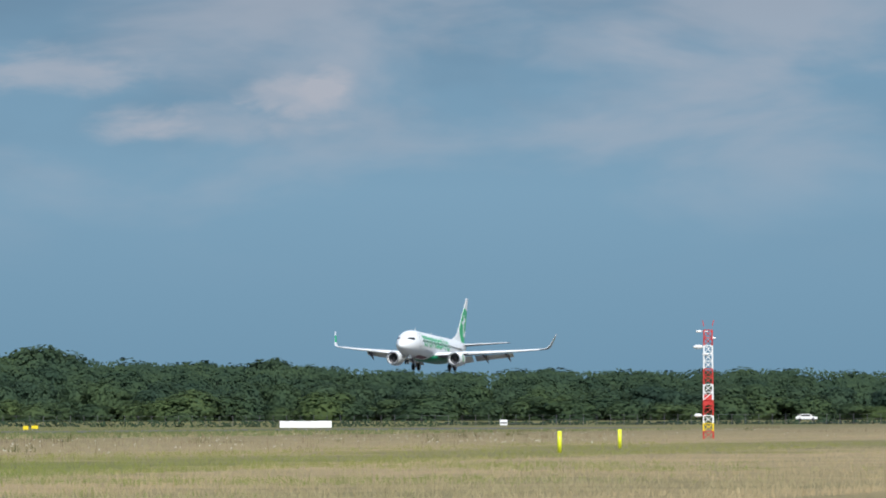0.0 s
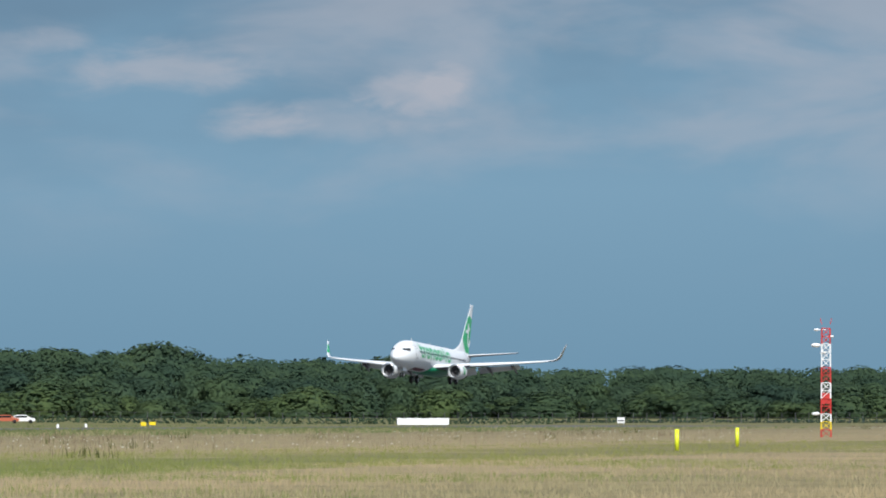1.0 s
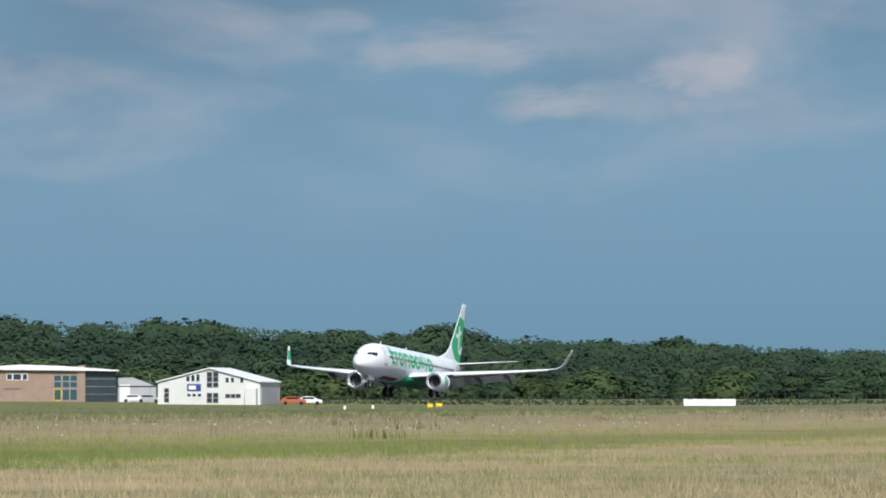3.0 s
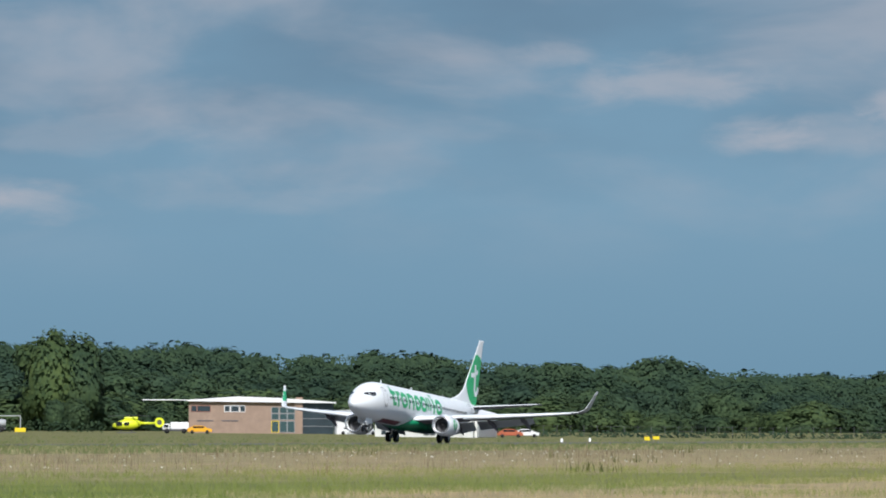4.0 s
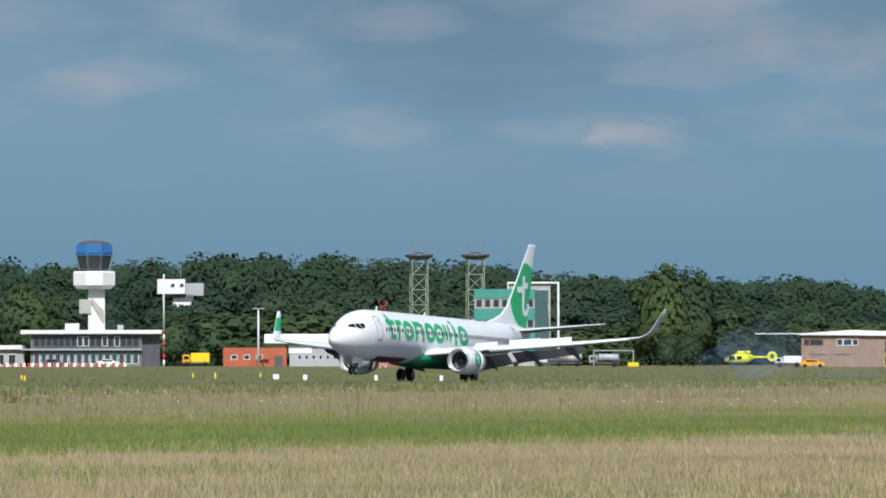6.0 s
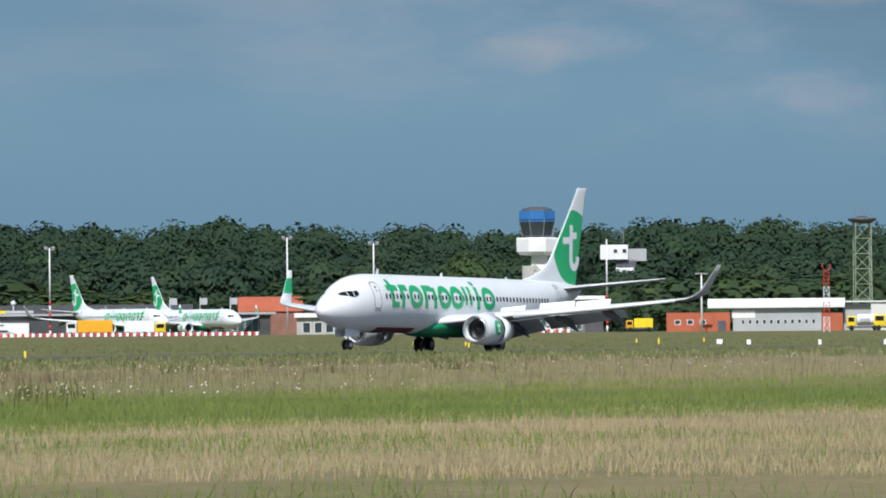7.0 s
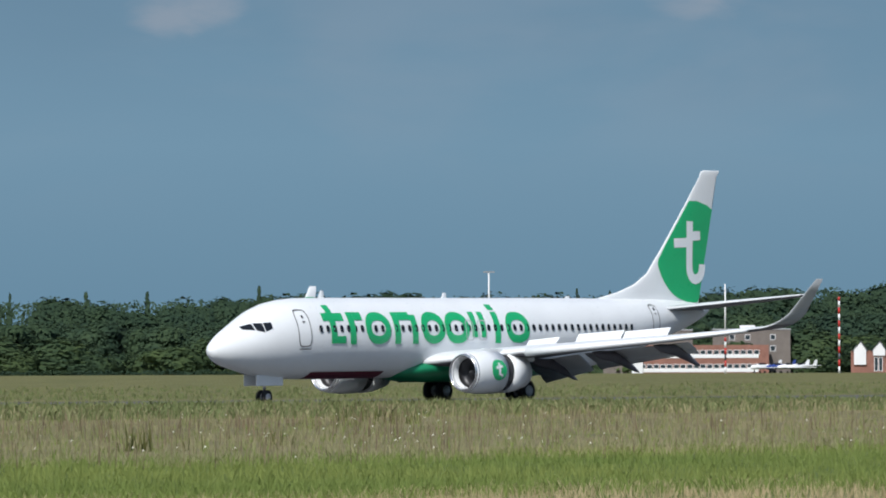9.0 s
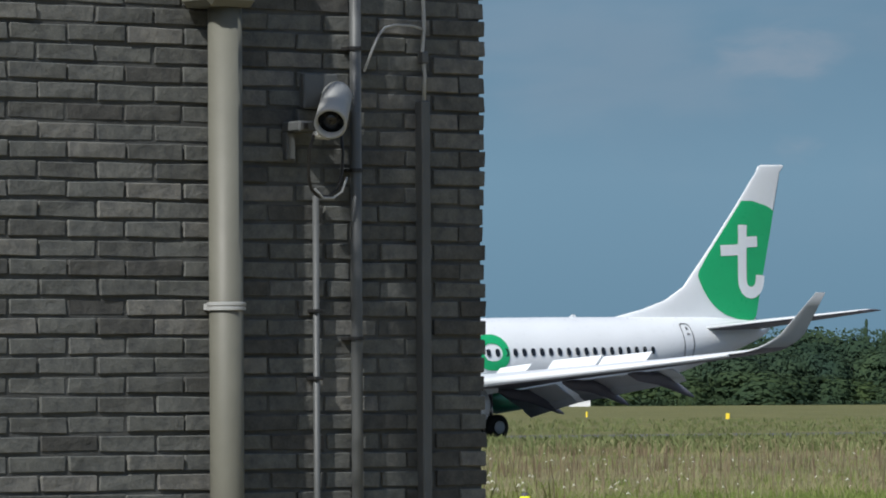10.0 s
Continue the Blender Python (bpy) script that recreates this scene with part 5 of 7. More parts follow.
def control_tower():
    d = 1150
    t = site("control_tower", "white octagonal control tower with blue-tinted cab", "control tower", 29.09, d)

    def Z(el):
        return 1.607 + d * math.tan(radians(el)) - 1.1

    part("shaft", soft_box(-1.2, 2.1, -1.5, 2.5, 0, Z(0.78), 0.06), WHITE_SHEET, t, "white square shaft")
    part("stair_box", soft_box(-3.0, -0.6, -1.9, 1.0, Z(0.50), Z(0.64), 0.06), CONCRETE, t, "grey stair enclosure")
    bm = bmesh.new()
    skin(bm, [[Vector((x, y, z)) for x, z in ((-0.7, Z(0.62)), (1.9, Z(0.40)), (1.9, Z(0.53)), (-0.7, Z(0.64) + 0.6))] for y in (-1.9, 0.5)])
    part("stair_ramp", bm, CONCRETE, t, "grey sloping stair")

    def octo(name, rows, mat, label):
        bm = bmesh.new()
        turned(bm, rows, (0, 0, 0), 8, "z")
        ob = part(name, bm, mat, t, label)
        ob.rotation_euler = (0, 0, radians(22.5))
        return ob

    octo("collar", ((Z(0.745), 0.2), (Z(0.745), 3.6), (Z(0.78), 4.45), (Z(0.905), 4.5), (Z(0.92), 4.3), (Z(0.92), 0.2)), WHITE_SHEET, "white collar with sloping underside")
    octo("cab", ((Z(0.92), 0.2), (Z(0.935), 3.1), (Z(1.10), 3.95), (Z(1.10), 0.2)), SKY_GLASS, "dark raked cab glass")
    octo("cab_blind", ((Z(1.075), 3.9), (Z(1.185), 3.85), (Z(1.185), 0.2)), BLUE_GLASS, "blue tinted upper cab")
    octo("cab_roof", ((Z(1.185), 3.4), (Z(1.205), 3.2), (Z(1.225), 1.6), (Z(1.225), 0.1)), ROOF_DARK, "dark cab roof")
    bm = bmesh.new()
    for k in range(8):
        a = radians(22.5 + 45 * k)
        rod(bm, (3.12 * math.cos(a), 3.12 * math.sin(a), Z(0.935)), (3.98 * math.cos(a), 3.98 * math.sin(a), Z(1.10)), 0.09, None, 6)
    part("cab_mullions", bm, STEEL, t, "pale mullions")
    for x, h in ((0.4, 1.2), (-0.6, 0.7), (-1.5, 0.9)):
        bm = bmesh.new()
        rod(bm, (x, 0, Z(1.22)), (x, 0, Z(1.225) + h), 0.05, None, 6)
        part("aerial", bm, STEEL, t, "thin aerial")
    # two-storey base
    b = site("tower_base_building", "two-storey building under the tower with a white roof edge", "building", 29.12, d + 2)

    def X(a):
        return across(29.12, a, d)

    part("wall", boxed(X(29.72), X(28.62), -4, 10, -0.3, 6.4), worn("grey_render", (0.17, 0.17, 0.175), 0.8, 0, 0.15, 0.4, 0.08), b, "grey rendered wall")
    part("end_wall", boxed(X(28.62) + 0.01, X(28.44), -3, 10, -0.3, 6.3), DARK_GREY, b, "dark end wall")
    part("roof", soft_box(X(29.82), X(28.42), -5.2, 10.5, 6.45, 7.25, 0.08), WHITE_SHEET, b, "white roof edge")
    part("floor_edge", soft_box(X(29.82), X(28.62), -5.0, -3.9, 3.2, 3.55, 0.04), GREY_SHEET, b, "grey balcony edge")
    part("upper_wall", boxed(X(29.70), X(28.64), -4.06, -4.004, 3.6, 6.38), DARK_GREY, b, "dark glazed upper storey")
    for k, x in enumerate(frange(X(29.66), X(28.68), 17)):
        window(b, x, 4.0, 1.1, 2.0, -4.06, WHITE_SHEET if k in (7, 8, 11, 13) else DARK_GREY)
    for x in frange(X(29.66), X(28.68), 15):
        window(b, x, 0.5, 1.15, 2.1, -4, WHITE_SHEET, TEAL_GLASS)
    part("roof_unit", soft_box(X(29.38), X(29.24), 0, 3, 7.3, 8.6, 0.06), WHITE_SHEET, b, "white roof unit")
    part("roof_unit", soft_box(X(28.86), X(28.80), 0, 3, 7.3, 8.3, 0.06), GREY_SHEET, b, "grey roof unit")
    w = site("apron_workshop", "long low building with white flat roof beside the tower", "building", 30.5, d + 6)
    part("wall", boxed(-20, 14.5, 0, 10, -0.3, 3.3), CONCRETE, w)
    part("roof", soft_box(-20.5, 14.7, -0.9, 10.4, 3.4, 4.3, 0.06), WHITE_SHEET, w, "white roof edge")
    for x in frange(-18, 12, 14):
        window(w, x, 0.3, 1.6, 2.2)
    part("chimney", soft_box(1.5, 3.6, 3, 5, 4.3, 8.0, 0.05), CONCRETE, w, "square chimney")
    k = site("white_block_building", "white concrete block rising above the trees", "building", 28.24, 1280)
    # dark grey covers both the glazing and the shade below the upper floor
    part("shaft", boxed(-1.5, 3.0, 0, 5, -0.3, 15.95), DARK_GREY, k, "dark glazed shaft, darkened for the shade under the upper floor")
    part("lower_floor", soft_box(-1.6, 2.6, -0.8, 5, 12.0, 14.2, 0.06), WHITE_SHEET, k, "white lower block")
    part("upper_floor", soft_box(-5.0, 1.2, -1, 7, 16.0, 19.3, 0.06), WHITE_SHEET, k, "white upper floor")
    # grey instead of white puts this side's shade into the colour
    part("upper_floor_side", soft_box(1.25, 5.3, 0, 7, 15.6, 18.4, 0.06), GREY_SHEET, k, "side block, greyed to stand for its shade")
    band(k, (-1.6, 0.4), 17.4, 1.0, 1.0, -1)
    bm = bmesh.new()
    rod(bm, (0.2, 2, 19), (0.2, 2, 23), 0.07, None, 6)
    part("aerial", bm, STEEL, k)


def terminal():
    d = 1200
    t = site("terminal_building", "long low terminal with dark roof and glazed front", "building", 35.0, d)

    def X(a):
        return across(35.0, a, d)

    part("wall", boxed(X(37.4), X(31.75), 0, 25, -0.3, 4.2), worn("dark_facade", (0.06, 0.065, 0.07), 0.5, 0, 0.2, 0.3, 0.03), t, "dark facade")
    part("roof", soft_box(X(37.4), X(31.7), -1.0, 26, 4.3, 4.75, 0.05), GREY_SHEET, t, "grey roof edge")
    part("upper_roof", soft_box(X(36.2), X(32.5), 8, 26, 4.8, 6.6, 0.08), ROOF_DARK, t, "dark upper roof")
    for x in frange(X(36.95), X(35.8), 18):
        window(t, x, 0.3, 1.25, 3.3, -0.05, GREY_SHEET, TEAL_GLASS)
    for x in frange(X(33.05), X(31.9), 17):
        window(t, x, 0.3, 1.35, 3.2, -0.05, GREY_SHEET, TEAL_GLASS)
    part("white_front", soft_box(X(34.9), X(34.15), -3, 0, 0, 2.9, 0.05), WHITE_SHEET, t, "white service front")
    part("white_front_sign", boxed(X(34.8), X(34.4), -3.06, -3.0, 2.3, 2.6), DARK_GREY, t, "grey bar of writing")
    part("jetty_cabin", soft_box(X(35.2), X(34.93), -6, -2, 0.8, 3.6, 0.08), GREY_SHEET, t, "grey cabin with dark opening")
    part("jetty_opening", boxed(X(35.17), X(35.07), -6.05, -6.0, 1.5, 3.2), SKY_GLASS, t)
    part("roof_duct", soft_box(X(35.35), X(34.1), 2, 4, 4.8, 5.5, 0.15), GREY_SHEET, t, "long roof duct")
    part("roof_duct", soft_box(X(35.1), X(34.75), 1, 3, 5.0, 5.9, 0.15), WHITE_SHEET, t, "white roof duct")
    part("roof_sign", soft_box(X(34.5), X(34.38), 1, 1.2, 4.9, 5.5, 0.02), YELLOW, t, "yellow roof sign")
    for a in (36.3, 36.05, 35.72, 35.0, 34.72, 34.3):
        bm = bmesh.new()
        bmesh.ops.create_icosphere(bm, subdivisions=2, radius=0.55, matrix=Matrix.Translation((X(a), 6, 7.1)))
        rod(bm, (X(a), 6, 4.7), (X(a), 6, 7.0), 0.12, None, 6)
        part("roof_vent", bm, WHITE_SHEET, t, "white roof vent", True)
    for a in (32.75, 32.45, 32.15):
        f = site("flagpole", "flagpole with a small flag", "flagpole", a, d - 3, "flags")
        bm = bmesh.new()
        rod(bm, (0, 0, 0), (0, 0, 8.0), 0.09, 0.06, 8)
        part("pole", bm, WHITE_SHEET, f)
        bm = bmesh.new()
        skin(bm, [[Vector((x, 0.15 * math.sin(x * 2) + s, z)) for x in (0.06, 0.5, 1.0, 1.5)] for z, s in ((6.4, 0), (7.8, 0.05))], False, False)
        part("flag", bm, GREY_SHEET, f, "small flag")
    r = site("red_roofed_house", "house with a red tiled roof behind the terminal", "house", 31.75, d + 35)
    bm = bmesh.new()
    skin(bm, [[Vector((x, y, z)) for y, z in ((0, 5.0), (10, 5.0), (5, 8.2))] for x in (-7, 7)])
    part("roof", bm, ORANGE_WALL, r, "red tiled roof")
    part("wall", boxed(-6.5, 6.5, 0.4, 9.6, -0.3, 4.98), RED_BRICK, r)


def west_buildings():
    d = 1150
    g = site("curved_grey_building", "pale grey building with a curved front and dark stripe", "building", 38.7, d)

    def X(a):
        return across(38.7, a, d)

    x0, x1 = X(38.80), X(37.95)
    bm = bmesh.new()
    front = []
    for i in range(17):
        u = i / 16
        front.append((x0 + (x1 - x0) * u, 2.5 - 4.5 * math.sin(math.pi * u)))
    ringp = front + [(x1, 12), (x0, 12)]
    skin(bm, [[Vector((x, y, z)) for x, y in ringp] for z in (-0.3, 5.2)])
    part("wall", bm, GREY_SHEET, g, "curved pale grey wall")
    bm = bmesh.new()
    skin(bm, [[Vector((x, y - 0.08, z)) for x, y in front[3:14]] for z in (1.35, 1.7)], False, False)
    part("stripe", bm, DARK_GREY, g, "dark stripe")
    bm = bmesh.new()
    skin(bm, [[Vector((x, y - 0.09, z)) for x, y in front[6:12]] for z in (2.6, 3.6)], False, False)
    part("lettering_bar", bm, worn("pale_blue_bar", (0.30, 0.40, 0.55), 0.5), g, "pale blue bar of writing")
    part("link", boxed(X(39.02), x0 - 0.01, 0.5, 12, -0.3, 5.0), GREY_SHEET, g, "flat grey link")
    part("link_door", boxed(X(38.97), X(38.84), 0.42, 0.5, -0.1, 2.6), DARK_GREY, g, "dark doorway")
    part("end", boxed(x1 + 0.01, X(37.75), 2, 12, -0.3, 4.8), GREY_SHEET, g, "grey end block")
    part("roof", soft_box(X(39.1), X(37.9), 3, 13, 5.25, 6.6, 0.1), ROOF_DARK, g, "dark low roof")
    b = site("gabled_brick_house", "brick house with two white pointed gables", "house", 39.25, d - 3)
    part("wall", boxed(-4.7, 4.6, 0, 9, -0.3, 4.4), RED_BRICK, b, "red brick wall")
    for x in (-2.9, 0.9):
        bm = bmesh.new()
        skin(bm, [[Vector((x + u, y, z)) for u, z in ((-1.6, 4.3), (1.6, 4.3), (0.2, 6.4))] for y in (-0.3, 8)])
        part("gable_roof", bm, ROOF_DARK, b, "dark pointed roof")
        bm = bmesh.new()
        skin(bm, [[Vector((x + u, y, z)) for u, z in ((-1.2, 1.6 if x < 0 else 3.4), (1.2, 1.6 if x < 0 else 3.4), (1.2, 4.5), (0.15, 6.0), (-1.2, 4.5))] for y in (-0.42, -0.32)])
        part("gable", bm, WHITE_SHEET, b, "white boarded gable")
    band(b, (0.3, 1.2), 0.3, 0.8, 2.8, -0.02)
    part("porch", soft_box(2.4, 2.6, -0.2, 0, 0, 3.0, 0.02), WHITE_SHEET, b, "white post")
    # brick offices
    d = 1230
    o = site("brick_office", "red brick office with white window bands", "building", 40.95, d)

    def Y(a):
        return across(40.95, a, d)

    part("wall", boxed(Y(41.62), Y(40.30), 0, 10, -0.3, 6.0), RED_BRICK, o, "red brick wall")
    for z in (0.2, 3.2):
        part("sill_band", soft_box(Y(41.6), Y(40.4), -0.1, 0.0, z, z + 0.75, 0.03), WHITE_SHEET, o, "white band")
        band(o, frange(Y(41.55), Y(40.42), 18), z + 0.75, 1.2, 1.0, 0, WHITE_SHEET)
    part("stair", soft_box(Y(41.66), Y(41.55), -0.6, 2, -0.2, 6.6, 0.04), WHITE_SHEET, o, "white stair bay")
    for a0, a1, h, dd in ((41.95, 41.05, 9.2, 14), (40.86, 40.08, 9.3, 12)):
        k = site("grey_brick_block", "grey brick block with few windows", "building", (a0 + a1) / 2, d + dd)
        w = across(0, -(a0 - a1) / 2, d)
        part("wall", boxed(-w, w, 0, 9, -0.3, h), worn("grey_brown_brick", (0.17, 0.15, 0.135), 0.85, 0, 0.12, 0.5, 0.1), k)
        part("roof_edge", soft_box(-w - 0.1, w + 0.1, -0.15, 9, h, h + 0.25, 0.03), GREY_SHEET, k)
        part("roof_unit", soft_box(-w * 0.3, w * 0.1, 3, 5, h + 0.2, h + 1.0, 0.05), WHITE_SHEET, k)
        band(k, (-w * 0.5, -w * 0.1, w * 0.55), h - 2.2, 1.2, 1.2)
        band(k, (-w * 0.5, w * 0.55), h - 4.6, 1.2, 1.2)
    d = 1150
    h = site("glazed_hall", "long dark-roofed hall with white columns and brick arches", "building", 42.75, d)

    def V(a):
        return across(42.75, a, d)

    part("wall", boxed(V(43.25), V(42.24), 0, 14, -0.3, 5.0), RED_BRICK, h, "red brick wall")
    part("roof", soft_box(V(43.4), V(42.2), -0.6, 15, 5.05, 5.4, 0.05), WHITE_SHEET, h, "pale eaves")
    bm = bmesh.new()
    skin(bm, [[Vector((x, y, z)) for y, z in ((0, 5.4), (15, 5.4), (7.5, 7.2))] for x in (V(43.55), V(42.3))])
    part("roof_slope", bm, ROOF_DARK, h, "dark roof slope")
    for a in frange(43.1, 42.42, 7):
        part("column", soft_box(V(a) - 0.16, V(a) + 0.16, -0.25, -0.02, 0, 4.9, 0.03), WHITE_SHEET, h, "white column")
    for a in frange(43.04, 42.48, 6):
        for dx in (-0.5, 0.5):
            window(h, V(a) + dx, 1.9, 0.9, 1.3, -0.02, WHITE_SHEET)
            window(h, V(a) + dx, 3.3, 0.9, 1.3, -0.02, WHITE_SHEET)
    part("arch_block", boxed(V(43.58), V(43.27), -1, 5, -0.3, 5.1), RED_BRICK, h, "brick porch")
    for a in (43.52, 43.42, 43.32):
        bm = boxed(V(a) - 0.35, V(a) + 0.35, -1.08, -1.0, 0, 3.3)
        turnedp = [Vector((V(a) + 0.35 * math.cos(k * math.pi / 8), 0, 3.3 + 0.35 * math.sin(k * math.pi / 8))) for k in range(9)]
        skin(bm, [[Vector((p.x, y, p.z)) for p in turnedp] for y in (-1.08, -1.0)])
        part("arch", bm, WHITE_SHEET, h, "white arched opening")
    f = site("farmhouse", "white gabled house with dark roof at the wood's edge", "house", 52.15, 1180)
    part("wall", boxed(-2.2, 2.2, 0, 8, -0.3, 2.4), WHITE_SHEET, f)
    bm = bmesh.new()
    skin(bm, [[Vector((x, y, z)) for x, z in ((-2.3, 2.35), (2.3, 2.35), (0, 4.4))] for y in (0, 8)])
    part("gable", bm, WHITE_SHEET, f)
    bm = bmesh.new()
    skin(bm, [[Vector((x, y, z)) for x, z in ((0, 4.45), (2.6, 2.2), (5.6, 1.6), (5.6, 1.9), (0, 4.75))] for y in (-0.3, 8)])
    part("roof", bm, ROOF_DARK, f, "dark roof")
    band(f, (-0.9, 0.6), 0.9, 0.8, 0.9)


white_hall()
brick_hall()
green_office()
hangar()
masts()
control_tower()
terminal()
west_buildings()

# ================= grass, weeds and flowers of the meadow =================


def grass_material(name, low, high, rough=0.8, near=(1.0, 1.0, 1.0), away=(1.0, 1.0, 1.0)):
    """Blades of two tones; the meadow dries out towards the far end of the field."""
    m, n, l, b = nodes(name, rough, 0, 0.15)
    isl = n.new("ShaderNodeNewGeometry").outputs["Random Per Island"]
    pos = n.new("ShaderNodeNewGeometry").outputs["Position"]
    big = noise_tex(n, l, 0.09, 5.0, 0.65, pos)
    c = ramp(n, l, isl, (0.0, low), (1.0, high))
    c = mixed(n, l, 1.0, c, ramp(n, l, big, (0.32, (0.76, 0.86, 0.76)), (0.68, (1.10, 1.05, 1.02))), "MULTIPLY")
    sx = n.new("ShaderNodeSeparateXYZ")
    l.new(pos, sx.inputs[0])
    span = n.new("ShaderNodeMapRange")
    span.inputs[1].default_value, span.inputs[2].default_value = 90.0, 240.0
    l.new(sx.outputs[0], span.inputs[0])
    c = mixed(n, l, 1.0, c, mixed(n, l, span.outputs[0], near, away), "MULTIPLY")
    l.new(c, b.inputs["Base Color"])
    return m


STRAW_GRASS = grass_material("straw_grass", (0.325, 0.264, 0.160), (0.380, 0.315, 0.196))
TAWNY_GRASS = grass_material("tawny_grass", (0.280, 0.240, 0.146), (0.325, 0.282, 0.176), near=(0.80, 0.87, 0.80))
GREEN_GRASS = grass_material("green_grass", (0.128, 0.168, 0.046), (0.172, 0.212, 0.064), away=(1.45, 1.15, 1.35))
VERGE_GRASS = grass_material("verge_grass", (0.118, 0.140, 0.060), (0.158, 0.176, 0.078))
RUST_WEED = grass_material("rust_weed", (0.12, 0.092, 0.062), (0.20, 0.155, 0.105))
DARK_WEED = grass_material("dark_weed", (0.05, 0.06, 0.02), (0.12, 0.12, 0.04))
FLOWER = grass_material("white_flower", (0.60, 0.58, 0.50), (0.80, 0.78, 0.72))


def clumps(name, label, mat, rng, count, place, height, width, blades, lean=0.9):
    """Upright blades in tufts, as one heap of grass."""
    verts, faces = [], []
    for _ in range(count):
        p = place(rng)
        if p is None:
            continue
        x, y, k = p
        z = gz(x, y)
        for _b in range(blades):
            bx, by = x + rng.gauss(0, 0.16) * k, y + rng.gauss(0, 0.16) * k
            h = height * rng.uniform(0.45, 1.1) * k
            a = rng.uniform(0, math.tau)
            w = width * rng.uniform(0.6, 1.3) * k
            # blades stand broadside to the open field
            az = math.atan2(by, bx) + math.pi / 2 + rng.uniform(-0.7, 0.7)
            dx, dy = math.cos(az) * w / 2, math.sin(az) * w / 2
            lx, ly = math.cos(a) * h * lean * rng.random(), math.sin(a) * h * lean * rng.random()
            i = len(verts)
            verts += [(bx - dx, by - dy, z - 0.02), (bx + dx, by + dy, z - 0.02), (bx + lx * 0.4 + dx * 0.8, by + ly * 0.4 + dy * 0.8, z + h * 0.6), (bx + lx * 0.4 - dx * 0.8, by + ly * 0.4 - dy * 0.8, z + h * 0.6), (bx + lx, by + ly, z + h)]
            faces += [(i, i + 1, i + 2, i + 3), (i + 3, i + 2, i + 4)]
    me = bpy.data.meshes.new(name)
    me.from_pydata(verts, [], faces)
    me.materials.append(mat)
    return tagged(new(name, me), label, "grass", kind="stuff")


def in_band(y0, y1, far=330.0, near=60.0):
    """Places between two lines along the runway, evenly over the angle of view."""

    def place(rng):
        az = radians(rng.uniform(7.5, 58.0))
        y = rng.uniform(y0, y1)
        if rng.random() < 0.5:
            y = y0 + (y1 - y0) * rng.random() ** 2
        y += 6.0 * noise.noise((y * 0.02, az * 9.0, 1.3))
        d = y / math.sin(az)
        if not near < d < far:
            return None
        return d * math.cos(az), y, (0.85 + 0.3 * rng.random())

    return place


def patches(y0, y1, centres, spread):
    pts = []
    r = random.Random(77)
    for _ in range(centres):
        az, y = radians(r.uniform(9, 56)), r.uniform(y0, y1)
        d = y / math.sin(az)
        pts.append((d * math.cos(az), y))

    def place(rng):
        x, y = rng.choice(pts)
        return x + rng.gauss(0, spread), y + rng.gauss(0, spread), rng.uniform(0.7, 1.2)

    return place


def meadow():
    rng = random.Random(21)
    clumps("straw_grass", "tall dry straw-coloured grass", STRAW_GRASS, rng, 26000, in_band(20, 50, 300), 0.15, 0.009, 5)
    clumps("straw_grass", "dry straw-coloured grass beyond the green strip", TAWNY_GRASS, rng, 16000, in_band(72, 165, 520), 0.21, 0.015, 4)
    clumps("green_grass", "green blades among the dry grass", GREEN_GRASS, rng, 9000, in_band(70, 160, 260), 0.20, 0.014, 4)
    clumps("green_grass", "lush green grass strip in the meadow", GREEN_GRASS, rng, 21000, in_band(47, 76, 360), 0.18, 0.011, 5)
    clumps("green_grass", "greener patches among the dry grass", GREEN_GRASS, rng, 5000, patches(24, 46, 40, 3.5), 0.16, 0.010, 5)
    clumps("verge_grass", "short green-yellow grass along the runway verge", VERGE_GRASS, rng, 12000, in_band(140, 180, 760, 150), 0.36, 0.05, 4)
    clumps("verge_grass", "short dry grass along the runway verge", TAWNY_GRASS, rng, 6000, in_band(140, 180, 760, 150), 0.34, 0.05, 3)
    clumps("verge_grass", "short grass between runway and apron", VERGE_GRASS, rng, 7000, in_band(240, 330, 900, 250), 0.30, 0.06, 4)
    clumps("verge_grass", "taller grass at the runway's edge", VERGE_GRASS, rng, 9000, in_band(166, 176, 700, 160), 0.44, 0.05, 4)
    clumps("rust_weeds", "reddish brown dock and sorrel stalks", RUST_WEED, rng, 1500, patches(95, 150, 60, 2.6), 0.5, 0.024, 3, 0.25)
    clumps("rust_weeds", "thin brown seed stalks", RUST_WEED, rng, 2200, in_band(70, 150, 420), 0.62, 0.014, 2, 0.2)
    clumps("dark_weeds", "dark green thistle clumps", DARK_WEED, rng, 160, patches(60, 130, 30, 0.5), 0.5, 0.03, 5, 0.5)
    # flat white flower heads
    verts, faces = [], []
    spots = patches(62, 110, 60, 3.0)
    for _ in range(800):
        x, y, k = spots(rng)
        z = gz(x, y) + rng.uniform(0.3, 0.5)
        r = rng.uniform(0.015, 0.04)
        i = len(verts)
        verts += [(x + r * math.cos(t * 1.047), y + r * math.sin(t * 1.047), z + 0.02 * math.sin(t * 2.0)) for t in range(6)] + [(x, y, z + 0.035)]
        faces += [(i + t, i + (t + 1) % 6, i + 6) for t in range(6)]
    me = bpy.data.meshes.new("white_flowers")
    me.from_pydata(verts, [], faces)
    me.materials.append(FLOWER)
    tagged(new("white_flowers", me), "flat white flower heads in the meadow", "flowers", kind="stuff")


meadow()

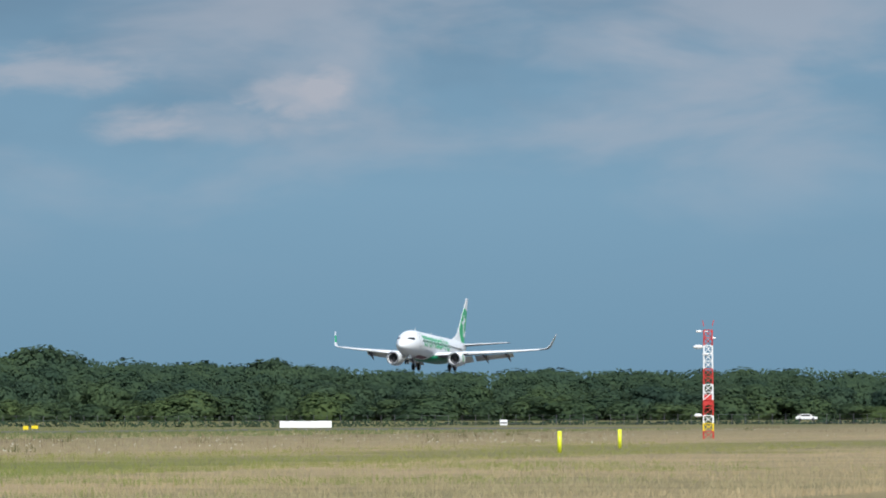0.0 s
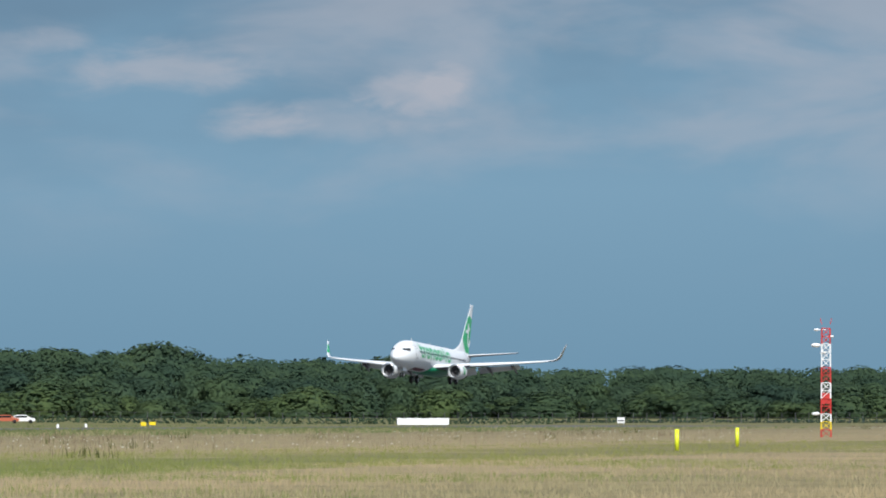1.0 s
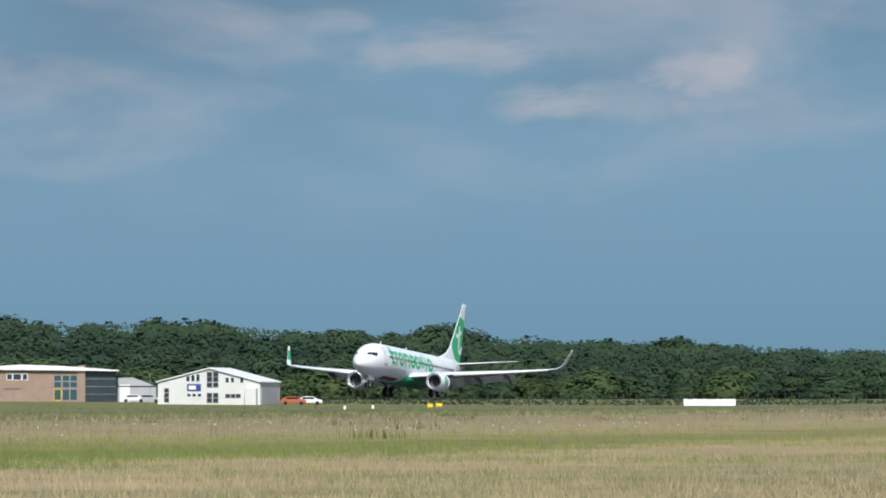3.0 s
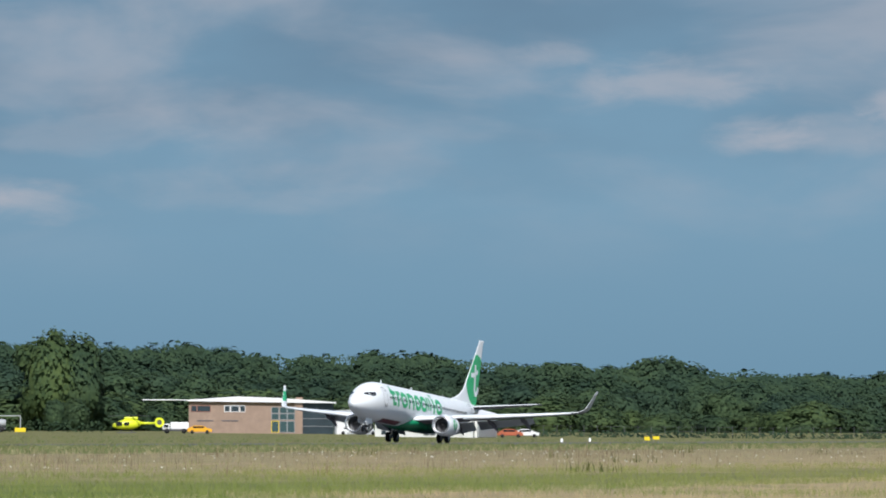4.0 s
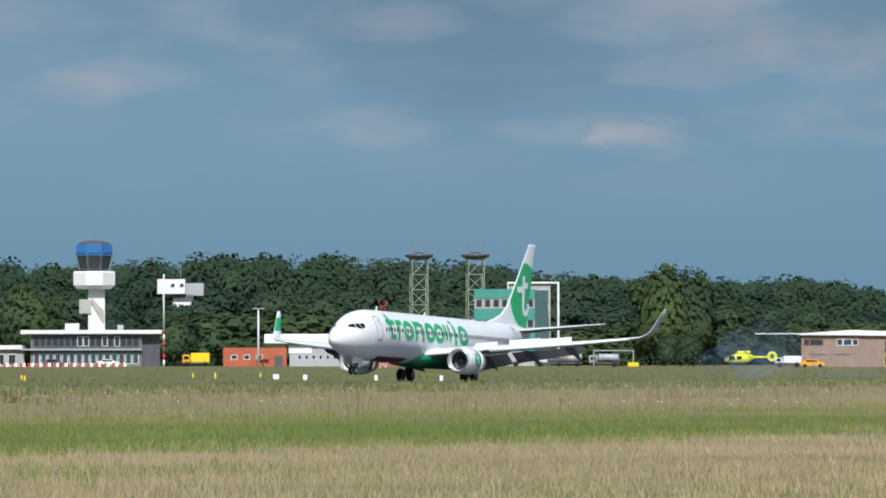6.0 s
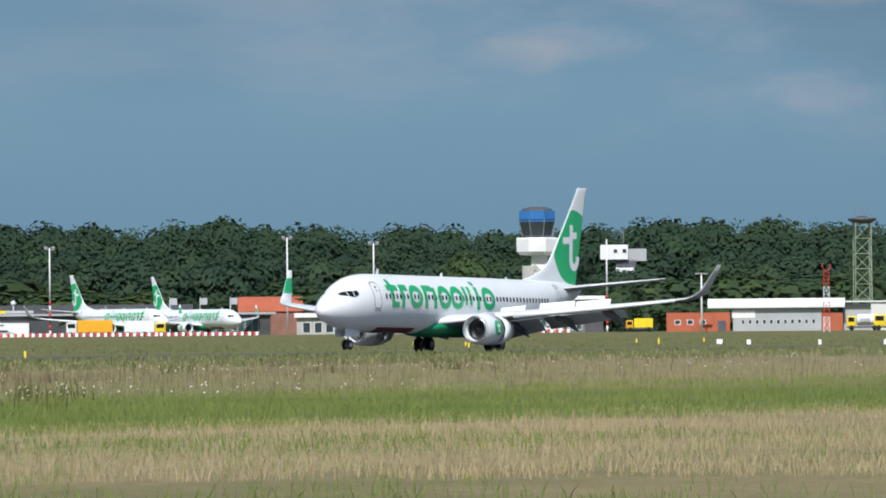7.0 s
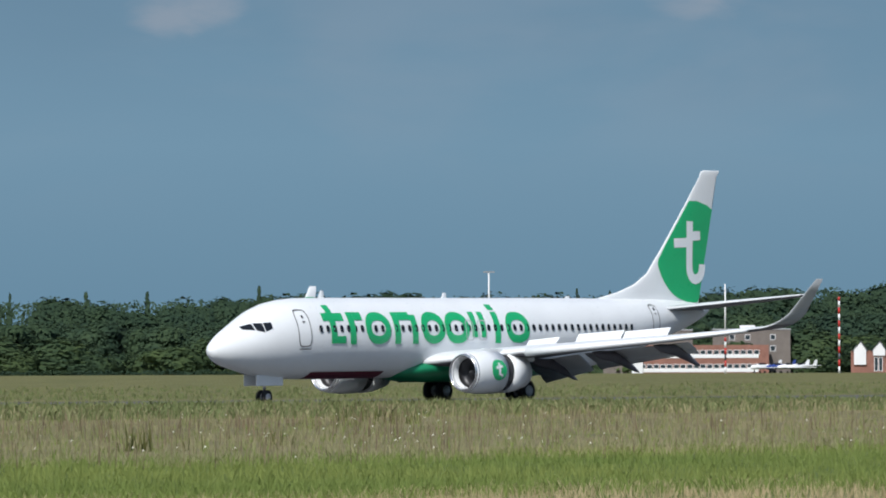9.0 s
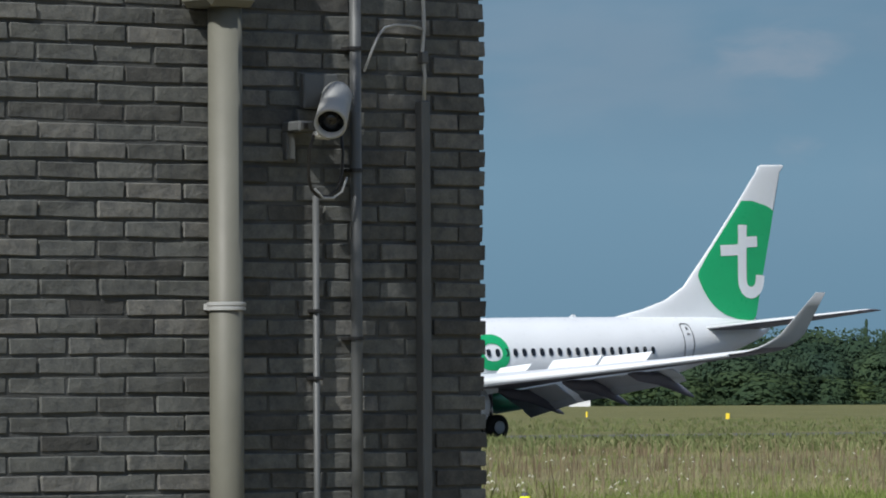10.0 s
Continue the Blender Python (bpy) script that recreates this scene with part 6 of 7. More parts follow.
# ================= aircraft on the apron, vehicles, barriers, markers =================
for az, d, heading in ((33.27, 1140, 62.0), (32.5, 1190, 60.0)):
    x, y = spot(az, d)
    p = copy_thing(airliner, pose(x, y, gz(x, y), 0, 0, heading))
    tagged(p, "white and green airliner parked on the apron", "airliner")


def vehicle(name, label, az, d, length, height, body, cab, tank=None, group="vehicles", flip=1):
    """A lorry or van seen from the side: chassis, cab, body or tank, wheels."""
    v = site(name, label, "vehicle", az, d, group)
    L = length / 2
    part("chassis", soft_box(-L, L, 0, 2.2, 0.45, 0.75, 0.05), DARK_GREY, v, "dark chassis")
    cx0, cx1 = (-L, -L + min(2.0, length * 0.28)) if flip > 0 else (L - min(2.0, length * 0.28), L)
    k = soft_box(cx0, cx1, -0.05, 2.25, 0.7, height * 0.86, 0.14, 2)
    c = part("cab", k, cab, v, "driver's cab", True)
    part("cab_window", soft_box(cx0 + 0.25, cx1 - 0.25, -0.07, -0.03, height * 0.52, height * 0.78, 0.03), GLASS_DARK, c, "dark side window")
    bx0, bx1 = (cx1 + 0.12, L) if flip > 0 else (-L, cx0 - 0.12)
    if tank:
        bm = bmesh.new()
        r = (height - 0.9) / 2
        rings = []
        for x, k2 in ((bx0, 0.7), (bx0 + 0.2, 1.0), (bx1 - 0.2, 1.0), (bx1, 0.7)):
            rings.append([Vector((x, 1.1 + r * 1.1 * k2 * math.cos(i * math.tau / 18), 0.85 + r + r * k2 * math.sin(i * math.tau / 18))) for i in range(18)])
        skin(bm, rings)
        part("tank", bm, body, v, "rounded tank", True)
        part("tank_panel", soft_box(bx0 + (bx1 - bx0) * 0.15, bx0 + (bx1 - bx0) * 0.6, -0.14, -0.05, 0.8 + r * 0.7, 0.8 + r * 1.3, 0.03), tank, v, "coloured tank panel")
    else:
        part("body", soft_box(bx0, bx1, 0, 2.2, 0.75, height, 0.08), body, v, "box body")
    n = max(2, int(length / 2.4))
    for i in range(n):
        x = -L + 0.8 + (length - 1.6) * i / (n - 1)
        bm = bmesh.new()
        rod(bm, (x, -0.06, 0.45), (x, 0.3, 0.45), 0.45, None, 16)
        part("wheel", bm, RUBBER, v, "black wheel", True)
    return v


def car(label, az, d, paint, length=4.3, group="parked cars"):
    v = site("car", label, "car", az, d, group)
    L = length / 2
    bm = bmesh.new()
    prof = ((-L, 0.35), (L, 0.35), (L, 0.85), (L * 0.62, 0.95), (L * 0.3, 1.42), (-L * 0.45, 1.45), (-L * 0.85, 0.98), (-L, 0.9))
    skin(bm, [[Vector((x, yy, z)) for x, z in prof] for yy in (0.0, 1.7)])
    bmesh.ops.bevel(bm, geom=bm.edges[:], offset=0.05, segments=2, affect="EDGES")
    b = part("body", bm, paint, v, "painted body")
    part("side_glass", soft_box(-L * 0.55, L * 0.36, -0.02, 0.02, 0.98, 1.3, 0.01), GLASS_DARK, b, "dark side glass")
    for x in (-L * 0.62, L * 0.62):
        bm = bmesh.new()
        rod(bm, (x, -0.03, 0.32), (x, 0.2, 0.32), 0.32, None, 16)
        part("wheel", bm, RUBBER, v, "black wheel", True)


def helicopter():
    h = site("helicopter", "bright yellow rescue helicopter parked on the grass edge", "helicopter", 22.57, 1000, turn=8)
    bm = bmesh.new()
    rings = []
    for x, hw, z0, z1 in ((-4.3, 0.05, 1.25, 1.3), (-4.0, 0.45, 0.95, 1.65), (-3.2, 0.72, 0.72, 2.1), (-2.2, 0.8, 0.65, 2.45), (-1.0, 0.8, 0.65, 2.5), (0.0, 0.6, 0.9, 2.4), (0.7, 0.3, 1.35, 2.1)):
        zc, hh = (z0 + z1) / 2, (z1 - z0) / 2
        rings.append([Vector((x, 1 + hw * math.cos(i * math.tau / 18), zc + hh * math.sin(i * math.tau / 18))) for i in range(18)])
    skin(bm, rings)
    part("cabin", bm, LIME, h, "yellow cabin", True)
    bm = bmesh.new()
    rod(bm, (0.4, 1, 1.75), (3.6, 1, 1.75), 0.24, 0.16, 12)
    part("tail_boom", bm, LIME, h, "yellow tail boom", True)
    bm = bmesh.new()
    rings = []
    for k in range(24):
        a = k * math.tau / 24
        rings.append([Vector((4.0 + r * math.cos(a), yy, 1.9 + r * math.sin(a))) for r, yy in ((0.45, 0.85), (0.85, 0.85), (0.85, 1.15), (0.45, 1.15))])
    skin(bm, rings + [rings[0]], True, False)
    part("tail_ring", bm, LIME, h, "yellow shrouded tail rotor", False)
    bm = bmesh.new()
    rod(bm, (4.0, 0.95, 1.9), (4.0, 1.05, 1.9), 0.46, None, 16)
    part("tail_rotor", bm, DARK_GREY, h, "dark tail rotor")
    part("window", soft_box(-3.7, -2.6, 0.14, 0.3, 1.3, 2.0, 0.05), GLASS_DARK, h, "dark cabin window")
    part("window", soft_box(-2.3, -1.4, 0.15, 0.25, 1.35, 1.95, 0.05), GLASS_DARK, h, "dark cabin window")
    part("engine_cowl", soft_box(-2.2, 0.2, 0.6, 1.4, 2.4, 2.85, 0.15, 2), LIME, h, "engine cowling")
    bm = bmesh.new()
    rod(bm, (-1.3, 1, 2.8), (-1.3, 1, 3.15), 0.12, None, 8)
    part("rotor_mast", bm, DARK_GREY, h)
    for k in range(4):
        bm = soft_box(0.2, 4.8, -0.12, 0.12, -0.02, 0.02, 0.005)
        b = part("rotor_blade", bm, DARK_GREY, h, "dark rotor blade")
        b.matrix_basis = pose(-1.3, 1, 3.15, 0, 2.0, 35 + 90 * k)
    for yy in (0.2, 1.8):
        bm = bmesh.new()
        rod(bm, (-3.4, yy, 0.1), (-0.2, yy, 0.1), 0.06, None, 8)
        rod(bm, (-2.8, yy, 0.1), (-2.8, 1, 0.8), 0.05, None, 6)
        rod(bm, (-0.9, yy, 0.1), (-0.9, 1, 0.8), 0.05, None, 6)
        part("skid", bm, DARK_GREY, h, "landing skid")


helicopter()
vehicle("fuel_bowser", "yellow and white aircraft refuelling lorry", 25.42, 985, 11.5, 3.2, AMBER, YELLOW, WHITE_SHEET)
vehicle("fuel_bowser", "white refuelling lorry with a grey tank", 25.86, 985, 5.5, 2.9, WHITE_SHEET, YELLOW, GREY_SHEET)
vehicle("lorry", "white lorry with yellow cab", 24.98, 1000, 4.4, 3.0, GREY_SHEET, AMBER)
vehicle("tank_lorry", "white tank lorry beside the office", 24.47, 1000, 8.0, 3.0, WHITE_SHEET, WHITE_SHEET, GREY_SHEET)
vehicle("tank_trailer", "grey tank trailer under a frame", 24.02, 1000, 5.2, 2.3, GREY_SHEET, GREY_SHEET, STEEL)
vehicle("van", "white van parked near the helicopter", 22.19, 1005, 4.6, 2.0, WHITE_SHEET, WHITE_SHEET)
vehicle("lorry", "yellow service lorry by the tower", 28.08, 1060, 5.0, 2.5, YELLOW, AMBER)
vehicle("catering_lorry", "yellow and white lorry beside the parked airliner", 33.55, 1120, 9.0, 3.2, AMBER, WHITE_SHEET)
vehicle("catering_lorry", "white lorry beside the parked airliner", 33.0, 1120, 8.0, 3.0, WHITE_SHEET, YELLOW, None, "vehicles", -1)
vehicle("excavator_carrier", "yellow works vehicle in the grass", 44.48, 1100, 3.8, 2.4, YELLOW, YELLOW)
for az, d, paint, label in ((21.95, 1003, AMBER, "amber pick-up car near the helicopter"), (9.74, 1150, WHITE_SHEET, "white car parked by the fence"), (18.86, 960, ORANGE_WALL, "red car beside the white hall"), (18.7, 965, WHITE_SHEET, "white car beside the white hall"),
                            (37.72, 1110, GREY_SHEET, "grey car by the curved building"), (37.45, 1110, WHITE_SHEET, "white car by the curved building"), (37.58, 1112, RED, "red car by the curved building"), (30.6, 1130, DARK_GREY, "dark car at the workshop"),
                            (30.2, 1130, WHITE_SHEET, "white car at the workshop"), (29.5, 1128, DARK_GREY, "dark car under the tower"), (28.95, 1126, WHITE_SHEET, "white car under the tower"), (34.62, 1130, DARK_GREY, "dark tug on the apron"), (34.4, 1130, GREY_SHEET, "grey tug on the apron"),
                            (42.9, 1105, GREY_SHEET, "grey car before the glazed hall"), (20.45, 1030, WHITE_SHEET, "white car by the grey shed"), (20.3, 1030, GREY_SHEET, "grey car by the grey shed")):
    car(label, az, d, paint)


def light_plane(az, d, paint, turn):
    t = site("light_aeroplane", "small white light aeroplane parked by the offices", "light aircraft", az, d, "light aircraft", turn)
    bm = bmesh.new()
    rings = []
    for x, r, z in ((-2.9, 0.1, 1.1), (-2.6, 0.38, 1.1), (-1.2, 0.5, 1.25), (0.2, 0.5, 1.35), (1.5, 0.3, 1.3), (3.6, 0.1, 1.4)):
        rings.append([Vector((x, r * math.cos(i * math.tau / 12), z + r * math.sin(i * math.tau / 12))) for i in range(12)])
    skin(bm, rings)
    part("fuselage", bm, paint, t, "", True)
    part("wing", soft_box(-1.2, 0.2, -5, 5, 1.0, 1.14, 0.05), WHITE_SHEET, t, "straight wing")
    part("tailplane", soft_box(3.0, 3.7, -1.5, 1.5, 1.4, 1.47, 0.02), WHITE_SHEET, t)
    bm = bmesh.new()
    skin(bm, [[Vector((x, y, z)) for x, z in ((2.7, 1.4), (3.7, 1.4), (3.9, 2.6), (3.4, 2.6))] for y in (-0.04, 0.04)])
    part("fin", bm, paint, t, "upright fin")
    part("canopy", soft_box(-1.1, 0.3, -0.42, 0.42, 1.55, 1.95, 0.12, 2), GLASS_DARK, t, "dark canopy")
    for x, y in ((-2.0, 0), (-0.3, -1.1), (-0.3, 1.1)):
        bm = bmesh.new()
        rod(bm, (x, y - 0.08, 0.2), (x, y + 0.08, 0.2), 0.2, None, 12)
        rod(bm, (x, y, 0.2), (x, y * 0.5, 1.0), 0.04, None, 6)
        part("wheel", bm, RUBBER, t)


for az, paint, turn in ((40.35, WHITE_SHEET, 25), (40.2, BLUE, 30), (40.08, WHITE_SHEET, 20), (39.98, WHITE_SHEET, 35), (43.0, GREY_SHEET, 10)):
    light_plane(az, 1120, paint, turn)
# far white propeller airliner
x, y = spot(45.0, 1300)
far = site("turboprop_aeroplane", "white high-tailed aeroplane parked far off", "aircraft", 45.0, 1240, turn=-20)
bm = bmesh.new()
skin(bm, [[Vector((xx, r * math.cos(i * math.tau / 14), z + r * math.sin(i * math.tau / 14))) for i in range(14)] for xx, r, z in ((-6.5, 0.1, 2.1), (-6, 0.7, 2.1), (-4.5, 1.1, 2.2), (2.5, 1.1, 2.2), (6.5, 0.3, 2.9))])
part("fuselage", bm, WHITE_SHEET, far, "", True)
bm = bmesh.new()
skin(bm, [[Vector((xx, yy, z)) for xx, z in ((4.0, 2.9), (6.6, 2.9), (7.2, 6.2), (5.9, 6.2))] for yy in (-0.1, 0.1)])
part("fin", bm, WHITE_SHEET, far, "tall fin")
part("wing", soft_box(-1.5, 0.8, -9, 9, 3.2, 3.5, 0.08), WHITE_SHEET, far)
for yy in (-2.5, 2.5):
    bm = bmesh.new()
    rod(bm, (-3, yy, 3.0), (0.5, yy, 3.0), 0.5, 0.3, 12)
    part("engine", bm, GREY_SHEET, far, "", True)
for xx, yy in ((-4.5, 0), (0, -1.3), (0, 1.3)):
    bm = bmesh.new()
    rod(bm, (xx, yy - 0.1, 0.4), (xx, yy + 0.1, 0.4), 0.4, None, 12)
    rod(bm, (xx, yy, 0.4), (xx, yy * 0.6, 1.5), 0.08, None, 6)
    part("wheel", bm, RUBBER, far)

# red and white barrier blocks along the apron edge
first = None
for a0, a1, n, d in ((30.05, 28.8, 16, 1095), (37.0, 32.9, 58, 1105), (32.85, 31.9, 14, 1110)):
    for i, az in enumerate(frange(a0, a1, n)):
        x, y = spot(az, d)
        m = pose(x, y, gz(x, y), 0, 0, az - 90)
        if first is None:
            first = empty("barrier_block", m, "red and white plastic barrier block", "barrier", "barriers along the apron")
            for k, mt in ((0, RED), (1, WHITE_SHEET)):
                bm = bmesh.new()
                x0 = -0.55 + 0.55 * k
                skin(bm, [[Vector((xx, yy, z)) for yy, z in ((-0.25, 0), (0.25, 0), (0.15, 0.7), (-0.15, 0.7))] for xx in (x0, x0 + 0.54)])
                part("block_half", bm, mt, first, "white half" if k else "red half")
        else:
            copy_thing(first, m)

# stretched white tarpaulin wall, fence, hedge and signs along the far edge
t = site("tarpaulin_wall", "long low white tarpaulin-covered stack by the fence", "barrier", 14.72, 1000)
bm = bmesh.new()
rng = random.Random(8)
prof = frange(-4.5, 4.5, 15)
skin(bm, [[Vector((x, yy, z + (rng.uniform(-0.08, 0.05) if z > 0.5 else 0))) for yy, z in ((-0.5, 0), (0.8, 0), (0.7, 1.15), (-0.4, 1.15))] for x in prof])
part("cover", bm, WHITE_SHEET, t, "white sheeting")


def hedge(az0, az1, d, h, label, seed):
    rng = random.Random(seed)
    verts, faces = [], []
    n = int(d * radians(az1 - az0) * 26)
    for _ in range(n):
        az, dd = rng.uniform(az0, az1), d + rng.uniform(-1.2, 1.2)
        x, y = spot(az, dd)
        top = h * (0.75 + 0.5 * noise.noise((az * 6.0, 2.0, seed)))
        z = gz(x, y) + rng.uniform(0, 1) * top
        s = rng.uniform(0.12, 0.28)
        q = Vector((rng.gauss(0, 1), rng.gauss(0, 1), rng.gauss(0.4, 1))).normalized().to_track_quat("Z", "Y")
        i = len(verts)
        for k in range(4):
            verts.append(tuple(Vector((x, y, z)) + q @ Vector((math.cos(k * 1.571) * s, math.sin(k * 1.571) * s, 0))))
        faces.append((i, i + 1, i + 2, i + 3))
    me = bpy.data.meshes.new("hedge")
    me.from_pydata(verts, [], faces)
    me.materials.append(INNER_LEAF)
    tagged(new("hedge", me), label, "hedge", kind="stuff")


hedge(13.4, 18.6, 1020, 1.5, "low dark clipped hedge before the wood", 3)
hedge(8.0, 13.4, 1060, 0.9, "low scrub before the wood", 4)
hedge(22.9, 24.0, 1030, 2.6, "bushes beside the helicopter stand", 5)
hedge(27.9, 28.4, 1130, 4.0, "bushes beside the tower", 6)
hedge(50.5, 53.4, 1190, 2.0, "bushes along the far field", 7)
hedge(45.6, 50.0, 1200, 1.2, "low growth at the wood's edge", 9)
post = None
for az in frange(8.2, 18.8, 80):
    x, y = spot(az, 1045)
    m = pose(x, y, gz(x, y), 0, 0, az - 90)
    if post is None:
        post = empty("fence_panel", m, "grey wire fence panel with posts", "fence", "airfield fence")
        bm = bmesh.new()
        rod(bm, (0, 0, 0), (0, 0, 2.0), 0.04, None, 6)
        part("post", bm, DARK_GREY, post)
        for z in (0.4, 1.1, 1.9):
            bm = bmesh.new()
            rod(bm, (0, 0, z), (2.5, 0, z), 0.012, None, 5)
            part("wire", bm, DARK_GREY, post)
    else:
        copy_thing(post, m)


def board(name, label, az, d, w, h, z, mat, group=""):
    t = site(name, label, "sign", az, d, group)
    part("board", soft_box(-w / 2, w / 2, -0.1, 0.1, z, z + h, 0.03), mat, t)
    for s in (-0.35, 0.35):
        bm = bmesh.new()
        rod(bm, (w * s, 0, 0), (w * s, 0, z + 0.05), 0.05, None, 6)
        part("leg", bm, STEEL, t)
    return t


s = board("notice_board", "white notice board with a dark bar", 12.75, 1000, 1.3, 1.0, 0.3, WHITE_SHEET)
part("writing_bar", boxed(-0.5, 0.5, -0.12, -0.105, 0.62, 0.85), DARK_GREY, s, "dark red bar of writing")
board("taxiway_sign", "yellow taxiway sign in the grass", 17.41, 800, 0.9, 0.45, 0.25, YELLOW)
board("taxiway_sign", "yellow taxiway sign beside the lorries", 23.73, 950, 1.8, 0.7, 0.2, YELLOW)
board("taxiway_sign", "small yellow sign in the grass", 17.5, 760, 0.7, 0.5, 0.2, YELLOW)


def marker(az, d, mat, label, h=0.55, r=0.11):
    x, y = spot(az, d)
    t = empty("edge_marker", pose(x, y, gz(x, y)), label, "marker", "edge markers")
    bm = bmesh.new()
    turned(bm, ((0.0, r * 1.3), (0.05, r), (h - 0.04, r), (h, r * 0.7), (h, 0.005)), (0, 0, 0), 12, "z")
    part("post", bm, mat, t, "", True)
    bm = bmesh.new()
    turned(bm, ((0.0, r * 2.0), (0.04, r * 1.9), (0.04, 0.01)), (0, 0, 0), 12, "z")
    part("foot", bm, DARK_GREY, t)


for az, d in ((27.3, 560), (27.0, 540), (26.29, 520), (25.64, 500), (18.35, 720), (18.07, 760), (26.99, 540), (27.27, 560)):
    marker(az, d, WHITE_SHEET, "white runway edge marker", 0.5, 0.15)
for az, d in ((27.89, 620), (27.44, 620), (29.81, 540), (30.33, 540), (27.89, 560), (28.11, 600), (30.3, 520), (29.78, 520), (36.18, 420), (36.95, 410), (34.19, 380), (36.16, 400), (52.08, 440), (50.69, 420), (50.67, 420)):
    marker(az, d, YELLOW, "yellow taxiway edge marker", 0.48, 0.08)
for x, y in ((252.2, 54.5), (289.0, 59.3)):
    t = empty("marker_post", pose(x, y, 0, 0, 3, 20), "leaning bright yellow marker post in the grass", "post", "marker posts")
    bm = bmesh.new()
    rod(bm, (0, 0, 0), (0, 0, 0.98), 0.10, 0.10, 14)
    part("post", bm, LIME, t, "", True)
    bm = bmesh.new()
    rod(bm, (0, 0, 0.98), (0, 0, 1.03), 0.07, 0.05, 14)
    part("cap", bm, DARK_GREY, t)
x, y = spot(52.70, 60)
t = empty("marker_post", pose(x, y, 0), "bright yellow marker post in the grass", "post", "marker posts")
bm = bmesh.new()
rod(bm, (0, 0, 0), (0, 0, 0.60), 0.055, 0.055, 16)
part("post", bm, LIME, t, "", True)
bm = bmesh.new()
rod(bm, (0, 0, 0.60), (0, 0, 0.635), 0.04, 0.035, 16)
part("cap", bm, DARK_GREY, t)
g = site("pipe_frame", "pale steel frame over the tank trailer", "frame", 23.92, 998)
for x0, x1, z0, z1 in ((-3.6, 3.4, 2.75, 2.9), (-3.6, -3.45, 0, 2.75), (3.25, 3.4, 0, 2.75)):
    part("member", soft_box(x0, x1, 0, 0.15, z0, z1, 0.02), GREY_SHEET, g)

# tyre smoke where the wheels touched down
def smoke_material():
    m, n, l, b = nodes("tyre_smoke", 1.0, 0, 0.0)
    b.inputs["Base Color"].default_value = (0.40, 0.56, 0.85, 1)
    co = n.new("ShaderNodeTexCoord").outputs["Object"]
    f = noise_tex(n, l, 0.55, 4.0, 0.6, co)
    mr = n.new("ShaderNodeMapRange")
    for i, v in ((1, 0.38), (2, 0.72), (3, 0.0), (4, 0.10)):
        mr.inputs[i].default_value = v
    l.new(f, mr.inputs[0])
    l.new(mr.outputs[0], b.inputs["Alpha"])
    # thin smoke scatters light through as well as back
    thin = n.new("ShaderNodeBsdfTranslucent")
    thin.inputs["Color"].default_value = (0.40, 0.56, 0.88, 1)
    clear = n.new("ShaderNodeBsdfTransparent")
    veil = n.new("ShaderNodeMixShader")
    l.new(mr.outputs[0], veil.inputs[0])
    l.new(clear.outputs[0], veil.inputs[1])
    l.new(thin.outputs[0], veil.inputs[2])
    both = n.new("ShaderNodeMixShader")
    l.new(b.outputs[0], both.inputs[1])
    l.new(veil.outputs[0], both.inputs[2])
    l.new(both.outputs[0], n["Material Output"].inputs["Surface"])
    return m


SMOKE = smoke_material()
puffs = []
rng = random.Random(4)
for i in range(3):
    bm = bmesh.new()
    bmesh.ops.create_icosphere(bm, subdivisions=3, radius=1.0)
    sx, sz = rng.uniform(7.0, 10.0), rng.uniform(1.9, 2.6)
    for v in bm.verts:
        k = 1 + 0.35 * noise.noise(v.co * 1.4 + Vector((i * 7.1, 0, 0)))
        v.co = Vector((v.co.x * sx * k, v.co.y * 2.2 * k, v.co.z * sz * k))
    x0 = 526 - i * 16
    p = tagged(part("tyre_smoke", bm, SMOKE, None, "thin bluish tyre smoke hanging over the runway", True), category="smoke", group="tyre smoke")
    puffs.append((p, x0, RUNWAY_Y + rng.uniform(-3, 3), rng.uniform(1.4, 3.0), 4.62 + i * 0.22, rng.uniform(5, 9)))

# ================= brick building close to the camera =================
WALL_Y, WALL_X = 15.35, 11.53


def brick_material():
    m, n, l, b = nodes("grey_brick", 0.85, 0, 0.25)
    oi = n.new("ShaderNodeObjectInfo").outputs["Random"]
    co = n.new("ShaderNodeNewGeometry").outputs["Position"]
    g = noise_tex(n, l, 22.0, 5.0, 0.65, co)
    f = noise_tex(n, l, 150.0, 3.0, 0.6, co)
    base = ramp(n, l, oi, (0.0, (0.078, 0.079, 0.075)), (0.35, (0.120, 0.126, 0.120)), (0.8, (0.142, 0.149, 0.142)), (1.0, (0.180, 0.180, 0.168)))
    c = mixed(n, l, 1.0, base, ramp(n, l, g, (0.28, (0.62, 0.63, 0.66)), (0.72, (1.25, 1.22, 1.16))), "MULTIPLY")
    c = mixed(n, l, 0.6, c, ramp(n, l, f, (0.3, (0.75, 0.75, 0.75)), (0.7, (1.1, 1.1, 1.1))), "MULTIPLY")
    l.new(c, b.inputs["Base Color"])
    bump(n, l, b, g, 0.8, 0.008)
    return m


BRICK = brick_material()
MORTAR = worn("mortar", (0.085, 0.088, 0.084), 0.95, 0, 0.25, 8.0, 0.4, 0.1)
PIPE_BEIGE = worn("beige_pvc", (0.150, 0.150, 0.122), 0.55, 0, 0.1, 4.0, 0.06)
CONDUIT = worn("grey_conduit", (0.105, 0.112, 0.112), 0.5, 0.1, 0.12, 6.0, 0.05)
CAM_WHITE = worn("weathered_white_casing", (0.40, 0.41, 0.40), 0.45, 0, 0.1, 8.0, 0.04)
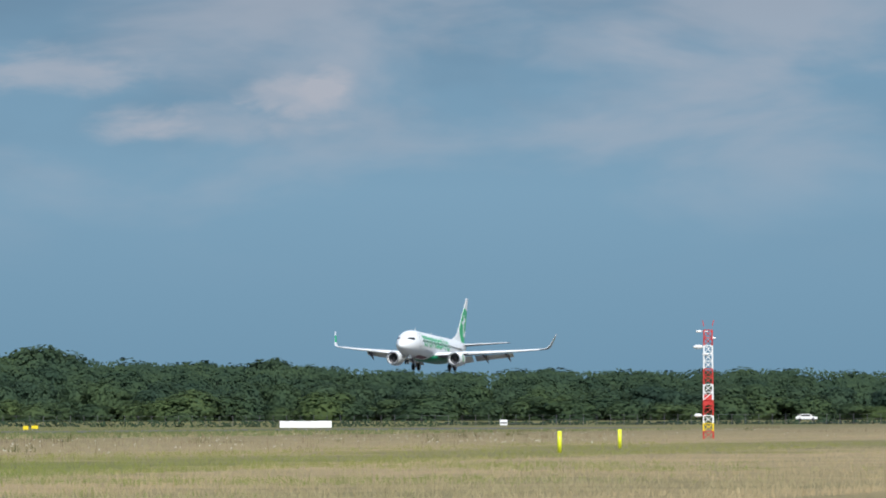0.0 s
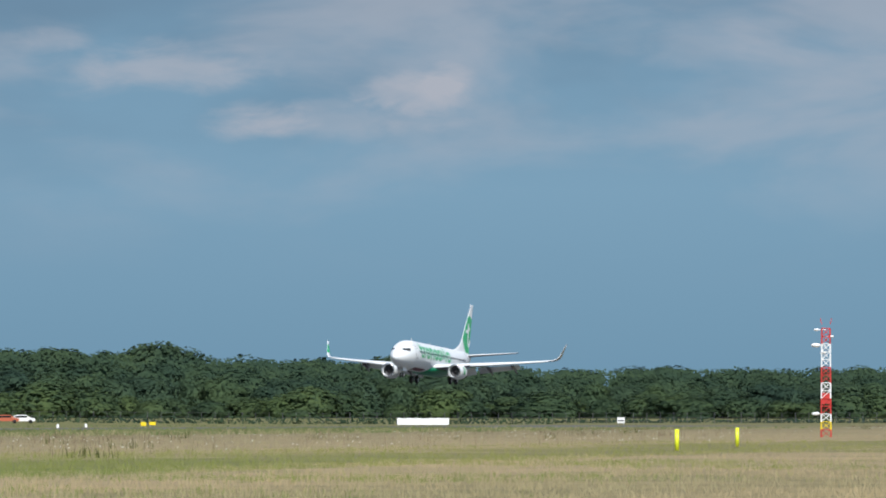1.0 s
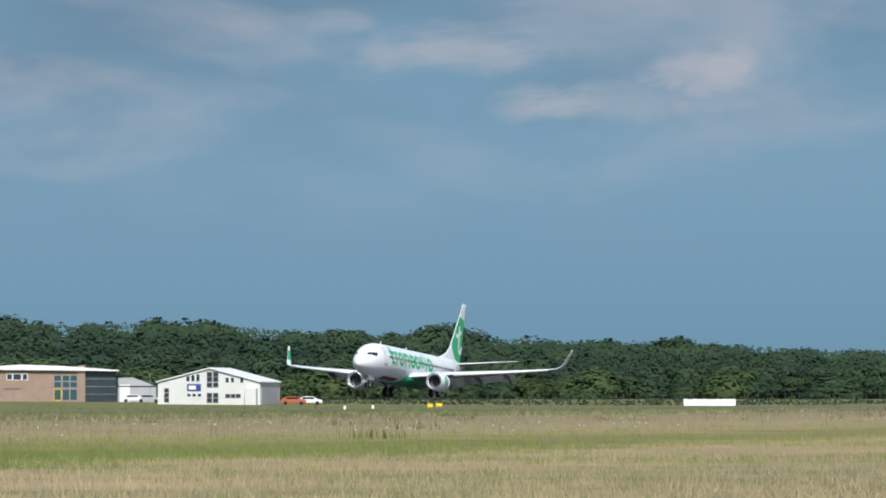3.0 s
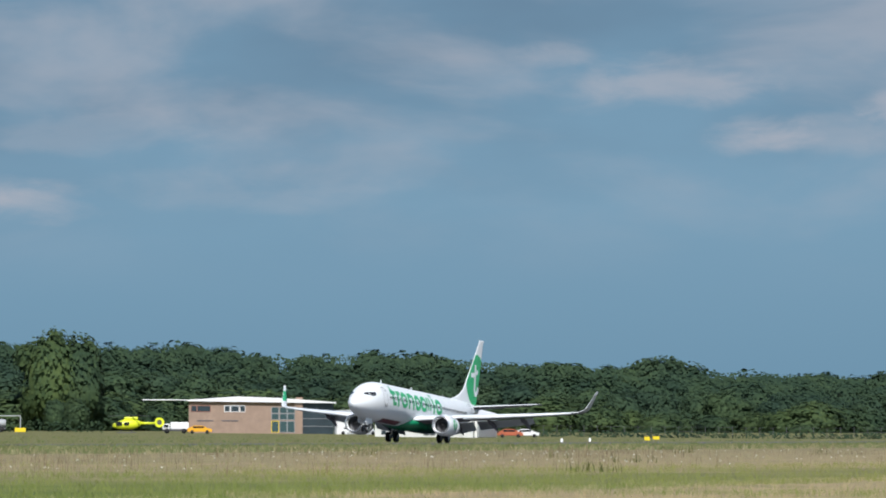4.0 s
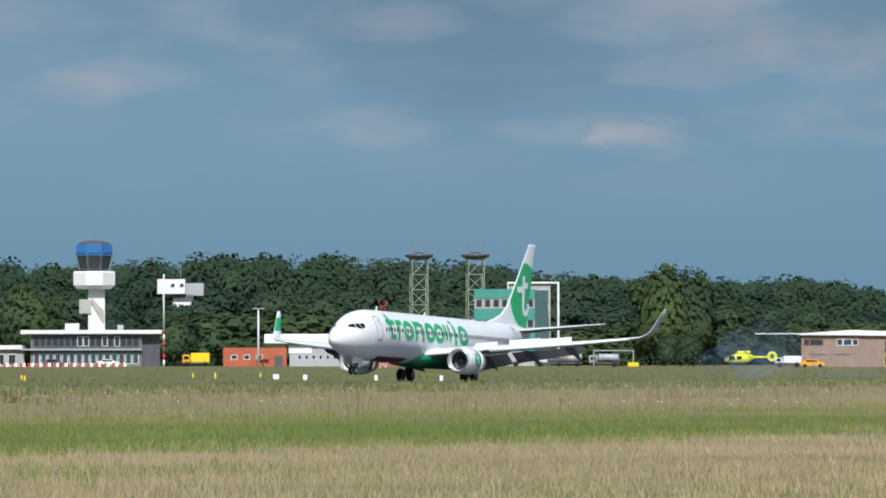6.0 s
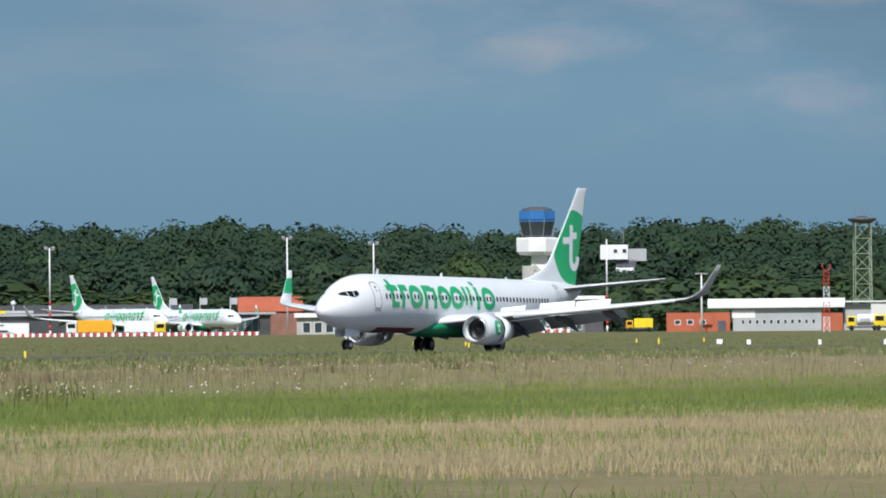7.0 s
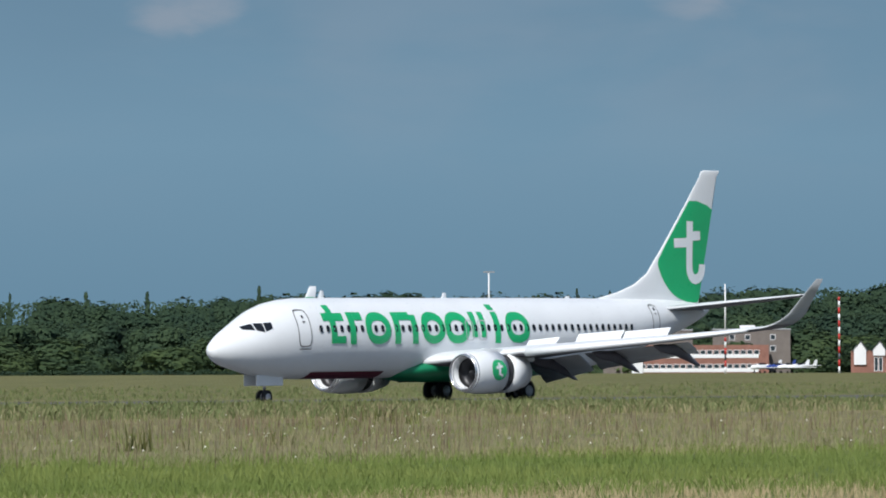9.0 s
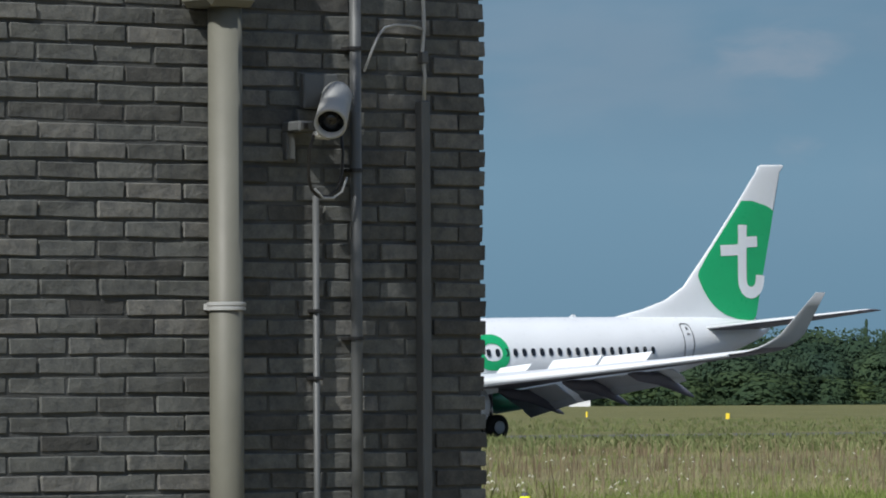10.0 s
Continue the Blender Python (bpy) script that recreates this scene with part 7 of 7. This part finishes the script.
CABLE = worn("black_cable", (0.02, 0.02, 0.02), 0.5, 0, 0.1, 5.0, 0.0)


def brick_building():
    house = tagged(part("building_wall", boxed(-14, WALL_X - 0.012, WALL_Y + 0.008, WALL_Y + 9.0, 0.0, 6.2), MORTAR, None, "grey brick building with pipes on its wall"), category="building", kind="structure")
    return house


house = brick_building()


def bricks():
    L, H, D_, J, JH = 0.210, 0.051, 0.10, 0.011, 0.0112
    meshes = []
    rng = random.Random(5)
    for v in range(8):
        for half in (0, 1):
            ln = L if not half else 0.10
            bm = boxed(0, ln, 0, D_, 0, H)
            for vv in bm.verts:
                vv.co += Vector((rng.uniform(-0.003, 0.003), rng.uniform(-0.003, 0.003), rng.uniform(-0.003, 0.003)))
            bmesh.ops.bevel(bm, geom=bm.edges[:], offset=0.0028, segments=1, affect="EDGES")
            me = bpy.data.meshes.new("brick")
            bm.to_mesh(me)
            bm.free()
            me.materials.append(BRICK)
            meshes.append((me, half))
    full = [m for m, h in meshes if not h]
    halves = [m for m, h in meshes if h]
    verts, faces = [], []
    pitch = L + J
    for row in range(98):
        z = 0.044 + row * (H + JH)
        near = 1.15 < z < 3.05
        x1 = WALL_X + rng.uniform(-0.003, 0.006)
        x = x1 - (0.10 if row % 2 else L)
        first = True
        while x > -14:
            half = first and row % 2
            me = rng.choice(halves if half else full)
            y = WALL_Y + rng.uniform(-0.005, 0.004)
            if near and x > 9.25:
                ob = new("brick", me)
                ob.parent = house
                ob.matrix_basis = pose(x, y, z, 0, rng.uniform(-0.5, 0.5), rng.uniform(-0.6, 0.6))
            elif x > 4.0:
                k = len(verts)
                for vv in me.vertices:
                    verts.append((vv.co.x + x, vv.co.y + y, vv.co.z + z))
                faces.extend(tuple(i + k for i in p.vertices) for p in me.polygons)
            first = False
            x -= pitch
    me = bpy.data.meshes.new("brickwork")
    me.from_pydata(verts, [], faces)
    me.materials.append(BRICK)
    ob = new("brickwork", me)
    ob.parent = house
    tagged(ob, kind="stuff")


bricks()


def wall_fittings():
    y, up = WALL_Y, 0.024
    # downpipe
    t = empty("downpipe", pose(10.418, y, up), "beige plastic downpipe fixed to the brick wall", "pipe")
    bm = bmesh.new()
    rod(bm, (0, -0.10, -0.05), (0, -0.10, 2.83), 0.055, None, 24)
    part("pipe", bm, PIPE_BEIGE, t, "", True)
    for z in (0.5, 1.851):
        bm = bmesh.new()
        turned(bm, ((z - 0.014, 0.056), (z - 0.012, 0.064), (z - 0.003, 0.064), (z, 0.059), (z + 0.003, 0.064), (z + 0.012, 0.064), (z + 0.014, 0.056)), (0, -0.10, 0), 24, "z")
        box(bm, -0.02, 0.02, -0.05, 0.01, z - 0.01, z + 0.01)
        part("bracket", bm, CAM_WHITE, t, "pale pipe bracket", False)
    bm = soft_box(-0.12, 0.07, -0.19, -0.012, 2.81, 3.25, 0.02)
    part("hopper", bm, PIPE_BEIGE, t, "square rainwater head")
    # conduits
    t = empty("conduit_pipe", pose(10.972, y, up), "grey steel conduit running up the wall", "pipe")
    bm = bmesh.new()
    rod(bm, (0, -0.045, -0.05), (0, -0.045, 3.6), 0.019, None, 14)
    part("pipe", bm, CONDUIT, t, "", True)
    for z in (1.05, 1.75, 2.30, 2.70):
        bm = bmesh.new()
        turned(bm, ((z - 0.006, 0.019), (z - 0.006, 0.024), (z + 0.006, 0.024), (z + 0.006, 0.019)), (0, -0.045, 0), 14, "z")
        box(bm, -0.028, 0.028, -0.04, 0.01, z - 0.005, z + 0.005)
        part("clip", bm, CABLE, t, "dark pipe clip")
    t = empty("thin_conduit", pose(10.824, y, up), "thin pale conduit below the camera", "pipe")
    bm = bmesh.new()
    rod(bm, (0, -0.025, -0.05), (0, -0.025, 2.215), 0.011, None, 12)
    part("pipe", bm, CONDUIT, t, "", True)
    for z in (1.2, 1.62, 1.84):
        part("clip", soft_box(-0.018, 0.018, -0.04, 0.01, z - 0.006, z + 0.006, 0.002), CABLE, t)
    t = empty("cable_channel", pose(11.267, y, up), "flat grey cable channel with a cable above it", "cable channel")
    part("channel", soft_box(-0.018, 0.018, -0.035, 0.008, -0.05, 2.536, 0.004), CONDUIT, t)
    bm = bmesh.new()
    tube(bm, [(0.0, -0.02, 2.53), (0.004, -0.022, 2.62), (-0.004, -0.02, 2.7), (0.002, -0.022, 2.78), (-0.002, -0.02, 3.0), (0.0, -0.02, 3.5)], 0.0065, 8)
    part("cable", bm, CAM_WHITE, t, "pale cable", True)
    bm = soft_box(-0.012, 0.012, -0.035, 0.0, 2.66, 2.70, 0.004)
    part("joint", bm, CONDUIT, t, "cable joint")
    t = empty("bent_rod", pose(11.26, y, up), "bent pale metal rod standing off the wall", "rod")
    bm = bmesh.new()
    tube(bm, [(0, -0.025, 2.775), (-0.06, -0.05, 2.782), (-0.13, -0.055, 2.782), (-0.175, -0.055, 2.772), (-0.20, -0.055, 2.745), (-0.225, -0.055, 2.70), (-0.26, -0.055, 2.625)], 0.0045, 8)
    part("rod", bm, CAM_WHITE, t, "", True)
    # security camera
    c = empty("security_camera", pose(10.858, y, up), "white hooded security camera on a wall bracket", "security camera")
    part("back_plate", soft_box(-0.075, 0.06, -0.022, 0.008, 2.50, 2.615, 0.004), CONDUIT, c, "grey back plate")
    bm = bmesh.new()
    rings = []
    d = Vector((-0.62, -0.70, -0.46)).normalized()
    q = d.to_track_quat("Z", "Y")
    p0 = Vector((0.035, -0.055, 2.55))
    for s, r in ((0.0, 0.02), (0.0, 0.044), (0.02, 0.050), (0.20, 0.052), (0.25, 0.054), (0.25, 0.045), (0.22, 0.043)):
        rings.append([p0 + q @ Vector((r * math.cos(i * math.tau / 24), r * math.sin(i * math.tau / 24), s)) for i in range(24)])
    skin(bm, rings, True, False)
    hood = part("housing", bm, CAM_WHITE, c, "white tubular housing", True)
    bm = bmesh.new()
    skin(bm, [[p0 + q @ Vector((r * math.cos(i * math.tau / 20), r * math.sin(i * math.tau / 20), s)) for i in range(20)] for s, r in ((0.215, 0.045), (0.215, 0.027), (0.23, 0.025), (0.23, 0.004))], True, False)
    part("lens", bm, GLASS_DARK, hood, "dark lens face", True)
    bm = bmesh.new()
    rod(bm, (0.02, -0.01, 2.47), (0.03, -0.12, 2.50), 0.016, None, 10)
    part("arm", bm, CONDUIT, c, "short bracket arm", True)
    part("bracket", soft_box(-0.15, -0.055, -0.10, 0.005, 2.42, 2.455, 0.006), CONDUIT, c, "perforated grey bracket")
    part("bracket_leg", soft_box(-0.15, -0.115, -0.03, 0.005, 2.33, 2.42, 0.004), CONDUIT, c, "bracket leg")
    for x in (-0.125, -0.085):
        part("bracket_hole", soft_box(x - 0.01, x + 0.01, -0.104, -0.1, 2.428, 2.448, 0.002), CABLE, c)
    bm = bmesh.new()
    rod(bm, (-0.105, -0.12, 2.408), (-0.045, -0.12, 2.405), 0.013, 0.012, 12)
    part("plug", bm, CAM_WHITE, c, "white cable plug", True)
    bm = bmesh.new()
    tube(bm, [(-0.105, -0.12, 2.408), (-0.118, -0.11, 2.36), (-0.108, -0.09, 2.28), (-0.09, -0.08, 2.235), (-0.055, -0.07, 2.212), (-0.015, -0.07, 2.212), (0.02, -0.07, 2.235), (0.04, -0.07, 2.28), (0.045, -0.07, 2.35), (0.042, -0.06, 2.44)], 0.0055, 8)
    part("cable", bm, CABLE, c, "black looped cable", True)
    bm = bmesh.new()
    tube(bm, [(-0.09, -0.10, 2.235), (-0.05, -0.09, 2.206), (-0.01, -0.09, 2.206), (0.026, -0.09, 2.228), (0.046, -0.09, 2.275)], 0.004, 8)
    part("cable_light", bm, CAM_WHITE, c, "thin pale cable", True)


wall_fittings()


def shade_tree():
    """A slender unseen tree, added beyond the building's front to shade the bricks."""
    rng = random.Random(9)
    t = empty("slender_tree", pose(7.05, 13.25, 0.0), "slender leafy tree out of view, added to shade the brick wall", "tree")
    bm = bmesh.new()
    tube(bm, [(0, 0, -0.1), (0.05, 0.02, 1.5), (0.0, 0.05, 2.8), (0.3, 0.3, 3.7)], 0.06, 10)
    part("trunk", bm, BARK, t, "", True)
    tips = []
    for k in range(9):
        z = 4.0 + 0.27 * k
        tip = Vector((rng.uniform(1.35, 1.65), rng.uniform(0.86, 0.96), z + rng.uniform(-0.1, 0.3)))
        mid = Vector((rng.uniform(0.9, 1.2), rng.uniform(0.72, 0.9), z - rng.uniform(0.1, 0.5)))
        bm = bmesh.new()
        tube(bm, [(0.2 + 0.02 * k, 0.22, 3.4 + 0.05 * k), (0.6, 0.55, 3.75 + 0.13 * k), mid, tip], 0.022, 6)
        part("limb", bm, BARK, t, "", True)
        tips += [tip, mid.lerp(tip, 0.6)]
    # leaves packed in a narrow column, to fit the dark strip on the wall
    verts, faces = [], []
    for k in range(1500):
        if k % 6:
            p = Vector((1.58 + rng.gauss(0, 0.085), 0.92 + rng.gauss(0, 0.03), rng.uniform(3.6, 6.5)))
        else:
            p = rng.choice(tips) + Vector((rng.gauss(0, 0.10), rng.gauss(0, 0.03), rng.gauss(0, 0.12)))
        q = Vector((rng.gauss(0, 1), rng.gauss(0, 1), rng.gauss(0.4, 1))).normalized().to_track_quat("Z", "Y")
        r = rng.uniform(0.025, 0.045)
        i = len(verts)
        verts += [tuple(p + q @ Vector(c) * r) for c in ((-1, 0, 0), (0, -0.6, 0.1), (1, 0, 0), (0, 0.6, 0.1))]
        faces.append((i, i + 1, i + 2, i + 3))
    me = bpy.data.meshes.new("crown")
    me.from_pydata(verts, [], faces)
    me.materials.append(INNER_LEAF)
    new("crown", me).parent = t


shade_tree()


# ================= what moves =================


def motions():
    walk(airliner, [(t, pose(x, RUNWAY_Y, z, roll, p, yaw)) for t, x, z, p, yaw, roll in (
        (0.0, 857.68, 8.88, 2.6, -1.14, 1.0), (1.0, 786.07, 6.08, 2.5, -1.05, 1.0), (2.0, 714.26, 3.63, 2.5, -0.8, 1.0), (2.6, 671.37, 2.32, 3.0, -0.6, 1.0), (3.3, 621.25, 0.97, 3.6, -0.25, 1.0), (3.5, 606.63, 0.60, 3.65, -0.1, 1.0), (4.0, 569.92, 0.15, 3.75, 0.15, 1.0), (4.5, 534.02, 0.00, 3.7, 0.36, 1.0), (5.0, 497.98, 0.00, 3.1, 0.65, 0.1), (5.5, 462.67, 0.00, 2.7, 0.95, 0.1), (6.0, 426.29, 0.00, 2.0, 1.25, 0.1), (6.2, 411.91, 0.00, 1.75, 1.3, 0.1), (6.7, 377.37, 0.00, 1.1, 1.4, 0.1), (7.3, 336.07, 0.00, 0.5, 1.5, 0.1), (7.5, 322.02, 0.00, 0.35, 1.55, 0.1), (8.0, 286.44, 0.00, 0.05, 1.55, 0.1), (8.2, 272.48, 0.00, 0.0, 1.6, 0.1), (8.5, 252.5, 0.00, 0, 1.65, 0.1), (8.6, 245.5, 0.00, 0, 1.65, 0.1), (9.0, 218.41, 0.00, -0.4, 1.75, 0.1), (9.5, 185.73, 0.00, -0.8, 1.7, 0.1), (9.7, 172.51, 0.00, -0.8, 1.7, 0.1), (10.0, 152.04, 0.00, -0.8, 1.8, 0.1))])
    for puff, x, y, z, when, drift in puffs:
        walk(puff, [(0.0, pose(x, y, -9)), (when, pose(x, y, -9)), (when + 0.12, pose(x, y, z * 0.55)), (when + 0.6, pose(x - drift * 0.6, y, z)), (10.0, pose(x - drift * 5.2, y, z + 3.5))])
    for sleeve, owner, ey, ez in sleeves:
        if owner == "airliner":
            walk(sleeve, [(t, pose(dx, ey, ez)) for t, dx in ((0.0, 0.0), (5.9, 0.0), (6.3, 0.04), (7.2, 0.55), (10.0, 0.55))])
    for sp, owner, x, y, z, rx, rz in spoilers:
        if owner == "airliner":
            walk(sp, [(t, pose(x, y, z, rx, -up + 4, rz)) for t, up in ((0.0, 0.0), (4.9, 0.0), (5.5, 32.0), (6.0, 40.0), (10.0, 40.0))])


motions()
